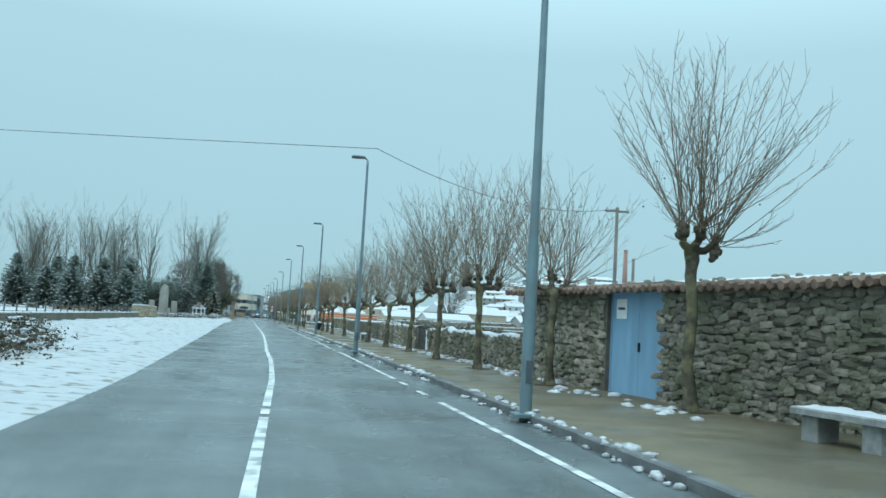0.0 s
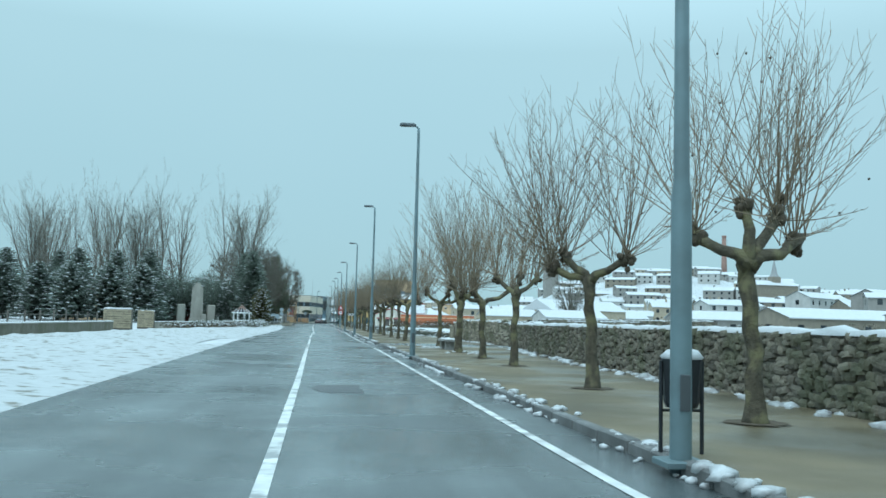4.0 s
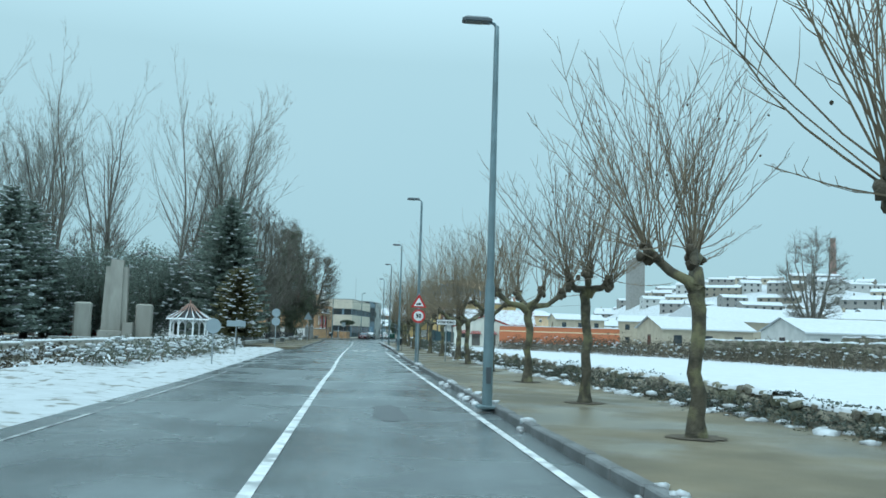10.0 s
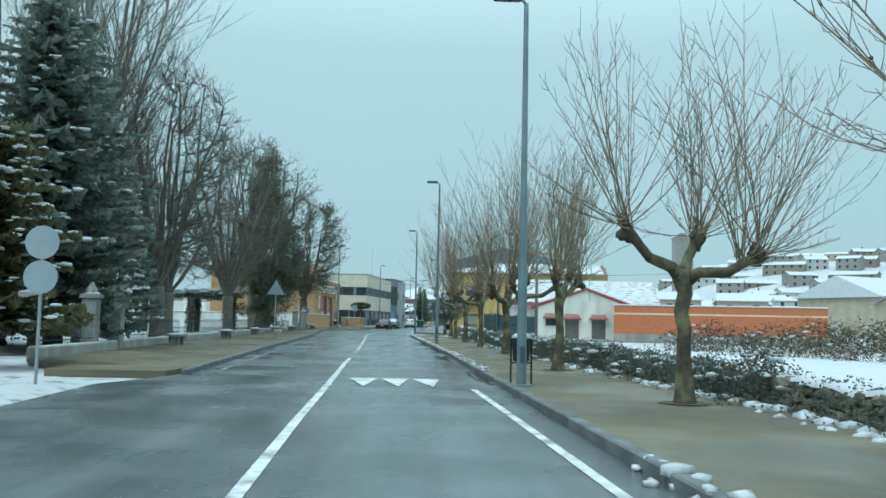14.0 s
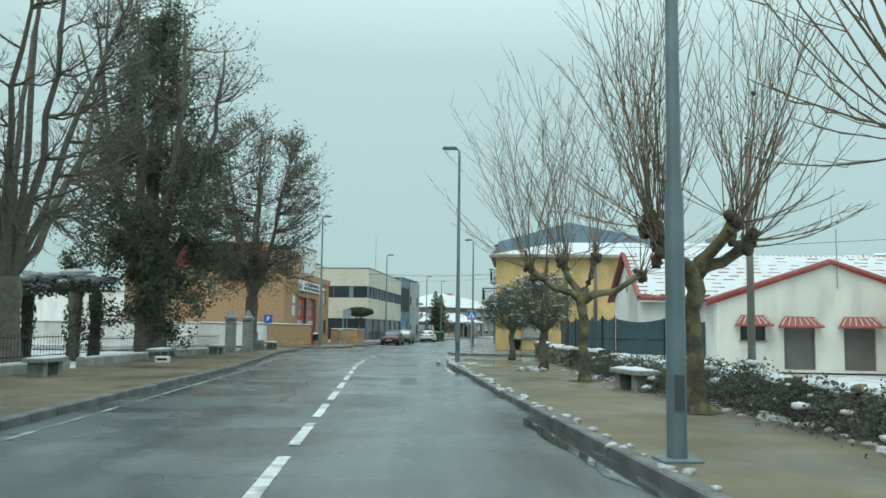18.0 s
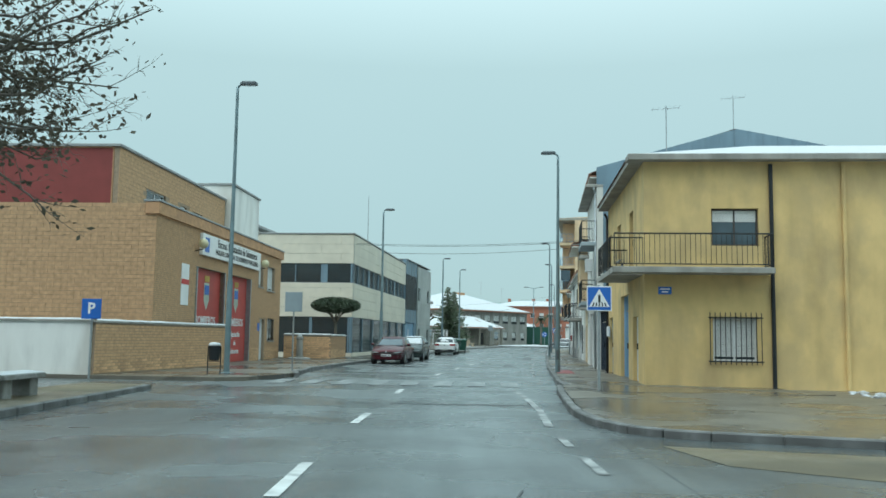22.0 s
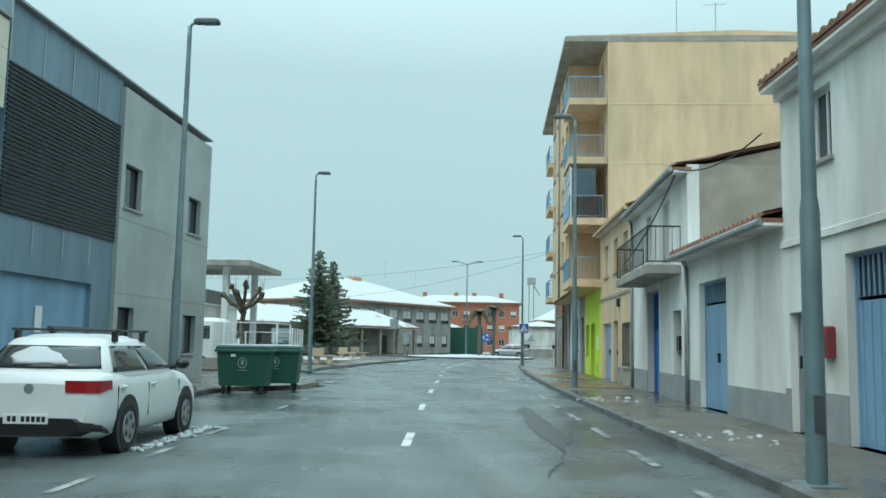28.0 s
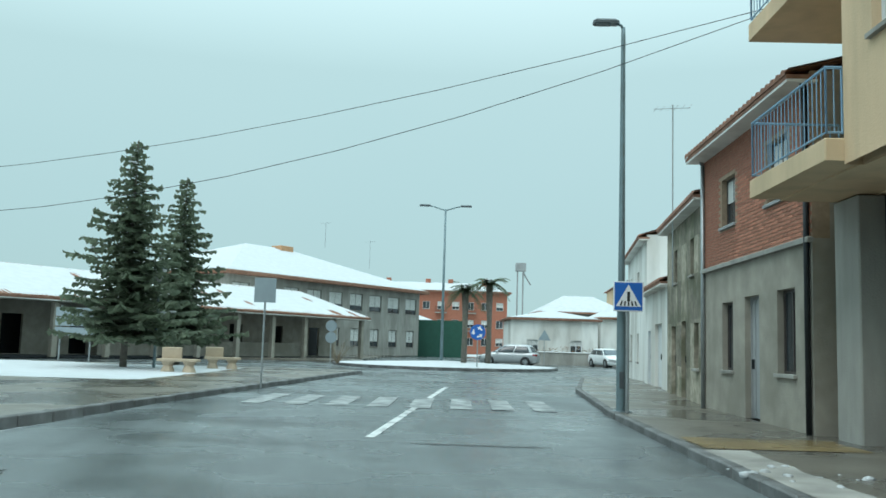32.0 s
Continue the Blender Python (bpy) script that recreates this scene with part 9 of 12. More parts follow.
# left: retaining wall with posts, gate pillars
lw = [(20, -14.6), (60, -15.2), (100, -16.2), (131, -17.2)]
for (a, da), (b, db) in zip(lw[:-1], lw[1:]):
    low_wall("verge_wall", P(a, da, 0.0), P(b - 0.02, db, 0.0), 0.62, mat("mossy_concrete", (0.16, 0.15, 0.115), 0.9, 0.3, 2, 0.4, 25, stain=(0.1, 0.1, 0.06), amount=0.7, sscale=0.8), "long low mossy wall with thick snow on top", 0.35)
r0 = thing("fence_post", Matrix(), "short grey wooden fence post above the wall", "fence post", "fence posts")
part("stake", Geo().tube([(0, 0, -0.2), (0.02, 0, 1.05)], [0.06, 0.05], 6), WOODP, r0)
r0.matrix_world = at(30, lerp(30, lw) - 0.9, 0.35)
for i in range(1, 33):
    s = 30 + i * 3.1
    copy_thing(r0, at(s, lerp(s, lw) - 0.9, 0.35 + 0.05 * math.sin(i * 7), i * 40))
fr = thing("fence_rail", Matrix(), "thin grey fence rail along the wall", "fence")
for z in (0.75, 1.15):
    part("rail", Geo().tube([P(30 + i * 3.1, lerp(30 + i * 3.1, lw) - 0.9, z) for i in range(33)], 0.02, 5), WOODP, fr)


def pillar(s, d, w, h, label):
    r = thing("gate_pillar", at(s, d, 0), label, "pillar", "gate pillars")
    body = part("masonry", Geo().slab(-w / 2, w / 2, -0.35, 0.35, -0.1, h, 0.06), MORTAR, r)
    rr = random.Random(int(s))
    g = Geo()
    z = 0.1
    while z < h - 0.1:
        x = -w / 2
        while x < w / 2:
            lx = rr.uniform(0.2, 0.4)
            g.slab(x + 0.01, min(x + lx, w / 2), -0.39, -0.3, z, z + rr.uniform(0.14, 0.2), 0.02)
            x += lx
        z += 0.2
    part("facing_stones", g, mat("sandy_stone", (0.33, 0.285, 0.2), 0.9, 0.25, 3, 0.5, 25), r, kind="stuff")
    part("snow_cap", Geo().slab(-w / 2 + 0.02, w / 2 - 0.02, -0.33, 0.33, h, h + 0.12, 0.08), SNOW, r)
    return r


pillar(133.4, -17.4, 2.3, 1.7, "broad sandstone gate pillar capped with snow")
pillar(142.4, -16.8, 1.5, 1.6, "sandstone gate pillar with a snowy shoulder")
low_wall("cemetery_wall", P(143.3, -16.8, 0), P(170, -12.8, 0), 0.55, PORTICO, "low stone wall with snow on top", 0.35)
low_wall("cemetery_wall", P(170, -12.8, 0), P(199, -12.3, 0), 0.6, PORTICO, "low stone wall with snow on top", 0.35)

# monument with two side steles
r = thing("stone_monument", Matrix.Translation(Vector((-64.9, 203.3, 0))) @ Matrix.Rotation(radians(20), 4, "Z"), "tall pale granite monument between two lower steles", "monument")
MON = mat("monument_granite", (0.33, 0.32, 0.28), 0.8, 0.15, 2, 0.3, 30, stain=(0.22, 0.21, 0.18), amount=0.6, sscale=0.6, streak=4)
mg = Geo()
for z, k in ((0.5, 1.06), (6.35, 0.9)):
    mg.v += [(-k, -0.45, z), (k, -0.45, z), (k, 0.45, z), (-k, 0.45, z)]
for z, k in ((0.5, 0.58), (6.95, 0.5)):
    mg.v += [(-k, -0.6, z), (k, -0.6, z), (k, 0.38, z), (-k, 0.38, z)]
for o_ in (0, 8):
    mg.f += [tuple(o_ + i for i in f) for f in ((4, 5, 6, 7), (0, 1, 5, 4), (1, 2, 6, 5), (2, 3, 7, 6), (3, 0, 4, 7))]
part("shaft", mg, MON, r)
part("plinth", Geo().slab(-1.25, 1.25, -0.8, 0.8, -0.1, 0.9, 0.06).slab(0.75, 1.6, -0.9, 0.2, -0.1, 1.6, 0.05), MON, r)
for x in (-2.6, 2.4):
    part("stele", Geo().slab(x - 0.72, x + 0.72, -0.3, 0.3, -0.1, 3.25, 0.15), MON, r)
part("step", Geo().slab(-5, 5, -1.6, 1.2, -0.1, 0.25, 0.04), MON, r)
part("snow_cap", Geo().slab(-4.9, 4.9, -1.5, -0.85, 0.25, 0.31, 0.03), SNOW, r)
r = thing("park_kiosk", at(200.4, -12.6, 0.25), "small white arched garden kiosk with a tiled snowy roof", "kiosk")
for i in range(8):
    a0, a1 = 2 * math.pi * (i - 0.5) / 8, 2 * math.pi * (i + 0.5) / 8
    p0_, p1_ = Vector((1.32 * math.cos(a0), 1.32 * math.sin(a0), 0)), Vector((1.32 * math.cos(a1), 1.32 * math.sin(a1), 0))
    part("post", Geo().tube([p0_, p0_ + Vector((0, 0, 1.75))], 0.07, 6), SIGNW, r)
    part("arch", Geo().tube([p0_.lerp(p1_, u_) + Vector((0, 0, 1.2 + 0.5 * math.sin(math.pi * u_) ** 0.6)) for u_ in (0.02, 0.1, 0.25, 0.5, 0.75, 0.9, 0.98)], 0.055, 5), SIGNW, r)
    part("parapet", Geo().tube([p0_ + Vector((0, 0, 0.5)), p1_ + Vector((0, 0, 0.5))], 0.06, 5), SIGNW, r)
KIOSKW = mat("kiosk_roof_wood", (0.3, 0.19, 0.15), 0.8, 0.3, 6, 0.2)
prof = ((1.62, 1.72), (1.2, 1.95), (0.8, 2.22), (0.42, 2.55), (0.16, 2.8))
rf = Geo()
for q, z in prof:
    rf.v += [((q - 0.03) * math.cos(2 * math.pi * (i + 0.5) / 8), (q - 0.03) * math.sin(2 * math.pi * (i + 0.5) / 8), z - 0.03) for i in range(8)]
rf.f = [(j * 8 + i, j * 8 + (i + 1) % 8, j * 8 + 8 + (i + 1) % 8, j * 8 + 8 + i) for j in range(4) for i in range(8)] + [tuple(range(32, 40)), tuple(range(7, -1, -1))]
kr = part("roof", rf, DARKM, r, "dark boarded roof between the ribs")
for i in range(8):
    for h_ in (0.0, 0.5):
        c_, s_ = math.cos(2 * math.pi * (i + 0.5 + h_) / 8), math.sin(2 * math.pi * (i + 0.5 + h_) / 8)
        k_ = 1.0 if h_ == 0 else 0.93
        part("rib", Geo().tube([(q * k_ * c_, q * k_ * s_, z) for q, z in prof], 0.045, 5), KIOSKW, kr)
        part("snow_patch", Geo().tube([(q * k_ * c_, q * k_ * s_, z + 0.05) for q, z in prof[:3]], [0.04, 0.05, 0.02], 5), SNOW, kr)
    a0, a1 = 2 * math.pi * (i - 0.5) / 8, 2 * math.pi * (i + 0.5) / 8
    part("eave_beam", Geo().tube([(1.62 * math.cos(a0), 1.62 * math.sin(a0), 1.7), (1.62 * math.cos(a1), 1.62 * math.sin(a1), 1.7)], 0.06, 5), SIGNW, kr)
part("finial", Geo().tube([(0, 0, 2.75), (0, 0, 2.95), (0, 0, 3.1)], [0.1, 0.07, 0.02], 6), KIOSKW, kr)
part("floor", Geo().tube([(0, 0, -0.1), (0, 0, 0.15)], [1.6, 1.55], 8), CONC, r)
part("step", Geo().tube([(0, 0, -0.3), (0, 0, -0.1)], [1.75, 1.75], 8), CONC, r)


# ---- tall trees ----
def broad_tree(seed, h, fork, trunk_r, wide, name, label, stems=6, targets=110, twigs=8, bark=BARK2, twig=BARK2, leaf=None, n_leaf=2, leaf_size=0.06, twig_r=0.009, low=0.85, twig_len=1.0, ivy=None, ivy_n=0, ivy_top=0.8, ivy_wide=3.0):
    """A broadleaf tree with a rounded crown: stems fan from the fork, boughs run out to the crown's edge, twigs fill it."""
    rr = random.Random(seed)
    r = thing(name, Matrix(), label, "tree")
    f = Vector((rr.gauss(0, 0.12), rr.gauss(0, 0.12), fork))
    line = [Vector((0, 0, -0.15)), Vector((0, 0, 0.12)), Vector((0, 0, 0.45)), f * 0.45, f * 0.7, f * 0.9, f + Vector((0, 0, 0.2))]
    part("trunk", lumpy(Geo(), line, [trunk_r * q for q in (1.55, 1.25, 1.05, 0.97, 0.97, 1.08, 0.95)], rr, 14, 0.07), bark, r, smooth=True)
    lm, tw, lf = Geo(), Geo(), Geo()
    z0 = fork * low
    cz, rz = (z0 + h) / 2, (h - z0) / 2
    nodes = []
    for i in range(stems):
        w = 2 * math.pi * (i + rr.uniform(-0.3, 0.3)) / stems
        k = rr.uniform(0.45, 0.8) if i else 0.1
        e = Vector((wide * k * math.cos(w), wide * k * math.sin(w), cz + rz * math.sqrt(max(0.0, 1 - k * k)) * rr.uniform(0.72, 0.95)))
        pts = []
        n = 9
        wob = Vector((rr.gauss(0, 0.5), rr.gauss(0, 0.5), 0))
        for j in range(n + 1):
            u = j / n
            q = f.lerp(e, u)
            q.x = f.x + (e.x - f.x) * (u ** 0.8)
            q.y = f.y + (e.y - f.y) * (u ** 0.8)
            pts.append(q + wob * math.sin(u * 3.14) * 0.6 + Vector((rr.gauss(0, 0.07), rr.gauss(0, 0.07), 0)) * min(1, j))
        rad = [trunk_r * 0.38 * (1 - 0.88 * j / n) + 0.012 for j in range(n + 1)]
        lm.tube(pts, rad, 7, False)
        nodes += [(pts[j], rad[j]) for j in range(2, n + 1)]
    for i in range(targets):
        w, c = rr.uniform(0, 2 * math.pi), rr.uniform(-0.9, 1.0)
        k = rr.uniform(0.78, 1.06)
        sn_ = math.sqrt(1 - c * c)
        q = Vector((wide * k * sn_ * math.cos(w), wide * k * sn_ * math.sin(w), cz + rz * k * c))
        best = min(nodes, key=lambda a: (a[0] - q).length + (3.0 if a[0].z > q.z - 0.25 * (a[0] - q).length else 0.0))
        a, ra = best
        d = q - a
        if d.length < 0.4:
            continue
        pts = [a + d * u + Vector((rr.gauss(0, 0.05), rr.gauss(0, 0.05), -0.16 * d.length * math.sin(u * math.pi) * (0.4 + 0.6 * rr.random()) + rr.gauss(0, 0.04))) * (1 if 0 < u < 1 else 0.5) for u in (0, 0.2, 0.4, 0.6, 0.8, 1.0)]
        rb = min(ra * 0.7, 0.014 + 0.011 * d.length)
        lm.tube(pts, [rb, rb * 0.85, rb * 0.68, rb * 0.52, rb * 0.38, rb * 0.22], 5, False)
        for t in range(twigs):
            u = rr.uniform(0.2, 1.0)
            j = min(4, int(u * 5))
            b = pts[j].lerp(pts[j + 1], u * 5 - j)
            v = d.normalized() * 0.55 + Vector((rr.gauss(0, 0.62), rr.gauss(0, 0.62), rr.gauss(0.3, 0.5)))
            p2 = shoot(tw, b, v, twig_len * rr.uniform(0.5, 1.25), twig_r, rr, 4, 0.15, 3, 4)
            if leaf:
                for e in p2[1:]:
                    leaves(lf, e, (0.2, 0.2, 0.22), n_leaf, leaf_size, rr, shell_=0.0)
    part("bough_work", lm, bark, r, kind="stuff", smooth=True)
    part("brushwood", tw, twig, r, kind="stuff")
    if leaf:
        part("foliage", lf, leaf, r, "withered leaves still hanging on", kind="stuff")
    if ivy:
        iv = Geo()
        zt = h * ivy_top
        for i in range(ivy_n // 14):
            z = 1.2 + (zt - 1.2) * rr.random() ** 1.1
            k = ivy_wide * max(0.0, 1 - (z - 1.0) / (zt - 0.8)) ** 0.75 * min(1.0, 0.2 + (z - 1.0) * 0.2) + 0.25
            w, u = rr.uniform(0, 2 * math.pi), math.sqrt(rr.random())
            c = Vector((k * u * math.cos(w), k * u * math.sin(w), z))
            q = rr.uniform(0.45, 0.85)
            for _ in range(14):
                e = c + Vector((rr.gauss(0, q * 0.55), rr.gauss(0, q * 0.55), rr.gauss(0, q * 0.6)))
                leaves(iv, e, (0.3, 0.3, 0.36), 30, 0.075, rr, shell_=0.0)
        part("ivy", iv, ivy, r, "dense dark ivy", kind="stuff")
    return r


def crown_tree(seed, h, fork, trunk_r, name, label, spread=0.55, stems=6, boughs=9, twigs=9, bark=BARK2, twig=BARK2, leaf=None, n_leaf=2, leaf_size=0.09, ivy=None, ivy_n=0, ivy_top=0.7, ivy_r=0.5, lean=0.1, twig_r=0.011, rise=(0.15, 0.9), wild=0.65):
    """A broadleaf tree: a short trunk, rising stems, boughs and fine twigs."""
    rr = random.Random(seed)
    r = thing(name, Matrix(), label, "tree")
    f = Vector((rr.gauss(0, lean), rr.gauss(0, lean), fork))
    part("trunk", Geo().tube([(0, 0, -0.15), (0, 0, 0.25), f * 0.5, f * 0.85, f + Vector((0, 0, 0.15))], [trunk_r * 1.5, trunk_r * 1.1, trunk_r, trunk_r * 1.02, trunk_r * 0.9], 10), bark, r, smooth=True)
    lm, tw, lf, iv = Geo(), Geo(), Geo(), Geo()
    spots = [f * rr.random() for _ in range(6)]
    for i in range(stems):
        w = 2 * math.pi * (i + rr.uniform(-0.3, 0.3)) / stems
        o = Vector((math.cos(w), math.sin(w), 0))
        tilt = spread * rr.uniform(0.35, 1.0) if i else 0.08
        ln = (h - fork) * rr.uniform(0.78, 1.02) * (1 - 0.22 * tilt)
        p0 = shoot(lm, f - Vector((0, 0, 0.1)), o * math.sin(tilt) + Vector((0, 0, math.cos(tilt))), ln, trunk_r * 0.5, rr, 7, 0.25, 6)
        spots += p0[1:]
        for k in range(boughs):
            u = 0.18 + 0.8 * (k + rr.random()) / boughs
            q = p0[min(6, int(u * 7))].lerp(p0[min(6, int(u * 7)) + 1], (u * 7) % 1)
            w2 = w + rr.gauss(0, 1.3)
            v = Vector((math.cos(w2) * 0.8, math.sin(w2) * 0.8, rr.uniform(*rise)))
            l2 = ln * rr.uniform(0.25, 0.48) * (1.15 - 0.6 * u)
            p1 = shoot(lm, q, v, l2, trunk_r * 0.17 * (1.2 - u), rr, 5, 0.25, 4)
            if u < ivy_top:
                spots.append(p1[2])
            for _ in range(twigs):
                j = rr.randint(1, 5)
                v2 = (p1[j] - p1[j - 1]).normalized() + Vector((rr.gauss(0, wild), rr.gauss(0, wild), rr.gauss(0.15, 0.45) + 0.3 * rise[0]))
                p2 = shoot(tw, p1[j], v2, l2 * rr.uniform(0.22, 0.5), twig_r, rr, 3, 0.1, 3, 4)
                if leaf:
                    for e in p2[1:]:
                        leaves(lf, e, (0.22, 0.22, 0.22), n_leaf, leaf_size, rr, shell_=0.0)
    part("bough_work", lm, bark, r, kind="stuff")
    part("brushwood", tw, twig, r, kind="stuff")
    if leaf:
        part("foliage", lf, leaf, r, "withered leaves still hanging on", kind="stuff")
    if ivy:
        spots = [q for q in spots if q.z < fork + (h - fork) * ivy_top]
        for _ in range(ivy_n):
            q = rr.choice(spots)
            k = ivy_r * (1.25 - 0.7 * q.z / h)
            c = q + Vector((rr.gauss(0, k * 0.6), rr.gauss(0, k * 0.6), rr.gauss(0, k * 0.9)))
            if c.z > 0.3:
                leaves(iv, c, (k * 0.6, k * 0.6, k * 0.8), 40, 0.085, rr, shell_=0.0)
        part("ivy", iv, ivy, r, "dense dark ivy", kind="stuff")
    return r


def conifer(seed, h, spread, name, label, needle=NEEDLE, snow=0.25, clear=0.08, dens=1.0, droop=0.25, taper=0.8):
    rr = random.Random(seed)
    r = thing(name, Matrix(), label, "tree")
    part("trunk", Geo().tube([(0, 0, -0.1), (0, 0, h * 0.5), (0, 0, h)], [h * 0.016, h * 0.01, 0.015], 7), BARK2, r, smooth=True)
    br, nd, sn = Geo(), Geo(), Geo()
    n = int(h * 13 * dens)
    for i in range(n):
        u = clear + (1 - clear) * (i / n)
        z = h * u
        ln = spread * (1 - u) ** taper * rr.uniform(0.6, 1.2) + 0.12
        w = i * 2.399 + rr.uniform(-0.3, 0.3)
        o = Vector((math.cos(w), math.sin(w), 0))
        pts = [Vector((0, 0, z)), Vector((0, 0, z)) + o * ln * 0.5 + Vector((0, 0, -droop * ln * 0.25)), Vector((0, 0, z)) + o * ln + Vector((0, 0, -droop * ln * 0.3 + 0.08 * ln))]
        br.tube(pts, [0.02 + 0.01 * ln, 0.014, 0.005], 3, False)
        side = Vector((-o.y, o.x, 0))
        m_ = max(4, int(ln * 11))
        for k in range(m_):
            t = (k + rr.random()) / m_
            q = pts[0].lerp(pts[1], t * 2) if t < 0.5 else pts[1].lerp(pts[2], t * 2 - 1)
            for sg_ in (-1, 1):
                e = q + side * sg_ * ln * 0.28 * (1.05 - t) * rr.uniform(0.5, 1.3) + o * 0.13 + Vector((0, 0, rr.gauss(-0.05, 0.07)))
                wv = (o * rr.uniform(0.05, 0.1) * (1 + 0.16 * ln) + Vector((0, 0, rr.gauss(0, 0.045))))
                a_ = len(nd.v)
                nd.v += [tuple(q - wv), tuple(q + wv), tuple(e + wv * 0.35), tuple(e - wv * 0.35 - Vector((0, 0, 0.07)))]
                nd.f.append((a_, a_ + 1, a_ + 2, a_ + 3))
        if rr.random() < snow and ln > 0.4:
            for _ in range(3):
                c = pts[1].lerp(pts[2], rr.uniform(0.0, 0.9)) + side * rr.gauss(0, 0.1 * ln)
                sn.blob((c.x, c.y, c.z + 0.05), rr.uniform(0.08, 0.11 + 0.06 * ln), rr.random(), 0.3, 6, 3, 0.35)
    part("bough_work", br, BARK2, r, kind="stuff")
    part("needles", nd, needle, r, kind="stuff")
    if snow:
        part("caught_snow", sn, SNOW, r, "snow lying on the branches", smooth=True, kind="stuff")
    return r


def W(x, y, turn=0.0, z=0.0):
    return Matrix.Translation((x, y, z)) @ Matrix.Rotation(radians(turn), 4, "Z")


p1 = crown_tree(51, 24.5, 3.0, 0.34, "poplar_tree", "tall bare grey poplar with open upright branches", spread=0.3, stems=6, boughs=13, twigs=9, bark=BARK2, twig=TWIGP, twig_r=0.014, rise=(0.8, 1.7), wild=0.38)
p1.matrix_world = W(-72.6, 216.2)
p2 = crown_tree(52, 23.5, 2.5, 0.36, "poplar_tree", "tall bare poplar with a dense crown of upright twigs", spread=0.2, stems=10, boughs=17, twigs=14, bark=BARK2, twig=TWIGP, twig_r=0.014, rise=(0.8, 1.7), wild=0.38)
p2.matrix_world = W(-61.2, 217.6)
p3 = crown_tree(53, 24.5, 5.0, 0.26, "poplar_tree", "slender bare poplar with short upright side branches", spread=0.09, stems=3, boughs=18, twigs=9, bark=BARK2, twig=TWIGP, twig_r=0.013, rise=(0.9, 1.9), wild=0.38)
p3.matrix_world = W(-64.4, 214.6)
for x, y, t in ((-81.0, 205.5, 40), (-91, 222, 130), (-98, 212, 200), (-106, 226, 250), (-112, 205, 310), (-100, 190, 20), (-122, 214, 70), (-128, 200, 0)):
    copy_thing(p1, W(x, y, t))
for x, y, t in ((-82.0, 218.0, 90), (-103, 218, 150), (-116, 198, 220)):
    copy_thing(p2, W(x, y, t))
for x, y, t in ((-73.4, 207.5, 60), (-87, 210, 20), (-95, 218, 100)):
    copy_thing(p3, W(x, y, t))
k1 = conifer(61, 13.2, 3.9, "conifer", "tall dark conifer dusted with snow", snow=0.3, dens=1.6, taper=0.5, droop=0.5)
k1.matrix_world = W(-56.2, 206.4)
copy_thing(k1, W(-59.6, 212.5, 110))
copy_thing(k1, W(-57.6, 210.0, 230))
k2 = conifer(62, 12.4, 3.9, "conifer", "broad dark conifer dusted with snow", snow=0.75, dens=1.3, taper=0.42)
k2.matrix_world = W(-71, 197)
k3 = conifer(63, 9.5, 4.0, "conifer", "low dark conifer heavy with snow", snow=0.95, dens=1.3, taper=0.35)
k3.matrix_world = W(-76, 193)
for i, (x, y) in enumerate(((-78, 200), (-84, 198), (-91, 205), (-98, 200), (-106, 196), (-74.5, 205), (-113, 192), (-87, 204), (-120, 188))):
    copy_thing(k2, W(x, y, i * 50))
for i, (x, y) in enumerate(((-81, 190), (-88, 193), (-70.5, 193), (-95, 194), (-72.5, 202.5), (-103, 187))):
    copy_thing(k3, W(x, y, i * 70))
e1 = crown_tree(74, 9.0, 1.0, 0.25, "evergreen_tree", "dense dark evergreen tree dusted with snow", spread=0.8, stems=9, boughs=8, twigs=3, ivy=NEEDLE, ivy_n=620, ivy_top=1.0, ivy_r=1.35)
sn_ = Geo()
rr = random.Random(12)
for _ in range(150):
    a_, u_ = rr.uniform(0, 2 * math.pi), rr.random()
    q_ = 3.3 * math.sin(math.pi * (0.2 + 0.72 * u_)) * rr.uniform(0.75, 1.1)
    sn_.blob((q_ * math.cos(a_), q_ * math.sin(a_), 1.2 + 7.2 * u_), rr.uniform(0.12, 0.3), rr.random(), 0.35, 6, 3, 0.4)
part("caught_snow", sn_, SNOW, e1, "snow lying on the leaves", smooth=True, kind="stuff")
e1.matrix_world = W(-64.6, 209.0)
for i, (x, y) in enumerate(((-70.8, 211.5), (-67.2, 212.5), (-61.5, 212.0), (-77, 212), (-73.5, 208.5), (-81, 206.5), (-86, 196), (-93, 200.5), (-101, 206), (-107, 200), (-115, 196))):
    copy_thing(e1, W(x, y, i * 47))
# brown-leaved hedge tree and evergreens nearer the footway
hk = conifer(64, 6.2, 2.1, "snowy_shrub", "rounded evergreen shrub with snow and yellowing leaves", needle=leafy(mat("yellowing_leaves", (0.12, 0.115, 0.055), 0.7, 0.5, 3)), snow=0.9, taper=0.35, clear=0.16, dens=1.5)
hk.matrix_world = at(205.0, -9.8)



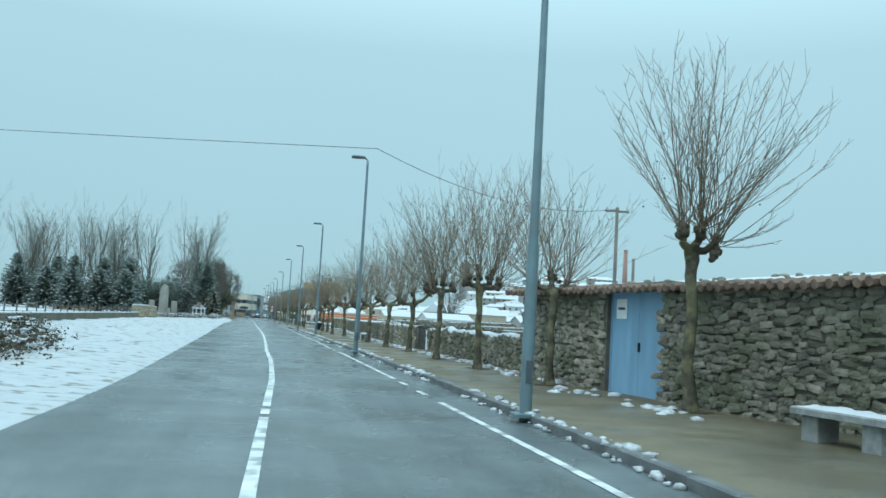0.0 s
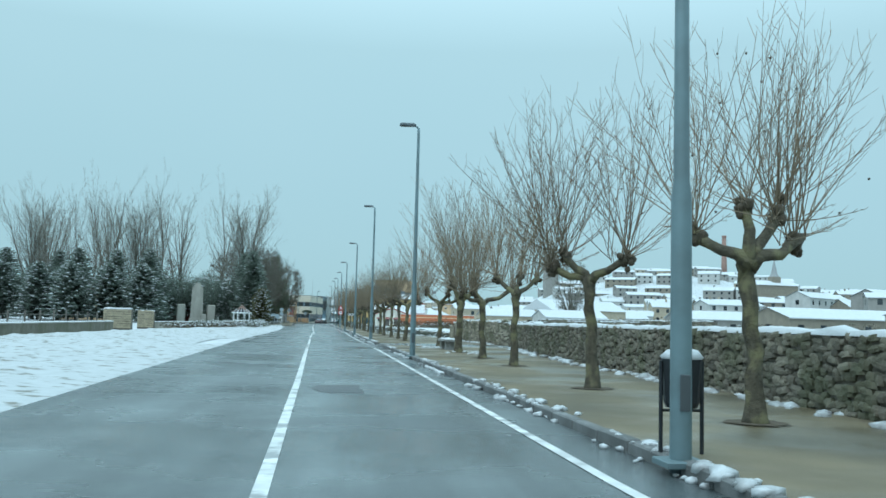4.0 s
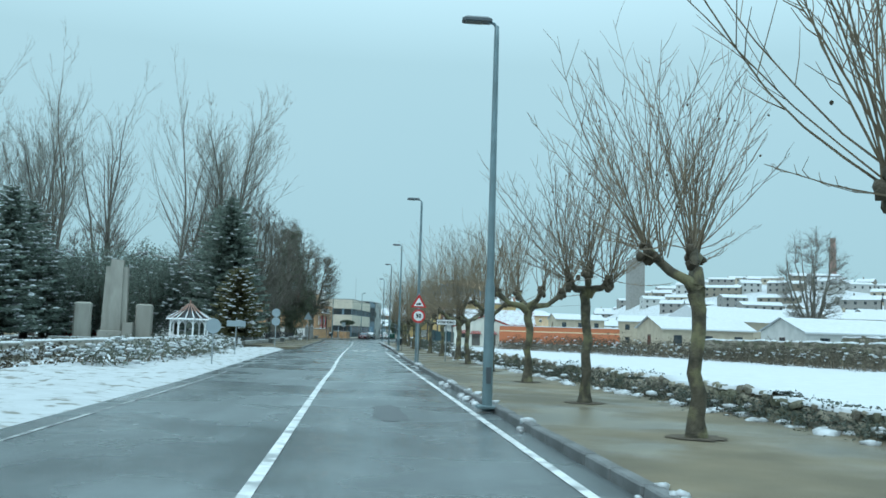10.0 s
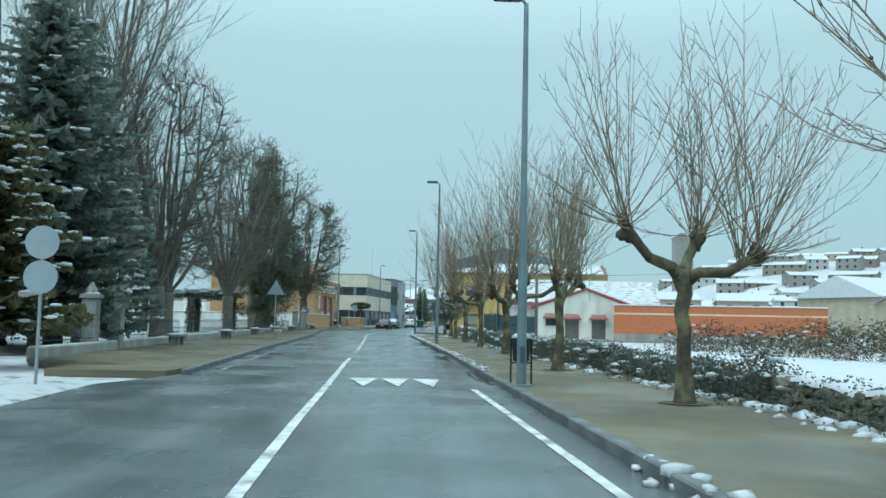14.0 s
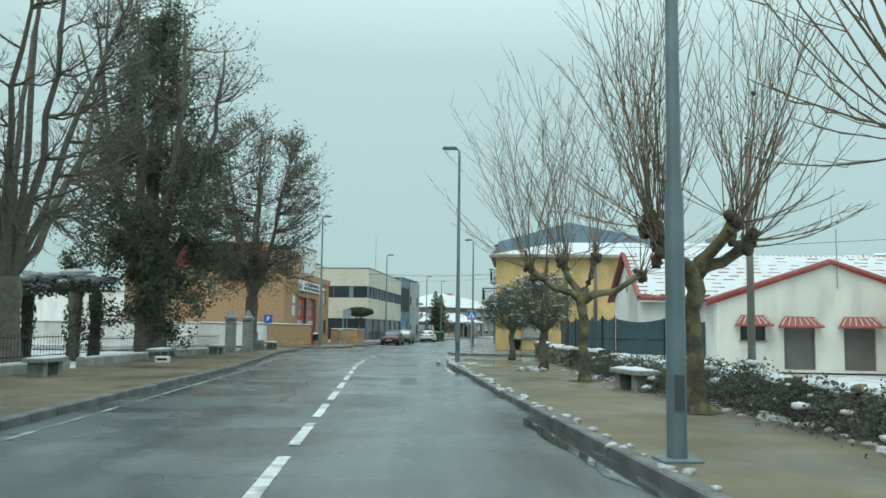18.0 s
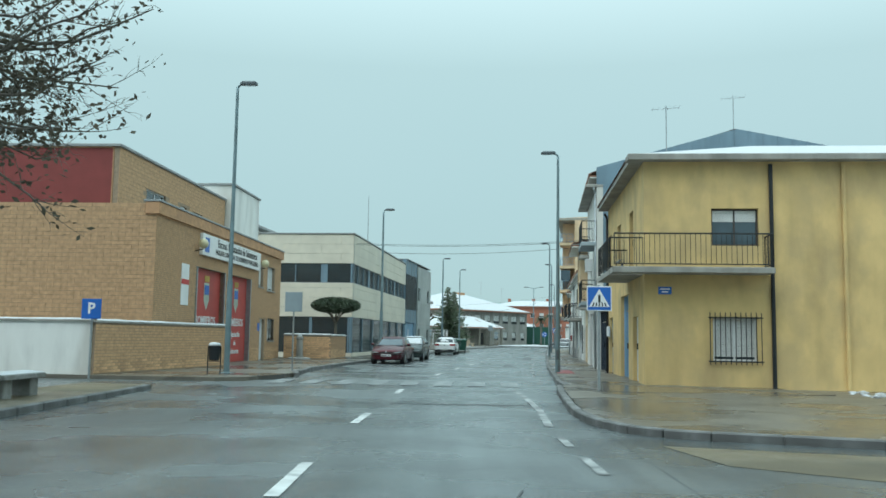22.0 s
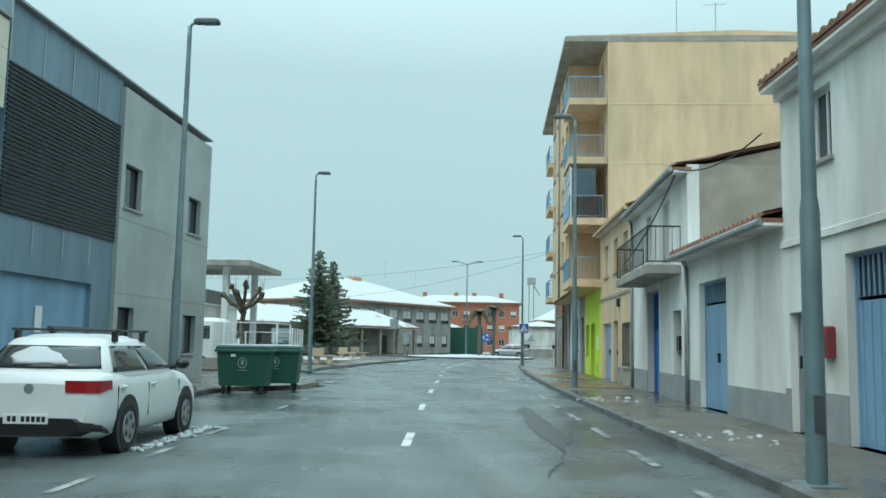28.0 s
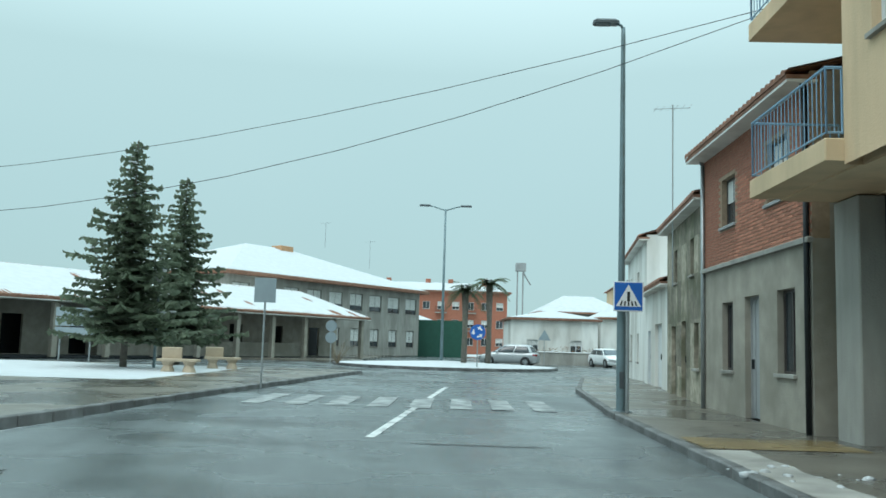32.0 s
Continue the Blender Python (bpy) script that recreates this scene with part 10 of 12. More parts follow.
DARKIVY = leafy(mat("ivy_mass", (0.13, 0.15, 0.1), 0.6, 0.55, 1.2, 0.0))
i1 = broad_tree(71, 16.5, 2.8, 0.6, 5.0, "ivy_clad_tree", "big tree wrapped in dark ivy beside the footway", stems=8, targets=150, twigs=9, leaf=RUST, n_leaf=1, ivy=DARKIVY, ivy_n=1700, ivy_top=0.9, ivy_wide=4.6)
i1.matrix_world = at(257.5, -10.3)
t1 = broad_tree(81, 15.0, 2.6, 0.36, 4.0, "bare_tree", "large bare broadleaf tree with fine dark twigs", stems=11, targets=260, twigs=11, low=1.1, twig_r=0.011)
t1.matrix_world = at(246.4, -11.0)
for s, d, t in ((228.0, -11.4, 60), (250, -34, 130), (236, -18, 200), (252, -21, 20), (239.5, -13.6, 310)):
    copy_thing(t1, at(s, d, 0, t))
t2 = broad_tree(82, 13.4, 2.9, 0.36, 4.3, "leafy_tree", "rounded tree with clinging withered leaves and seeds", stems=8, targets=280, twigs=10, leaf=RUST, n_leaf=2, leaf_size=0.06, low=0.8, twig_r=0.01)
t2.matrix_world = at(270.0, -8.85, 0.1)
t3 = broad_tree(83, 18.0, 4.0, 0.4, 4.6, "leafy_tree", "tall sparse tree with a few withered leaves", stems=7, targets=150, twigs=9, leaf=RUST, n_leaf=1, leaf_size=0.055, low=1.3, twig_r=0.01)
t3.matrix_world = at(268.5, -13.5, 0.0)
r = thing("vine_pergola", at(258, -18.5, 0), "low pergola on thick ivy-clad trunks, its flat top under snow", "pergola")
rr = random.Random(17)
tp, sn = Geo(), Geo()
for x, y in ((-5.4, -1.2), (-5.2, 1.5), (-1.6, -1.2), (-1.4, 1.4), (2.2, -1.1), (2.1, 1.5), (5.3, -1.2), (5.2, 1.3)):
    part("trunk", Geo().tube([(x, y, -0.1), (x + 0.05, y, 1.4), (x, y, 2.8)], [0.28, 0.22, 0.3], 8), BARK2, r, smooth=True)
    leaves(tp, (x, y, 1.4), (0.45, 0.45, 1.4), 500, 0.09, rr, shell_=0.3)
for _ in range(260):
    c = (rr.uniform(-6.2, 6.2), rr.uniform(-2.1, 2.1), 3.05 + rr.gauss(0, 0.14))
    leaves(tp, c, (0.5, 0.5, 0.3), 22, 0.1, rr, shell_=0.0)
    sn.blob((c[0], c[1], c[2] + 0.3), rr.uniform(0.25, 0.6), rr.random(), 0.25, 7, 4, 0.3)
part("foliage", tp, IVY, r, kind="stuff")
part("caught_snow", sn, SNOW, r, "snow lying on the pergola", smooth=True, kind="stuff")

# ---- park edge: low walls, iron fences, gate posts, benches, houses behind ----
def iron_fence(s0, s1, d0, d1, h=1.0, base=0.3, label="low wall with a black iron fence"):
    a, b = P(s0, d0, 0.1), P(s1, d1, 0.1)
    u = b - a
    r = thing("iron_fence", Matrix.Translation(a) @ Matrix.Rotation(math.atan2(u.y, u.x), 4, "Z"), label, "fence")
    L = u.length
    part("plinth", Geo().slab(0, L, -0.15, 0.15, -0.1, base, 0.03), CONC, r)
    part("snow_cap", Geo().slab(0.05, L - 0.05, -0.12, 0.12, base, base + 0.03, 0.015), SNOW, r)
    for z in (base + 0.15, h - 0.1):
        part("rail", Geo().box(0, L, -0.012, 0.012, z, z + 0.025), DARKM, r)
    n = int(L / 0.2)
    for i in range(n + 1):
        part("picket", Geo().tube([(L * i / n, 0, base), (L * i / n, 0, h)], 0.009, 4), DARKM, r)
    return r


for a, b in ((207, 214), (215, 224), (225.5, 236), (237, 246.5), (248, 256), (258, 265.5)):
    iron_fence(a, b, -9.5, -9.4, 1.05 if a < 240 else 0.95)


def gate_post(s, d):
    r = thing("stone_gate_post", at(s, d, 0.1), "square granite gate post with a pointed top", "gate post", "park gate posts")
    part("shaft", Geo().slab(-0.24, 0.24, -0.24, 0.24, -0.05, 1.75, 0.03), GRANITE, r)
    part("cap", Geo().slab(-0.31, 0.31, -0.31, 0.31, 1.75, 1.88, 0.03), GRANITE, r)
    part("finial", Geo().tube([(0, 0, 1.88), (0, 0, 2.05), (0, 0, 2.3)], [0.2, 0.17, 0.02], 8), GRANITE, r)
    part("snow_cap", Geo().blob((0, 0, 1.9), 0.26, 2, 0.2, 8, 4), SNOW, r, smooth=True)
    return r


gate_post(265.9, -8.9)
gate_post(267.6, -8.4)
gate_post(212.0, -9.6)
gate_post(214.8, -9.6)
for s in (220, 232, 243, 253.5, 262, 274.5):
    copy_thing(bench0, at(s, -8.6, 0.11, 2))
r = thing("park_tap", at(273.5, -9.4, 0.1), "dark stone drinking fountain block", "fountain")
part("block", Geo().slab(-0.5, 0.5, -0.4, 0.4, 0, 0.6, 0.04), GRANITE, r)
part("column", Geo().slab(-0.15, 0.15, -0.15, 0.15, 0.6, 1.1, 0.03), GRANITE, r)
r = thing("kerb_block", at(252.5, -8.2, 0.11), "short white block with dark bars on the footway", "block")
part("block", Geo().slab(-0.25, 0.25, -0.1, 0.1, 0, 0.22, 0.02), SIGNW, r)
part("bar", Geo().box(-0.18, 0.18, -0.105, -0.1, 0.07, 0.15), SIGNK, r)


def plain_house(m, w, dp, h, wall_m, label, roof_h=1.6, name="house", wins=3, storeys=1, roof_m=ROOFT, snow=True, hip=True):
    r = thing(name, m, label, "house")
    fh = h / storeys
    hs = [(w * (i + 0.5) / wins - 0.5, w * (i + 0.5) / wins + 0.5, fh * k + 0.9, fh * k + 2.1) for i in range(wins) for k in range(storeys)]
    part("wall", wall_geo(w, h, hs, 0.25), wall_m, r)
    for q in hs:
        window(r, *q, y=0.1, blind=0.4 if (q[0] + q[2]) % 1 < 0.5 else 0)
    part("side_wall", Geo().box(0, 0.25, 0.251, dp, 0, h).box(w - 0.25, w, 0.251, dp, 0, h).box(0.25, w - 0.25, dp - 0.25, dp, 0, h).box(0.25, w - 0.25, 1.0, 1.1, 0, h), wall_m, r)
    g = Geo()
    e = 0.35
    i = min(w, dp) / 2 if hip else -0.01
    g.v = [(-e, -e, h), (w + e, -e, h), (w + e, dp + e, h), (-e, dp + e, h)]
    if w >= dp:
        g.v += [(i * 0.8 if hip else -e, dp / 2, h + roof_h), (w - i * 0.8 if hip else w + e, dp / 2, h + roof_h)]
        g.f = [(0, 1, 5, 4), (1, 2, 5), (2, 3, 4, 5), (3, 0, 4)]
    else:
        g.v += [(w / 2, i * 0.8 if hip else -e, h + roof_h), (w / 2, dp - i * 0.8 if hip else dp + e, h + roof_h)]
        g.f = [(0, 1, 4), (1, 2, 5, 4), (2, 3, 5), (3, 0, 4, 5)]
    rf = part("roof", Geo().add(g.v, g.f).add([(x, y, z - 0.12) for x, y, z in g.v[:4]], [(3, 2, 1, 0)]).add(g.v[:4] + [(x, y, z - 0.12) for x, y, z in g.v[:4]], [(4, 5, 1, 0), (5, 6, 2, 1), (6, 7, 3, 2), (7, 4, 0, 3)]), roof_m, r)
    if snow:
        part("snow_cover", Geo().add([((x - w / 2) * 0.975 + w / 2, (y - dp / 2) * 0.975 + dp / 2, z + 0.09) for x, y, z in g.v], g.f), SNOW, rf, "snow on the roof")
    return r


r = thing("white_annex", at(294, -46, 0.0, 4), "plain white rendered block with a flat roof", "building")
part("wall", Geo().slab(0, 21.5, 0, 10, -0.1, 4.5, 0.03), WHITE_R, r)
part("coping", Geo().slab(-0.1, 21.6, -0.1, 10.1, 4.5, 4.62, 0.02), CONC, r)
for x in (3, 9, 15):
    part("vent", Geo().slab(x, x + 0.7, -0.03, 0.02, 3.2, 3.6, 0.01), GREYB, r)
plain_house(at(262, -40, 0, -8), 16, 10, 4.2, WHITE_R, "long white building behind the park", 1.4, wins=5)
plain_house(at(240, -36, 0, 4), 12, 9, 3.2, WHITE_R, "low white building with a snowy roof behind the park", 1.4, wins=3)
plain_house(at(228, -48, 0, 10), 11, 9, 6.2, CREAM, "reddish two-storey house behind the trees", 1.8, wins=3, storeys=2)
plain_house(at(222, -30, 0, 6), 9, 7, 2.8, MAROON, "low brick outbuilding behind the trees", 1.2, wins=3)

# ---- white house with red-edged gable, orange brick shed, fences, olives ----
r = thing("orange_shed", Matrix.Translation((-34.8, 247.9, 0)) @ Matrix.Rotation(radians(-4), 4, "Z"), "flat-roofed orange brick shed on a pale base", "shed")
part("wall", Geo().box(0, 15.5, 0, 8, 0.62, 2.8), ORANGEB, r)
part("base", Geo().box(-0.02, 15.52, -0.02, 8.02, -0.1, 0.62), CONC, r)
part("band", Geo().box(-0.015, 15.515, -0.015, 8.015, 2.1, 2.24), CREAM, r)
part("side_door", Geo().box(-0.03, 0.0, 0.5, 1.3, 0.1, 2.0), FRAMED, r)
part("snow_cap", Geo().slab(-0.05, 15.55, -0.05, 8.05, 2.8, 2.9, 0.04), SNOW, r)
r = thing("gabled_house", Matrix.Translation((-41.0, 249.5, 0)), "white bungalow with red-edged gable and tiled window hoods", "house")
w, mid, gz, ez = 7.9, 4.1, 4.05, 2.72
hs = [(0.85, 1.75, 1.15, 1.7), (2.4, 3.5, 0.1, 1.66), (4.5, 5.6, 0.1, 1.66)]
WB = mat("white_bungalow_paint", (0.70, 0.70, 0.62), 0.8, 0.08, 1.5, 0.2, 30, stain=(0.55, 0.54, 0.47), amount=0.5, sscale=0.6, streak=3)
part("wall", wall_geo(w, ez, hs, 0.25), WB, r)
REDT = mat("red_tiles", (0.3, 0.088, 0.07), 0.75, 0.3, 6, 0.3)
part("gable", Geo().add([(0, 0, ez), (w, 0, ez), (mid, 0, gz), (0, 0.25, ez), (w, 0.25, ez), (mid, 0.25, gz)], [(0, 1, 2), (5, 4, 3), (0, 2, 5, 3), (2, 1, 4, 5)]), WB, r)
for x0, x1 in ((-0.35, mid), (w + 0.35, mid)):
    for k in range(16):
        a, b = x0 + (x1 - x0) * k / 16, x0 + (x1 - x0) * (k + 1.12) / 16
        za, zb = ez - 0.1 + (gz + 0.14 - ez) * k / 16, ez - 0.1 + (gz + 0.14 - ez) * (k + 1.12) / 16
        part("verge_tile", Geo().tube([(a, -0.1, za), (b, -0.1, zb)], [0.105, 0.09], 7), REDT, r)
    part("verge_trim", Geo().tube([(x0, -0.06, ez - 0.26), (x1, -0.06, gz - 0.03)], 0.035, 5), SIGNR, r)
part("aerial_mast", Geo().tube([(mid + 0.2, -0.1, 3.1), (mid + 0.2, -0.1, 5.3)], 0.025, 5), GALV, r)
for q in hs:
    if q[2] > 1:
        window(r, *q, frame=DARKM)
    else:
        door(r, *q, DOORG, ribs=6, handle=False)
    x0, x1, z = q[0] - 0.22, q[1] + 0.22, q[3] + 0.04
    hd = part("window_hood", Geo().add([(x0, -0.5, z), (x1, -0.5, z), (x1 - 0.25, 0.0, z + 0.36), (x0 + 0.25, 0, z + 0.36), (x0, -0.5, z - 0.06), (x1, -0.5, z - 0.06), (x0, 0, z - 0.06), (x1, 0, z - 0.06)], [(0, 1, 2, 3), (4, 5, 1, 0), (0, 3, 6, 4), (1, 5, 7, 2), (5, 4, 6, 7)]), REDT, r, "small red tiled hood")
    for i in range(7):
        u_ = i / 6
        part("snow_streak", Geo().tube([(x0 + 0.06 + (x1 - x0 - 0.12) * u_, -0.47, z + 0.04), (x0 + 0.3 + (x1 - x0 - 0.6) * u_, -0.1, z + 0.31)], 0.017, 5), SNOW, hd)
rg = Geo()
rg.v = [(-0.35, -0.1, ez - 0.06), (mid, -0.1, gz + 0.1), (w + 0.35, -0.1, ez - 0.06), (-0.35, 12, ez - 0.06), (mid, 12, gz + 0.1), (w + 0.35, 12, ez - 0.06)]
rg.f = [(0, 1, 4, 3), (1, 2, 5, 4)]
part("roof", rg, REDT, r)
part("snow_cover", Geo().add([(x, y + 0.25, z + 0.06) for x, y, z in rg.v], rg.f), SNOW, r, "snow on the roof")
for q_ in ((0, 0.25, 0.251, 11.5), (w - 0.25, w, 0.251, 11.5), (0, w, 11.5, 11.75), (0.3, w - 0.3, 1.0, 1.1)):
    part("side_wall", Geo().box(*q_, 0, ez), WHITE_R, r)
# tiled house, its gable end to the road
r = thing("tiled_house", at(260.3, 11.2, 0), "low white house with red roof tiles showing through snow", "house")
part("south_wall", wall_geo(13, 3.2, [(3, 4.2, 0.9, 2.1), (8, 9.2, 0.9, 2.1)], 0.25), WHITE_R, r)
window(r, 3, 4.2, 0.9, 2.1)
window(r, 8, 9.2, 0.9, 2.1)
gp = [(0.26, 0), (6.0, 0), (6.0, 3.2), (3.0, 5.15), (0.26, 3.3)]
g = Geo()
g.v = [(x, y, z) for x in (0.0, 0.25) for y, z in gp]
g.f = [tuple(range(5)), tuple(range(9, 4, -1))] + [(i, 5 + i, 5 + (i + 1) % 5, (i + 1) % 5) for i in range(5)]
part("gable_wall", g, WHITE_R, r)
part("gable_vent", Geo().slab(-0.03, 0.02, 2.85, 3.15, 3.4, 4.2, 0.01), GREYB, r)
part("rear_wall", Geo().box(0.25, 13, 5.75, 6.0, 0, 3.2).box(12.75, 13, 0.25, 5.75, 0, 3.2).box(0.3, 12.7, 1.0, 1.1, 0, 3.1), WHITE_R, r)
tiled_roof(r, -0.2, 13.2, 0, 3.0, 3.25, 5.25, over=0.4, tile=REDT, cover=0.55)
tc_ = Geo()
for k in range(11):
    y = -0.3 + 3.25 * k / 11
    z = 3.25 + (y / 3.0) * 2.0 + 0.1
    x = -0.2
    while x < 13:
        ln_ = 0.3 + 0.9 * abs(noise.noise(Vector((x, k * 1.7, 2))))
        tc_.box(x, min(x + ln_, 13.2), y, y + 0.035, z - 0.08, z + 0.012)
        x += ln_ + 0.3 + 1.8 * abs(noise.noise(Vector((x * 1.3, k * 2.1, 5))))
part("course_work", tc_, REDT, r, "edges of tile rows showing through the snow", kind="stuff")
part("north_roof", Geo().add([(-0.2, 3.0, 5.25), (13.2, 3.0, 5.25), (13.2, 6.4, 3.0), (-0.2, 6.4, 3.0)], [(0, 1, 2, 3)]), REDT, r)
for y0, z0, y1, z1 in ((-0.4, 3.02, 3.0, 5.3), (6.4, 3.02, 3.0, 5.3)):
    part("verge_tile", Geo().tube([(-0.22, y0, z0), (-0.22, y1, z1)], 0.1, 6), REDT, r)
MESHG = mat("green_shade_net", (0.035, 0.075, 0.085), 0.75, 0.2, 3, 0.2, 60)
for (s0, d0), (s1, d1), h in (((275.5, 9.4), (262.5, 9.8), 1.75), ((262.3, 9.8), (260.2, 9.95), 1.7), ((260.0, 10.0), (255.4, 13.2), 1.6)):
    a, b = P(s0, d0, 0.1), P(s1, d1, 0.1)
    u = b - a
    r = thing("net_fence", Matrix.Translation(a) @ Matrix.Rotation(math.atan2(u.y, u.x), 4, "Z"), "dark green shade-net fence on steel posts", "fence")
    n = max(1, int(u.length / 2.4))
    for i in range(n + 1):
        x = u.length * i / n
        part("post", Geo().tube([(x, 0, -0.1), (x, 0, h + 0.35)], 0.03, 6), DARKM, r)
        if i < n:
            g = Geo()
            for k in range(9):
                xx = x + u.length / n * k / 8
                sag = 0.14 * math.sin(math.pi * k / 8) * (1 + 0.5 * math.sin(i * 2.1))
                g.v += [(xx, 0.02 * math.sin(k * 1.3 + i), 0.35), (xx, 0.03 * math.sin(k * 0.9 + i), h + 0.3 - sag), (xx, 0.008 + 0.02 * math.sin(k * 1.3 + i), 0.35), (xx, 0.008 + 0.03 * math.sin(k * 0.9 + i), h + 0.3 - sag)]
            g.f = [(4 * k, 4 * k + 4, 4 * k + 5, 4 * k + 1) for k in range(8)] + [(4 * k + 3, 4 * k + 7, 4 * k + 6, 4 * k + 2) for k in range(8)]
            part("net", g, MESHG, r)
    part("rail", Geo().tube([(0, 0, 1.0), (u.length, 0, 1.0)], 0.02, 5), DARKM, r)
rubble_wall("planter_wall", P(256.2, 6.5, 0.05), P(247.0, 6.5, 0.05), 0.75, 0.5, "low pale stone wall with snow on top", FIELDSTONES, near=25, seed=51, ragged=0.05)
rubble_wall("planter_wall", P(262.5, 6.6, 0.05), P(257.3, 6.4, 0.05), 0.8, 0.6, "low stone wall with snow on top", FIELDSTONES, near=25, seed=52, ragged=0.05)


def olive(seed, h, sp, label):
    rr = random.Random(seed)
    r = thing("olive_tree", Matrix(), label, "tree", "olive trees")
    part("trunk", Geo().tube([(0, 0, -0.1), (0.05, 0.0, 0.5), (-0.03, 0.05, 1.0), (0.06, 0.0, 1.35)], [0.2, 0.13, 0.12, 0.14], 8), BARK2, r, smooth=True)
    lf, sn = Geo(), Geo()
    for i in range(7):
        a = 2 * math.pi * i / 7
        e = Vector((sp * 0.6 * math.cos(a), sp * 0.6 * math.sin(a), 1.35 + (h - 1.35) * rr.uniform(0.4, 0.75)))
        part("limb", Geo().tube([(0.05, 0, 1.25), (e.x * 0.4, e.y * 0.4, 1.6), e], [0.07, 0.05, 0.02], 5), BARK2, r)
    for i in range(130):
        a, u = rr.uniform(0, 2 * math.pi), rr.random() ** 0.5
        z = 1.5 + (h - 1.5) * rr.random()
        k = math.sqrt(max(0.05, 1 - ((z - (1.5 + h) / 2) / ((h - 1.3) / 2)) ** 2))
        c = (sp * u * k * math.cos(a), sp * u * k * math.sin(a), z)
        leaves(lf, c, (0.3, 0.3, 0.26), 75, 0.034, rr, shell_=0.0)
        if u > 0.35 and rr.random() < 0.75:
            for _ in range(2):
                sn.blob((c[0] + rr.gauss(0, 0.12), c[1] + rr.gauss(0, 0.12), c[2] + 0.22), rr.uniform(0.04, 0.09), i, 0.4, 6, 3, 0.5)
    part("foliage", lf, OLIVE, r, kind="stuff")
    part("caught_snow", sn, SNOW, r, "snow on the leaves", smooth=True, kind="stuff")
    return r


olive(91, 2.95, 1.35, "small olive tree dusted with snow").matrix_world = at(259.6, 5.2, 0.11)
olive(92, 3.1, 1.6, "spreading olive tree dusted with snow").matrix_world = at(250.2, 5.3, 0.11)


def utility_pole(m, h, arm=True, label="weathered wooden utility pole with a crossarm"):
    r = thing("utility_pole", m, label, "utility pole", "utility poles")
    part("pole", Geo().tube([(0, 0, -0.2), (0, 0, h)], [0.13, 0.09], 8), WOODP, r, smooth=True)
    if arm:
        part("crossarm", Geo().box(-0.75, 0.75, -0.05, 0.05, h - 0.3, h - 0.18), WOODP, r)
        for x in (-0.65, 0.0, 0.65):
            part("insulator", Geo().tube([(x, 0, h - 0.18), (x, 0, h - 0.02)], 0.035, 6), GREYB, r)
    return r


utility_pole(W(10.1, 51.9, 10), 9.0)
utility_pole(W(12.5, 58, 10), 6.5, False, "short weathered wooden post behind the wall")
utility_pole(W(-46.9, 264.8, 10), 6.4, False, "square concrete utility pole with cables")
utility_pole(W(-45.3, 264.2, 10), 6.3, False, "square concrete utility pole with cables")
utility_pole(at(247.5, 11.5, 0), 7.5, False, "pale concrete utility pole beside the net fence")


def wire(name, pts, label, sag=0.6, r=0.012):
    o = thing(name, Matrix(), label, "cable")
    for a, b in zip(pts[:-1], pts[1:]):
        a, b = Vector(a), Vector(b)
        part("cable", Geo().tube([a.lerp(b, i / 14) - Vector((0, 0, sag * 4 * (i / 14) * (1 - i / 14))) for i in range(15)], r, 4), SIGNK, o)


wire("overhead_cable", [(-140, 80, 20), P(36, 3.6, 8.6), (10.1, 51.9, 8.9)], "thin overhead cable crossing the road", 1.0, 0.015)
for dz, ds in ((0, 0), (0.12, 0.4)):
    wire("overhead_cable", [P(313 + ds, -9.2, 7.35 + dz), P(309.6 + ds, 5.3, 7.2 + dz)], "thin overhead cable across the street", 0.2)
wire("overhead_cable", [P(309.8, -6.75, 6.5), P(309.8, 5.3, 6.9)], "thin overhead cable across the street", 0.2)
wire("overhead_cable", [P(386, -30, 6.8), P(371.45, 5.0, 7.1)], "thin cable across the square", 2.6, 0.009)
wire("overhead_cable", [P(392, -34, 8.0), P(371.45, 5.05, 7.2)], "thin cable across the square", 1.6, 0.009)
wire("overhead_cable", [(-46.9, 264.8, 6.2), (-45.3, 264.2, 6.1), P(250, 30, 6.0)], "overhead cables between poles", 0.4)
wire("wall_cable", [P(333, 5.4, 5.2), P(338.6, 5.35, 5.7), P(346.9, 5.5, 4.1)], "black cable strung along the fronts", 0.25, 0.02)
# ---- the square: canopy, kiosk block, mesh fence, benches, firs ----
r = thing("canopy", at(371.2, -13.7, 0.12), "wide flat canopy on white columns", "canopy")
part("roof", Geo().slab(-22, 0.2, -0.2, 8.2, 5.95, 6.3, 0.03), CONC, r)
part("roof_snow", Geo().slab(-21.8, 0.0, 0.0, 8.0, 6.3, 6.36, 0.03), SNOW, r)
WCOL = mat("white_column_paint", (0.58, 0.60, 0.58), 0.7, 0.08, 2, 0.1)
for x, y in ((-1.6, 1.0), (-1.4, 7.0), (-8, 1.0), (-8, 7), (-15, 1), (-15, 7)):
    part("column", Geo().slab(x - 0.2, x + 0.2, y - 0.2, y + 0.2, -0.1, 5.96, 0.03), WCOL, r)
r = thing("service_block", at(375.5, -17.2, 0.12), "low white block with dark fascia under the canopy", "building")
part("wall", Geo().slab(-16, 0, -1.5, 6, -0.1, 3.7, 0.03), WHITE_R, r)
part("fascia", Geo().slab(-16.2, 0.2, -1.8, 6.2, 3.7, 4.6, 0.04), GREYB, r)
part("ledge", Geo().slab(-16.4, 0.3, -2.0, 6.3, 3.62, 3.7, 0.02), SIGNW, r)


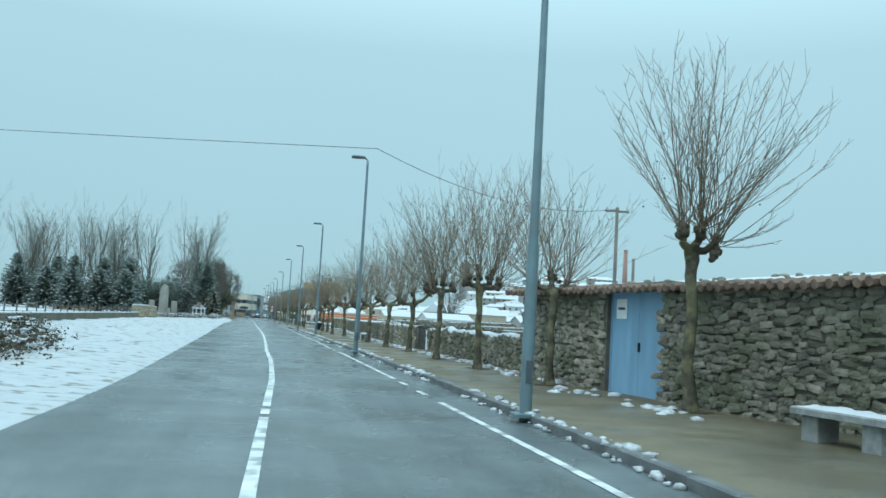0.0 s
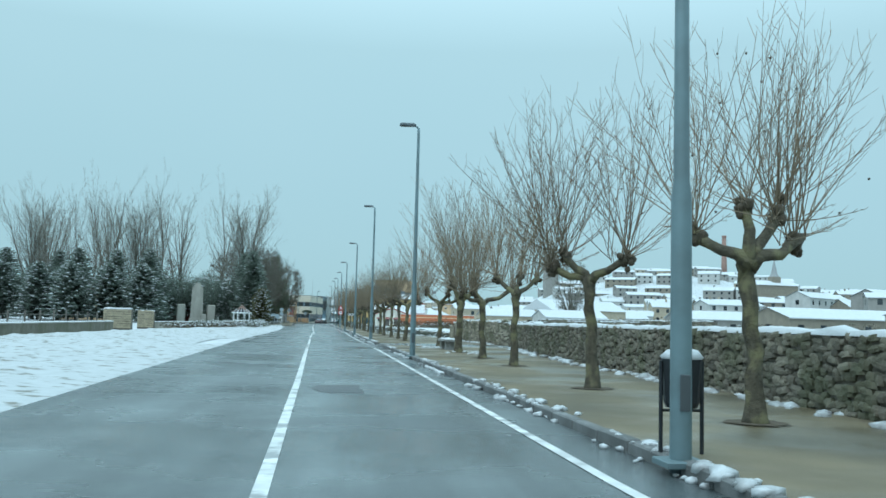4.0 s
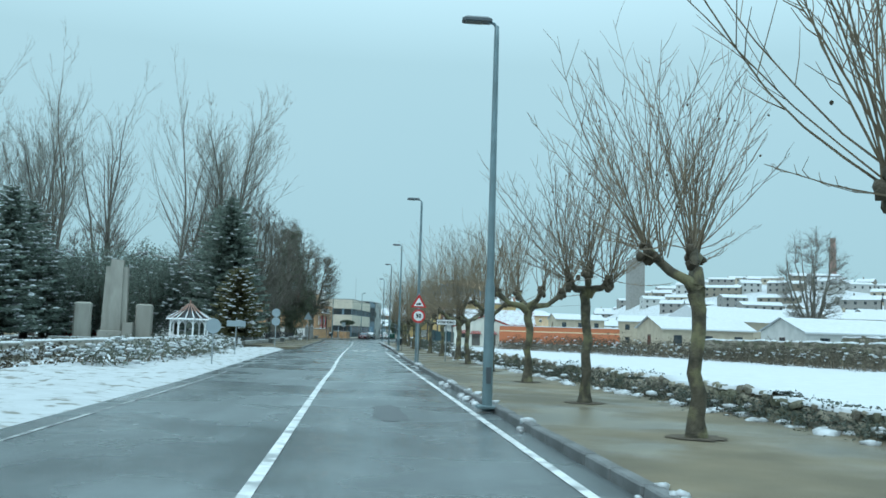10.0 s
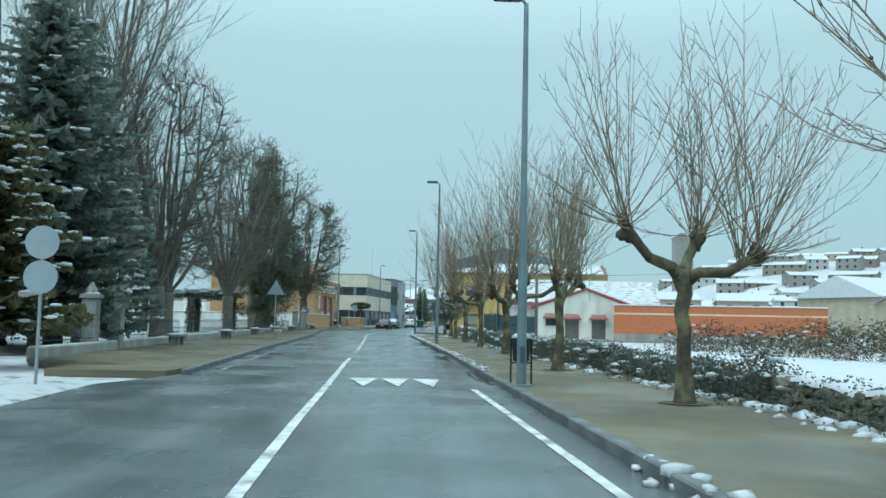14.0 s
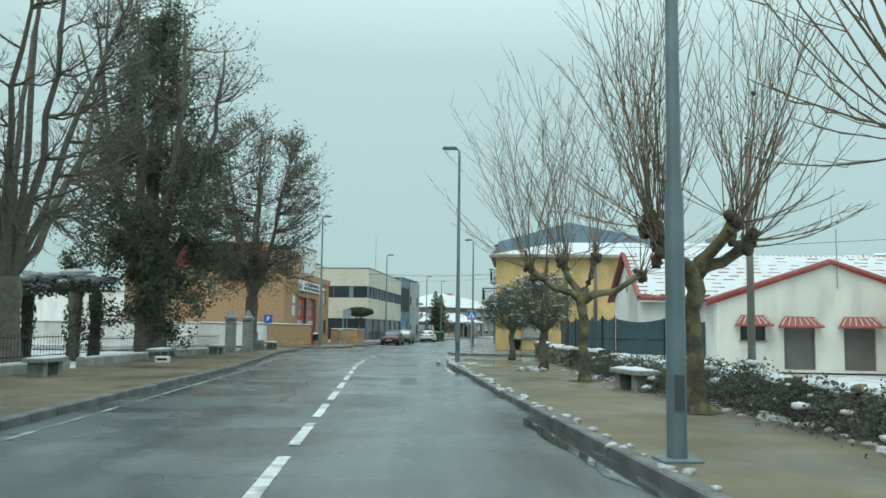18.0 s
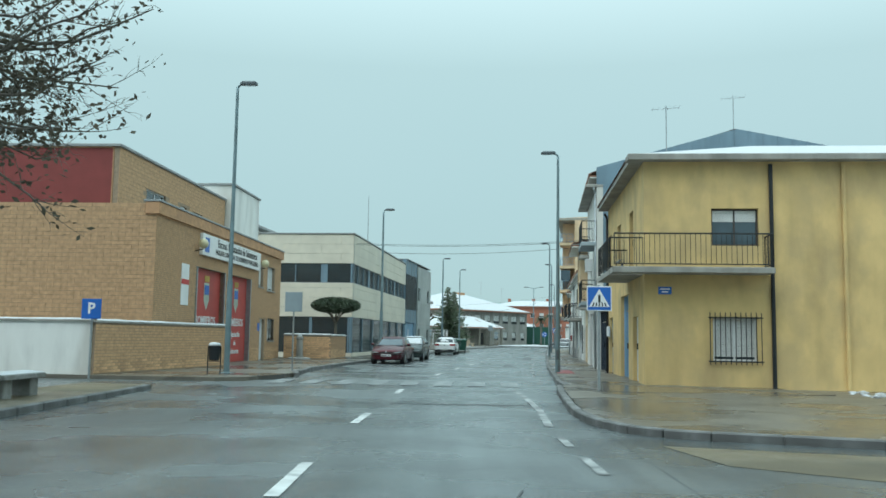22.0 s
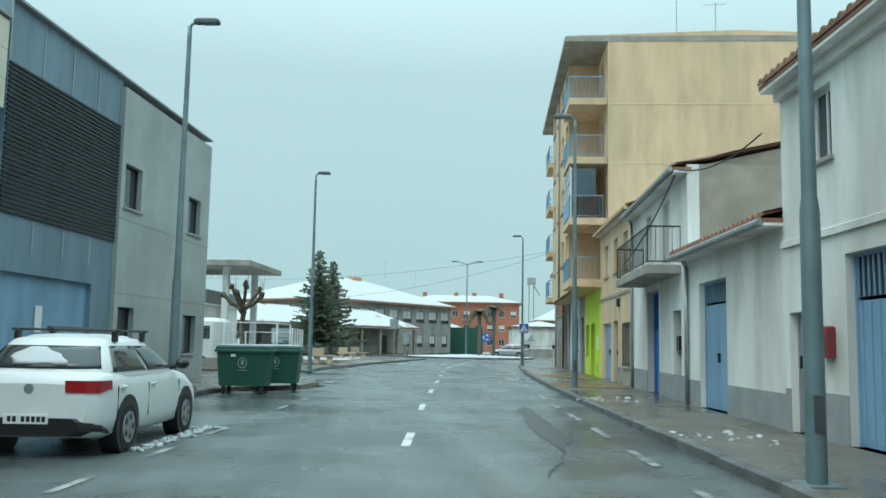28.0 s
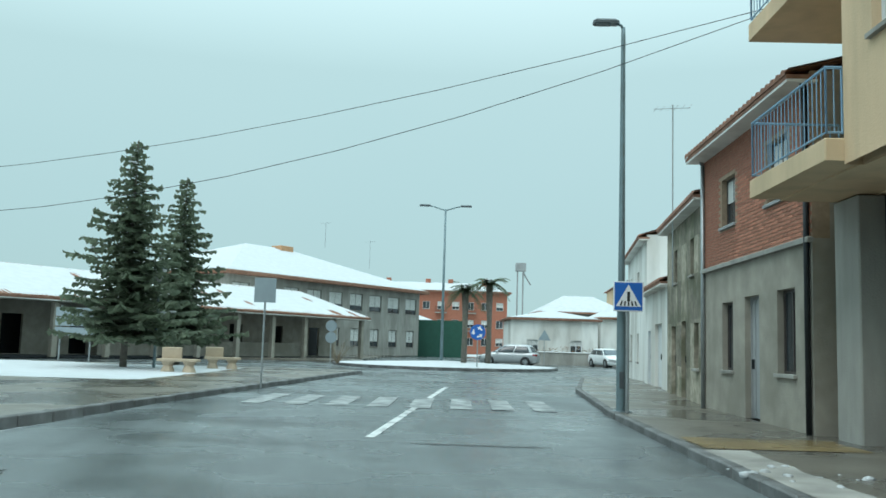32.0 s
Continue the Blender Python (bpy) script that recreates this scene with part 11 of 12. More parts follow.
def mesh_fence(pts, h, base, label):
    r = thing("mesh_fence", Matrix(), label, "fence")
    for (a, b) in zip(pts[:-1], pts[1:]):
        a, b = Vector(a), Vector(b)
        u = b - a
        mm = Matrix.Translation(a) @ Matrix.Rotation(math.atan2(u.y, u.x), 4, "Z")
        L = u.length
        n = max(1, int(L / 1.7))
        pl = part("plinth", Geo().box(0, L, -0.12, 0.12, -0.1, base, mm), CONC, r)
        for i in range(n + 1):
            x = L * i / n
            part("post", Geo().box(x - 0.04, x + 0.04, -0.04, 0.04, base, base + h, mm), SIGNW, r)
        part("top_rail", Geo().box(0, L, -0.025, 0.025, base + h - 0.05, base + h, mm), SIGNW, r)
        part("bottom_rail", Geo().box(0, L, -0.025, 0.025, base + 0.08, base + 0.12, mm), SIGNW, r)
        g = Geo()
        k = int(L / 0.22)
        for i in range(k):
            g.box(L * i / k, L * i / k + 0.007, -0.004, 0.004, base + 0.1, base + h - 0.05, mm)
        for i in range(int(h / 0.22)):
            g.box(0, L, -0.004, 0.004, base + 0.12 + i * 0.22, base + 0.127 + i * 0.22, mm)
        part("wire_mesh", g, GALV, r, kind="stuff")
    return r


mesh_fence([P(358.6, -26, 0.12), P(359.4, -14, 0.12), P(360.2, -9.0, 0.12), P(363.0, -9.0, 0.12)], 1.75, 0.45, "white mesh fence on a concrete plinth")
mesh_fence([P(366.2, -9.6, 0.12), P(373.5, -10.6, 0.12)], 1.7, 0.35, "white mesh fence on a low concrete plinth")
mesh_fence([P(373.5, -10.6, 0.12), P(375.5, -24, 0.12)], 1.7, 0.2, "white mesh fence behind the benches")
SANDST = mat("pale_sandstone", (0.46, 0.37, 0.27), 0.8, 0.15, 3, 0.3, 30)


def square_bench(m):
    r = thing("sandstone_bench", m, "pale sandstone bench with a curved foot", "bench", "sandstone benches")
    part("seat", Geo().slab(-0.75, 0.75, -0.25, 0.25, 0.4, 0.5, 0.02), SANDST, r)
    part("backrest", Geo().slab(-0.7, 0.05, 0.15, 0.27, 0.5, 0.92, 0.03), SANDST, r)
    for x in (-0.4, 0.4):
        part("foot", Geo().tube([(x, 0, -0.02), (x, 0, 0.08), (x, 0, 0.25), (x, 0, 0.41)], [0.26, 0.24, 0.17, 0.26], 10), SANDST, r)
    return r


square_bench(at(373.0, -9.1, 0.12, 10))
square_bench(at(389.6, -10.3, 0.12, 0))
square_bench(at(394.5, -10.0, 0.12, 20))
for s, d in ((366, -14.5), (368.5, -15.5), (378.5, -14)):
    r = thing("iron_bench", at(s, d, 0.12, 90), "dark slatted iron bench", "bench")
    for i in range(5):
        part("slat", Geo().box(-0.8, 0.8, -0.25 + 0.1 * i, -0.17 + 0.1 * i, 0.42, 0.45), SIGNB if d == -15.5 else DARKM, r)
    for i in range(3):
        part("back_slat", Geo().box(-0.8, 0.8, 0.26, 0.29, 0.55 + 0.12 * i, 0.63 + 0.12 * i), DARKM, r)
    for x in (-0.65, 0.65):
        part("leg", Geo().box(x - 0.03, x + 0.03, -0.22, 0.26, 0, 0.42), DARKM, r)
f1 = conifer(65, 9.2, 3.5, "fir_tree", "pointed green fir tree on the square", NEEDLE2, 0.04, 0.14, 1.2, 0.35, 0.9)
f1.matrix_world = W(-74.9, 385.5, 0, 0.1)
f2 = conifer(66, 8.9, 3.3, "fir_tree", "slender green fir tree on the square", NEEDLE2, 0.04, 0.14, 1.2, 0.35, 0.9)
f2.matrix_world = W(-74.9, 391.8, 0, 0.1)
pol = plane_tree(27, 3.0, 5.0, ((-1.1, 0.9), (-0.6, 1.3), (-0.2, 1.0), (0.3, 1.4), (0.75, 1.1), (1.15, 0.8)), 14, 0.5, 1.0, 1.1)
pol.matrix_world = at(365.5, -12.3, 0.12)
tagged(pol, "small hard-pruned plane tree with bare stumps")
r = thing("globe_street_lamp", at(393.0, -12.4, 0.12), "short grey lamp post with a frosted bowl head", "street lamp")
part("pole", Geo().tube([(0, 0, -0.1), (0, 0, 3.6)], [0.06, 0.045], 8), STEEL, r)
part("bowl", Geo().tube([(0, 0, 3.55), (0, 0, 3.75), (0, 0, 4.05)], [0.06, 0.2, 0.28], 12), mat("frosted_bowl", (0.7, 0.72, 0.72), 0.4, 0.05, 3), r, "frosted lamp bowl")
part("cap", Geo().tube([(0, 0, 4.05), (0, 0, 4.13)], [0.3, 0.27], 12), HEADM, r)
r = thing("information_board", at(392, -20.5, 0.12, 0), "tilted information board on a metal frame", "information board")
part("board", Geo().box(-1.0, 1.0, -0.03, 0.03, 0.9, 1.5), SIGNW, r)
for x in (-1.0, -0.34, 0.34, 1.0):
    part("frame", Geo().box(x - 0.03, x + 0.03, -0.05, 0.05, 0.85, 1.55), DARKM, r)
for x in (-0.9, 0.9):
    part("leg", Geo().tube([(x, 0, 0), (x, 0, 0.9)], 0.04, 6), DARKM, r)
r = thing("direction_sign", at(397, -17.5, 0.12, 0), "pale blue direction sign panels on two posts", "road sign")
for x in (-0.7, 0.7):
    part("post", Geo().tube([(x, 0, 0), (x, 0, 2.6)], 0.04, 6), GALV, r)
for z in (1.4, 1.85, 2.3):
    part("panel", Geo().slab(-0.95, 0.95, -0.05, -0.02, z - 0.19, z + 0.19, 0.004), SIGNG, r)
# ---- market hall with a colonnade, and the large hall behind it ----
a, b = P(404, -24, 0.1), P(430, -8.0, 0.1)
u = b - a
m = Matrix.Translation(a - u.normalized() * 22) @ Matrix.Rotation(math.atan2(u.y, u.x), 4, "Z")
L = u.length + 22
r = thing("market_hall", m, "low colonnaded market hall under a snowy roof", "market hall")
n = 15
for i in range(n + 1):
    x = L * i / n
    part("column", Geo().slab(max(0, x - 0.17), x + 0.17, 0.0, 0.34, 0, 3.1, 0.03), PORTICO, r)
part("beam", Geo().slab(-0.2, L + 0.2, -0.1, 0.45, 3.1, 3.4, 0.02), PORTICO, r)
bk = part("back_wall", wall_geo(L, 3.2, [(L * (i + 0.3) / 12, L * (i + 0.3) / 12 + 1.3, 0.1, 2.4) for i in range(12)], 0.2), PORTICO, r)
bk.location = (0, 3.2, 0)
# near-black back sheet and floor put the hall's inner shade into colour
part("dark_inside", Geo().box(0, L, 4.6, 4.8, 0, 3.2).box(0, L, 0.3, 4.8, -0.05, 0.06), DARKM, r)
part("counter", Geo().slab(L * 0.55, L * 0.9, 2.2, 3.0, 0, 1.1, 0.03), PORTICO, r)
tiled_roof(r, -0.4, L + 0.4, 0, 7.5, 3.45, 5.6, over=0.5)
g = Geo().box(-0.3, L + 0.3, 7.4, 12, 0, 5.5)
part("rear_block", g, WHITE_R, r)
m2 = Matrix.Translation((-82, 425, 0.1)) @ Matrix.Rotation(math.atan2(24.0, 15.4), 4, "Z")
w = 28
r = thing("civic_hall", m2, "large two-storey pale hall with a hipped snowy roof", "hall")
hs = [(w * (i + 0.5) / 9 - 1.0, w * (i + 0.5) / 9 + 1.0, 4.5, 6.2) for i in range(9)] + [(w * (i + 0.5) / 9 - 0.7, w * (i + 0.5) / 9 + 0.7, 0.9, 2.7) for i in range(9)]
part("wall", wall_geo(w, 7.1, hs, 0.3), CONC, r)
for q in hs:
    window(r, *q, frame=FRAMED, blind=0.7 if q[0] % 3 < 1.8 else 0.2)
es = wall_geo(20, 7.1, [(2 + 3.6 * i, 4.2 + 3.6 * i, 4.3, 6.3) for i in range(5)] + [(2 + 3.6 * i, 4.2 + 3.6 * i, 0.5, 3.2) for i in range(5)], 0.3)
ew = part("east_wall", es, CONC, r)
EAST = Matrix.Translation((w, 0.01, 0)) @ Matrix.Rotation(radians(90), 4, "Z")
ew.matrix_local = EAST
for i in range(5):
    for z0, z1 in ((4.3, 6.3), (0.5, 3.2)):
        ww = window(r, 2 + 3.6 * i, 4.2 + 3.6 * i, z0, z1, frame=FRAMED, mullions=2)
        ww.matrix_local = EAST
part("inner", Geo().box(1.0, w - 1.2, 1.2, 18, 0, 7), GREYB, r)
part("rear_walls", Geo().box(0, 0.3, 0.31, 20, 0, 7.1).box(0, w, 19.7, 20, 0, 7.1), CONC, r)
g = Geo()
g.v = [(-0.8, -0.8, 7.1), (w + 0.8, -0.8, 7.1), (w + 0.8, 20.8, 7.1), (-0.8, 20.8, 7.1), (11, 10, 11.0), (w - 11, 10, 11.0)]
g.f = [(0, 1, 5, 4), (1, 2, 5), (2, 3, 4, 5), (3, 0, 4)]
rf = part("roof", Geo().add(g.v, g.f).add([(x, y, z - 0.25) for x, y, z in g.v[:4]] + g.v[:4], [(3, 2, 1, 0), (0, 1, 5, 4), (1, 2, 6, 5), (2, 3, 7, 6), (3, 0, 4, 7)]), ROOFT, r)
part("snow_cover", Geo().add([((x - w / 2) * 0.985 + w / 2, (y - 10) * 0.985 + 10, z + 0.1) for x, y, z in g.v], g.f), SNOW, rf, "snow on the roof")
part("chimney", Geo().slab(15.2, 17.0, 9, 10.5, 10.4, 11.3, 0.03), BRICKM, r)
antenna(446, -14, 11.0, 13.6)
antenna(452, -10, 9.5, 12.5)

# ---- roundabout ----
c = P(413.5, -0.8, 0)
g, k = Geo(), Geo()
n = 40
for i in range(n):
    t = 2 * math.pi * i / n
    g.v.append((c.x + 7.0 * math.cos(t), c.y + 7.0 * math.sin(t), 0.17))
g.v.append((c.x, c.y, 0.42))
g.f = [(i, (i + 1) % n, n) for i in range(n)]
root = thing("roundabout_island", Matrix(), "round traffic island covered in snow", "traffic island", kind="structure")
part("snow_bed", g, SNOW, root, smooth=True)
for i in range(n):
    t = 2 * math.pi * (i + 0.5) / n
    ob = new("kerbstone", kerb_mesh)
    ob.matrix_world = Matrix.Translation((c.x + 7.05 * math.cos(t), c.y + 7.05 * math.sin(t), 0.03)) @ Matrix.Rotation(t, 4, "Z") @ Matrix.Diagonal((1, 1.12, 1, 1))
    ob.parent = root


def palm(m, h, seed):
    rr = random.Random(seed)
    r = thing("palm_tree", m, "palm tree with a snow-dusted crown", "palm", "palms on the roundabout")
    part("trunk", Geo().tube([(0, 0, -0.2), (0.03, 0, h * 0.5), (0, 0.03, h)], [0.2, 0.16, 0.24], 9), BARK2, r, smooth=True)
    g, sn = Geo(), Geo()
    for i in range(46):
        a = i * 2.4
        el = rr.uniform(-0.7, 1.0)
        o = Vector((math.cos(a), math.sin(a), 0))
        L = rr.uniform(1.0, 1.35)
        pts = [Vector((0, 0, h)) + o * (L * t) + Vector((0, 0, el * L * t - 0.75 * L * t * t)) for t in (0, 0.25, 0.5, 0.75, 1.0)]
        sd = Vector((-o.y, o.x, 0))
        for j in range(4):
            for q in range(6):
                t = q / 6
                p0 = pts[j].lerp(pts[j + 1], t)
                for s_ in (-1, 1):
                    e = p0 + sd * s_ * 0.33 * (1 - 0.15 * j) + o * 0.14 + Vector((0, 0, -0.1))
                    o_ = len(g.v)
                    g.v += [tuple(p0), tuple(p0 + o * 0.045), tuple(e)]
                    g.f.append((o_, o_ + 1, o_ + 2))
        if el > 0.3 and i % 2:
            sn.blob((pts[1] + Vector((0, 0, 0.04))), 0.16, i, 0.3, 6, 3)
    part("fronds", g, PALM, r, kind="stuff")
    part("snow_cap", sn, SNOW, r, "snow on the crown", smooth=True, kind="stuff")
    return r


palm(at(412.0, 0.35, 0.25), 4.7, 1)
palm(at(413.4, 1.9, 0.25), 5.2, 2)
r = thing("roundabout_sign", at(407.8, 1.1, 0.2), "blue round roundabout sign with white arrows", "road sign")
post(r, 2.4, 0.04)
q = part("plate", disc(Geo(), (0, 2.0), 0.45, -0.06), SIGNB, r)
for i in range(3):
    t = 2 * math.pi * i / 3 + 0.4
    part("arrow", Geo().add([(0.27 * math.cos(t + d_) * k_, -0.066, 2.0 + 0.27 * math.sin(t + d_) * k_) for d_, k_ in ((0, 0.82), (0, 1.18), (0.7, 1.18), (0.75, 1.5), (1.3, 1.0), (0.75, 0.5), (0.7, 0.82))], [(0, 1, 2, 3, 4, 5, 6)]), SIGNW, q)
r = thing("double_street_lamp", at(415.0, -1.1, 0.25), "tall lamp post with two arms", "street lamp")
part("pole", Geo().tube([(0, 0, -0.1), (0, 0, 10.2)], [0.11, 0.06], 10), STEEL, r, smooth=True)
for x in (-1, 1):
    arm = part("arm", Geo().tube([(0, 0, 10.1), (x * 0.8, 0, 10.35), (x * 1.1, 0, 10.4)], 0.04, 6), STEEL, r)
    part("lamp_head", Geo().slab(min(x * 1.0, x * 1.75), max(x * 1.0, x * 1.75), -0.13, 0.13, 10.36, 10.48, 0.04), HEADM, arm)
r = thing("bare_shrub", at(409.5, -7.2, 0.1), "small leafless shrub at the kerb", "shrub")
g = Geo()
rr = random.Random(4)
for i in range(26):
    shoot(g, (0, 0, 0), (rr.gauss(0, 0.4), rr.gauss(0, 0.4), 1), rr.uniform(0.8, 1.9), 0.015, rr, 4, 0.1, 3, 3)
part("brushwood", g, TWIG, r, kind="stuff")
for s, d, k_ in ((404, -6.8, "discs"), (424, 6.5, "triangle")):
    back_sign(at(s, d, 0.05), k_, 2.2, "road sign at the roundabout seen from behind")

# ---- buildings beyond the roundabout ----
m = at(505, -17, 0, 2)
r = thing("brick_apartments", m, "three-storey orange brick apartment building under snow", "apartment block")
w = 25
BR2 = mat("orange_red_brick", (0.36, 0.135, 0.085), 0.85, 0.15, 3, 0.2, 30)
hs = [(w * (i + 0.5) / 10 - 0.6, w * (i + 0.5) / 10 + 0.6, 3.0 * k_ + 1.4, 3.0 * k_ + 2.7) for i in range(10) for k_ in (0, 1, 2)]
part("wall", wall_geo(w, 10.5, hs, 0.3), BR2, r)
for q in hs:
    window(r, *q, blind=0.6 if (q[0] * 3 + q[2]) % 2 < 1.2 else 0.0)
for i in (2, 5, 7):
    for k_ in (1, 2):
        balcony(r, w * (i + 0.1) / 10, w * (i + 0.9) / 10, 0.8, 3.0 * k_ + 0.9, h=0.9)
part("side_wall", Geo().box(0, 0.3, 0.31, 14, 0, 10.5).box(w - 0.3, w, 0.31, 14, 0, 10.5).box(0, w, 13.7, 14, 0, 10.5).box(0.4, w - 0.4, 1.2, 1.3, 0, 10.3), BR2, r)
g = Geo()
g.v = [(-0.7, -0.7, 10.5), (w + 0.7, -0.7, 10.5), (w + 0.7, 14.7, 10.5), (-0.7, 14.7, 10.5), (6, 7, 12.3), (w - 6, 7, 12.3)]
g.f = [(0, 1, 5, 4), (1, 2, 5), (2, 3, 4, 5), (3, 0, 4)]
rf = part("roof", Geo().add(g.v, g.f).box(-0.7, w + 0.7, -0.7, 14.7, 10.3, 10.5), ROOFT, r)
part("snow_cover", Geo().add([((x - w / 2) * 0.985 + w / 2, (y - 7) * 0.985 + 7, z + 0.1) for x, y, z in g.v], g.f), SNOW, rf, "snow on the roof")
for x in (4, 11, 15, 21):
    part("chimney", Geo().slab(x, x + 0.9, 6.5, 7.4, 11.4, 13.0, 0.03), BR2, r)
plain_house(at(433, 4.5, 0, 2), 7.5, 8, 3.9, WHITE_R, "single-storey pale house beyond the roundabout", 0.8, wins=2)
plain_house(at(438, 13.0, 0, 2), 12, 9, 4.3, WHITE_R, "white house with a veranda beyond the roundabout", 1.9, wins=3)
plain_house(at(470, 20.0, 0, -4), 14, 12, 9.5, TAN, "tan rendered block with a blind gable", 2.2, wins=4, storeys=3)
plain_house(at(455, 9.0, 0, 4), 10, 8, 5.4, PORTICO, "grey house with a dark roof and snow", 2.0, wins=3, storeys=2)
plain_house(at(470, -9.0, 0, 5), 6, 8, 4.2, CREAM, "small pale house beside the hall", 1.2, wins=2)
low_wall("garden_wall", P(430.5, 4.0, 0), P(431, 24, 0), 1.0, CONC, "garden wall beyond the roundabout", 0.25)
hedge("garden_hedge", 431, 433, lambda s: 12 + (s - 432) * 9, 1.9, 2.0, "leafless rusty garden hedge", 900, 500, RUSTY, 60, 61)
r = thing("green_hoarding", at(458, -6.5, 0), "dark green hoarding between buildings", "hoarding")
part("panel", Geo().slab(0, 7, -0.05, 0.05, 0, 4.2, 0.02), BINM, r)
r = thing("rooftop_tower", W(-52, 522), "thin metal hoist tower on a far roof", "tower")
for x, y in ((0, 0), (1.1, 0), (0, 1.1), (1.1, 1.1)):
    part("leg", Geo().tube([(x, y, 0), (x, y, 17.5)], 0.12, 5), GREYB, r)
part("top", Geo().slab(-0.4, 1.6, -0.4, 1.6, 16.2, 17.8, 0.05), GREYB, r)
part("chute", Geo().tube([(1.2, 0.5, 15.8), (2.6, 0.5, 13.5)], 0.15, 6), GREYB, r)

# ---- the old town on the slope to the right ----
rr = random.Random(77)
TOWNW = [mat("town_wall_%s" % nm, c_, 0.85, 0.15, 1.0, 0.2) for nm, c_ in (("white", (0.46, 0.46, 0.44)), ("cream", (0.42, 0.36, 0.27)), ("grey", (0.27, 0.26, 0.24)), ("stone", (0.24, 0.21, 0.165)))]


def far_house(m, w, dp, h, wall_m, roof_h, label):
    r = thing("town_house", m, label, "house", "houses of the old town")
    g = Geo().box(0, w, 0, dp, -4, h)
    g.add([(0, 0, h), (0, dp, h), (0, dp / 2, h + roof_h), (w, 0, h), (w, dp, h), (w, dp / 2, h + roof_h)], [(0, 1, 2), (5, 4, 3)])
    part("wall", g, wall_m, r)
    e = 0.3
    part("roof", Geo().add([(-e, -e, h - 0.05), (w + e, -e, h - 0.05), (w + e, dp / 2, h + roof_h + 0.1), (-e, dp / 2, h + roof_h + 0.1), (-e, dp + e, h - 0.05), (w + e, dp + e, h - 0.05)], [(0, 1, 2, 3), (3, 2, 5, 4)]).add([(-e, -e, h - 0.2), (w + e, -e, h - 0.2), (w + e, -e, h - 0.05), (-e, -e, h - 0.05)], [(0, 1, 2, 3)]), SNOW, r, "roof white with snow")
    n = max(1, int(w / 3.2))
    wg = Geo()
    for i in range(n):
        for z in ((1.0,) if h < 4.5 else (1.0, 3.8)):
            x = w * (i + 0.5) / n
            wg.box(x - 0.5, x + 0.5, -0.03, 0.02, z, z + 1.2)
            if i % 2:
                wg.box(-0.03, 0.02, dp * 0.5 - 0.5, dp * 0.5 + 0.5, z, z + 1.2)
    part("glazing", wg, GLASS, r, kind="stuff")
    if roof_h > 1.55:
        part("chimney", Geo().box(w * 0.3, w * 0.3 + 0.6, dp * 0.45, dp * 0.45 + 0.6, h + roof_h * 0.6, h + roof_h + 1.0), wall_m, r)
    return r


def town(x, y, turn, w):
    far_house(W(x, y, turn, lift(x, y)), w, rr.uniform(7, 10), rr.choice((2.9, 3.3, 5.4, 5.8)), rr.choice(TOWNW), rr.uniform(1.0, 1.9), rr.choice(("small old-town house under a snowy roof", "low house on the slope with a white roof")))


for row in range(5):
    y = 330 + row * 26
    x = -34 + row * 2 + rr.uniform(0, 8)
    while x < 120 + row * 6:
        w_ = rr.uniform(8, 17)
        town(x, y + rr.uniform(-5, 5), rr.uniform(-14, 20), w_)
        x += w_ + rr.choice((0.5, 1.5, 3.0, 14.0))
for i in range(14):
    d, y = rr.uniform(95, 190), rr.uniform(200, 300)
    x = float(np.interp(y, [q[2] for q in REF], [q[1] for q in REF])) + d
    town(x, y, rr.uniform(-20, 50), rr.uniform(9, 18))
for row in range(9):
    r_ = 400 + row * 42
    b_ = -0.015 + rr.uniform(0, 0.02)
    while b_ < 0.46:
        w_ = rr.uniform(9, 19)
        x, y = -15 + r_ * math.sin(b_), 80 + r_ * math.cos(b_)
        if y > 470 and not (abs(x - 16) < 10 and abs(y - 639) < 12):
            town(x, y + rr.uniform(-8, 8), math.degrees(-b_) + rr.uniform(-22, 22), w_)
        b_ += (w_ + rr.choice((1.0, 2.0, 5.0, 14.0))) / r_
for i in range(12):
    y = rr.uniform(780, 950)
    x = rr.uniform(-260, 0)
    far_house(W(x, y, rr.uniform(-30, 30), lift(x, y)), rr.uniform(9, 18), 9, rr.choice((3.2, 5.8)), rr.choice(TOWNW), 1.4, "distant house on the snowy hill")
for i, (s, d, ln, hh) in enumerate(((95, 92, 60, 2.6), (150, 86, 70, 2.8), (205, 74, 60, 3.0), (240, 88, 60, 3.4), (120, 128, 70, 3.0), (200, 118, 80, 3.0), (260, 120, 70, 3.2))):
    q = P(s, d)
    hedge("slope_scrub", s, s + ln, lambda s_, d=d: d + 5 * math.sin(s_ * 0.07), hh, 4.0, "grey leafless scrub between the houses", 700, 700, DEADL, 60, 70 + i, lift(q.x, q.y) + 0.1, TWIG, 0.16)
# barns at the edge of the field
for s, d, w, dp, h, t, mt in ((165, 62, 22, 9, 3.2, 8, TOWNW[3]), (195, 60, 14, 8, 3.0, 0, TOWNW[2]), (140, 66, 16, 9, 3.4, 14, TOWNW[3]), (215, 42, 12, 8, 2.8, 5, TOWNW[0]), (232, 34, 11, 8, 3.0, 3, TOWNW[1])):
    far_house(at(s, d, 0, t), w, dp, h, mt, 1.3, "low grey barn with a snowy roof beyond the field")
r = thing("brick_chimney", W(151, 732, 0, lift(151, 732)), "slender red brick factory chimney", "chimney")
# red brick with the distance haze mixed into its base colour, so grey-pink
HAZEBR = mat("hazed_chimney_brick", (0.3, 0.19, 0.155), 0.85, 0.2, 1.0, 0.2)
part("shaft", Geo().tube([(0, 0, -3), (0, 0, 37)], [2.6, 1.5], 14), HAZEBR, r, smooth=True)
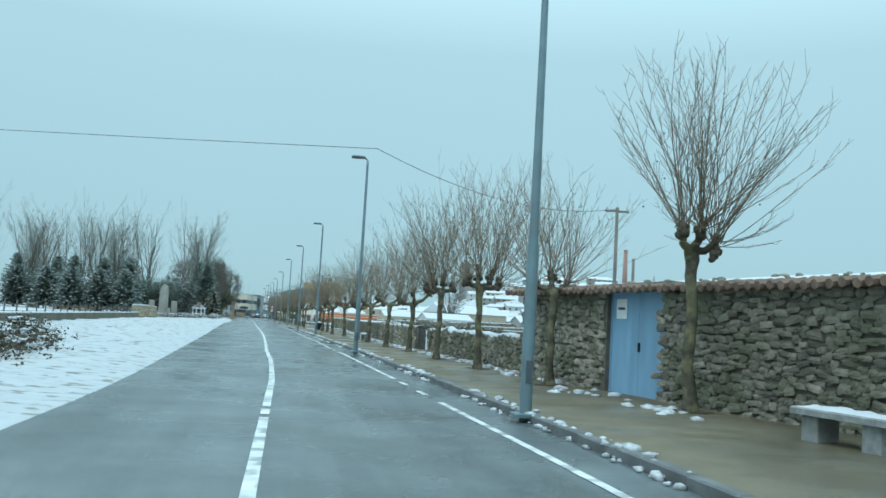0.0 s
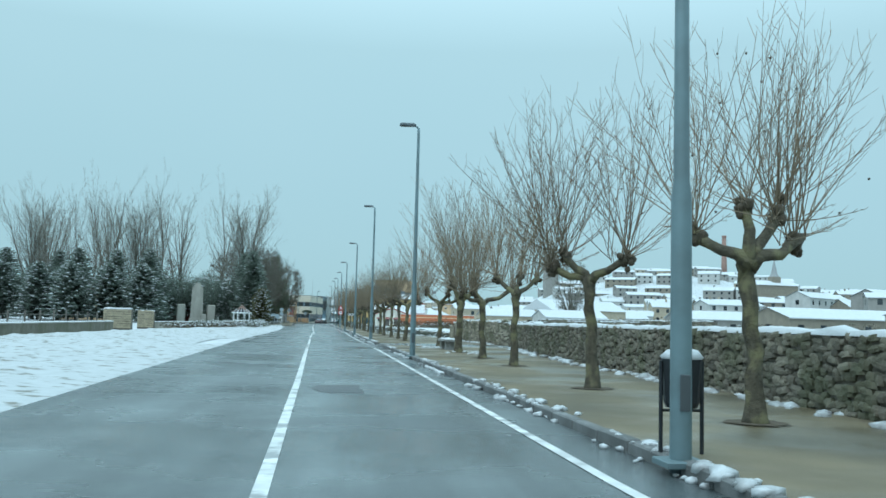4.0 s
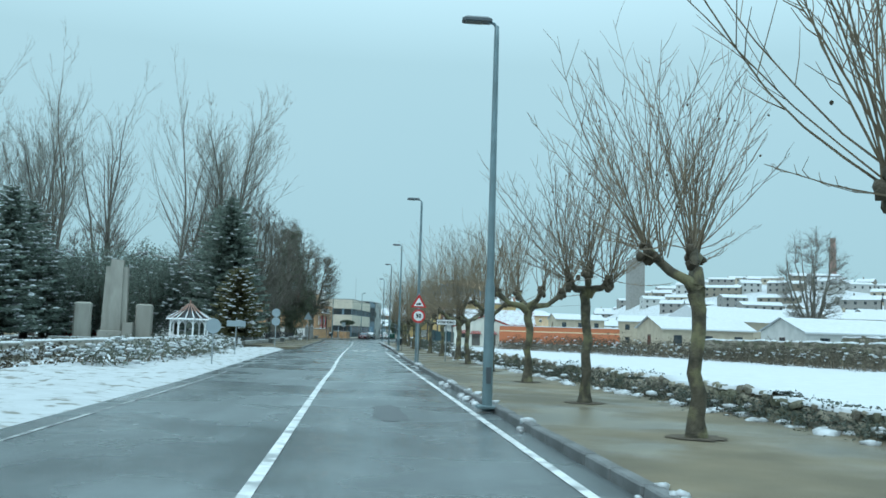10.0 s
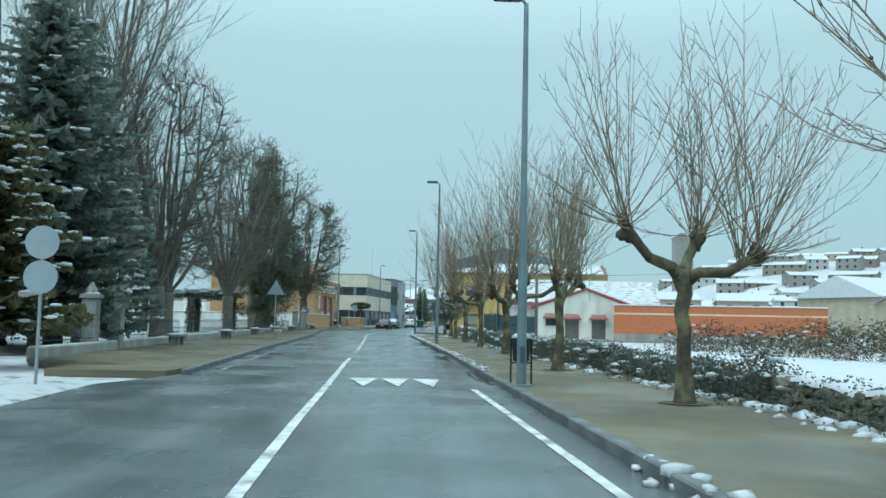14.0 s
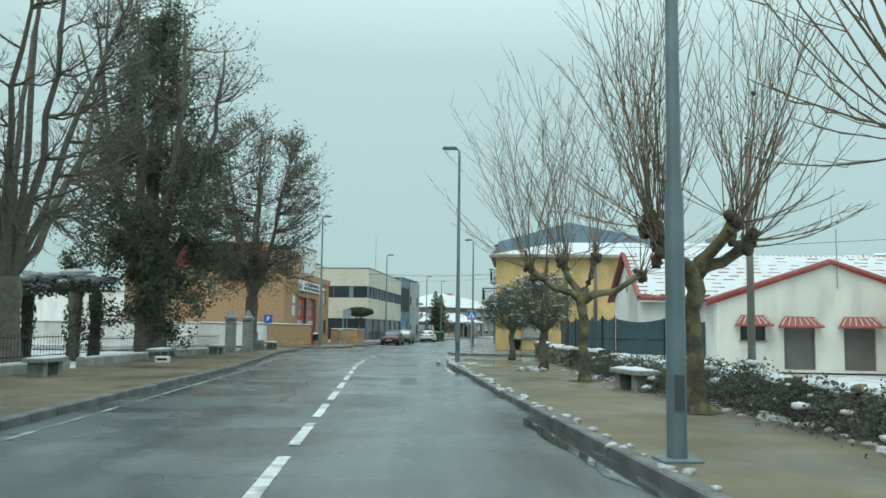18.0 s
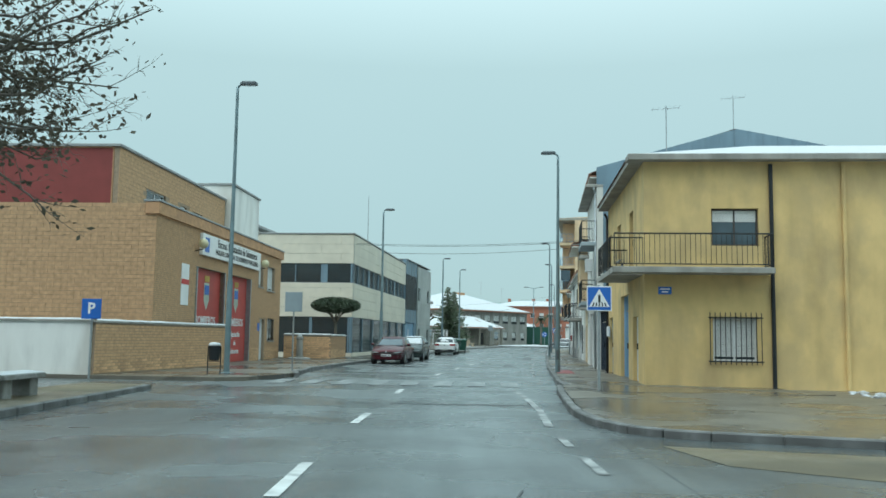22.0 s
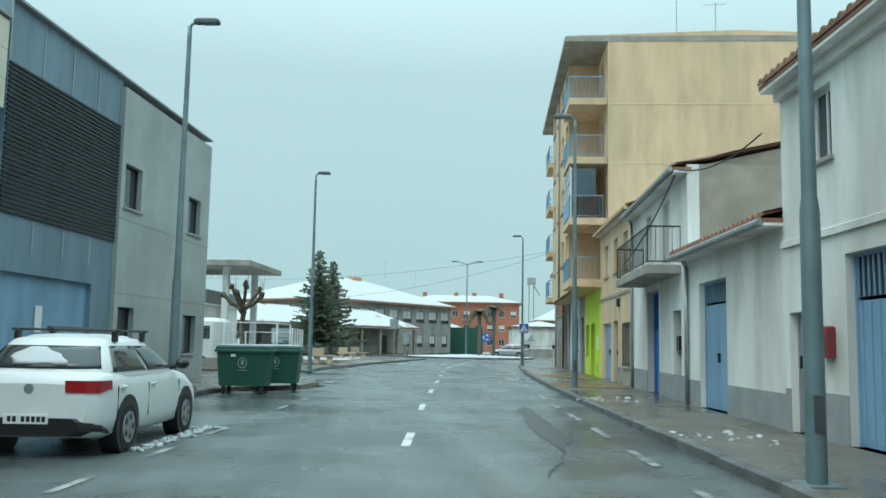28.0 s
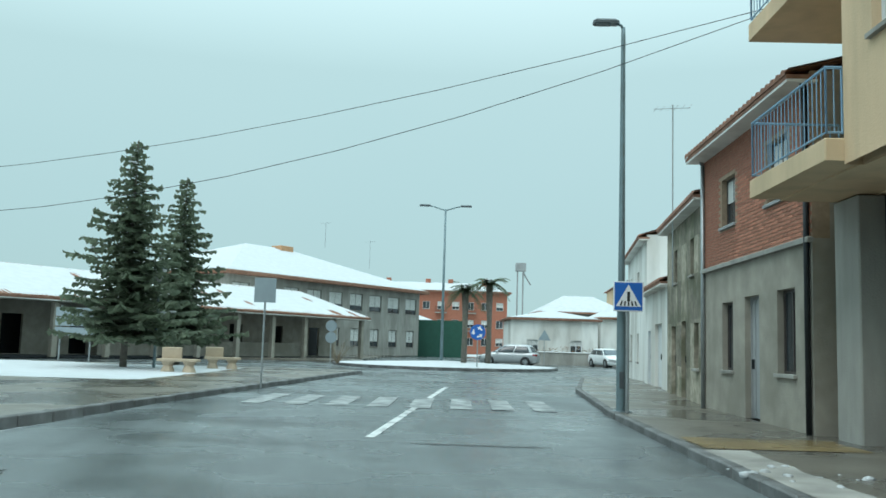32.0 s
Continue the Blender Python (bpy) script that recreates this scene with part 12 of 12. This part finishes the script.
part("rim", Geo().tube([(0, 0, 37), (0, 0, 38.5)], [1.9, 1.8], 14), HAZEBR, r)
for k_ in range(4):
    part("aerial_arm", Geo().box(-2.6, 2.6, -0.12, 0.12, 29 + k_ * 2.0, 29.3 + k_ * 2.0), GREYB, r)
r = thing("concrete_silo", W(15.9, 639, 10, lift(15.9, 639)), "tall square concrete silo above the roofs", "silo")
part("tower", Geo().slab(-4.3, 4.3, -4.3, 4.3, -3, 24.5, 0.1), TOWNW[2], r)
part("top", Geo().slab(-4.6, 4.6, -4.6, 4.6, 24.5, 25.6, 0.1), TOWNW[2], r)
part("stair_head", Geo().slab(-1.7, 1.7, -1.7, 1.7, 25.6, 27.6, 0.1), TOWNW[2], r)
r = thing("church", W(119.4, 498, 20, lift(119.4, 498)), "old stone church with a pointed spire", "church")
part("nave", Geo().slab(-14, 10, -5, 5, -2, 8, 0.1), TOWNW[3], r)
part("nave_roof", Geo().add([(-14.4, -5.5, 8), (10.4, -5.5, 8), (10.4, 5.5, 8), (-14.4, 5.5, 8), (-14.4, 0, 10.5), (10.4, 0, 10.5)], [(0, 1, 5, 4), (2, 3, 4, 5), (0, 4, 3), (1, 2, 5)]), SNOW, r)
part("tower", Geo().slab(-2.2, 2.2, -2.2, 2.2, -2, 12.5, 0.1), TOWNW[3], r)
part("spire", Geo().tube([(0, 0, 12.4), (0, 0, 14), (0, 0, 21)], [2.4, 1.6, 0.1], 8), GREYB, r)
r = thing("green_roofed_hall", at(300, 60, 0, 30), "long brown-roofed hall beyond the houses", "hall")
part("wall", Geo().box(0, 26, 0, 14, -1, 5.5), TOWNW[1], r)
part("roof", Geo().add([(-0.5, -0.5, 5.5), (26.5, -0.5, 5.5), (26.5, 14.5, 5.5), (-0.5, 14.5, 5.5), (-0.5, 7, 8.5), (26.5, 7, 8.5)], [(0, 1, 5, 4), (2, 3, 4, 5), (0, 4, 3), (1, 2, 5)]), SNOW, r)
for i, (s, d, t) in enumerate(((232, 52, 0),)):
    copy_thing(t1, at(s, d, 0, t))
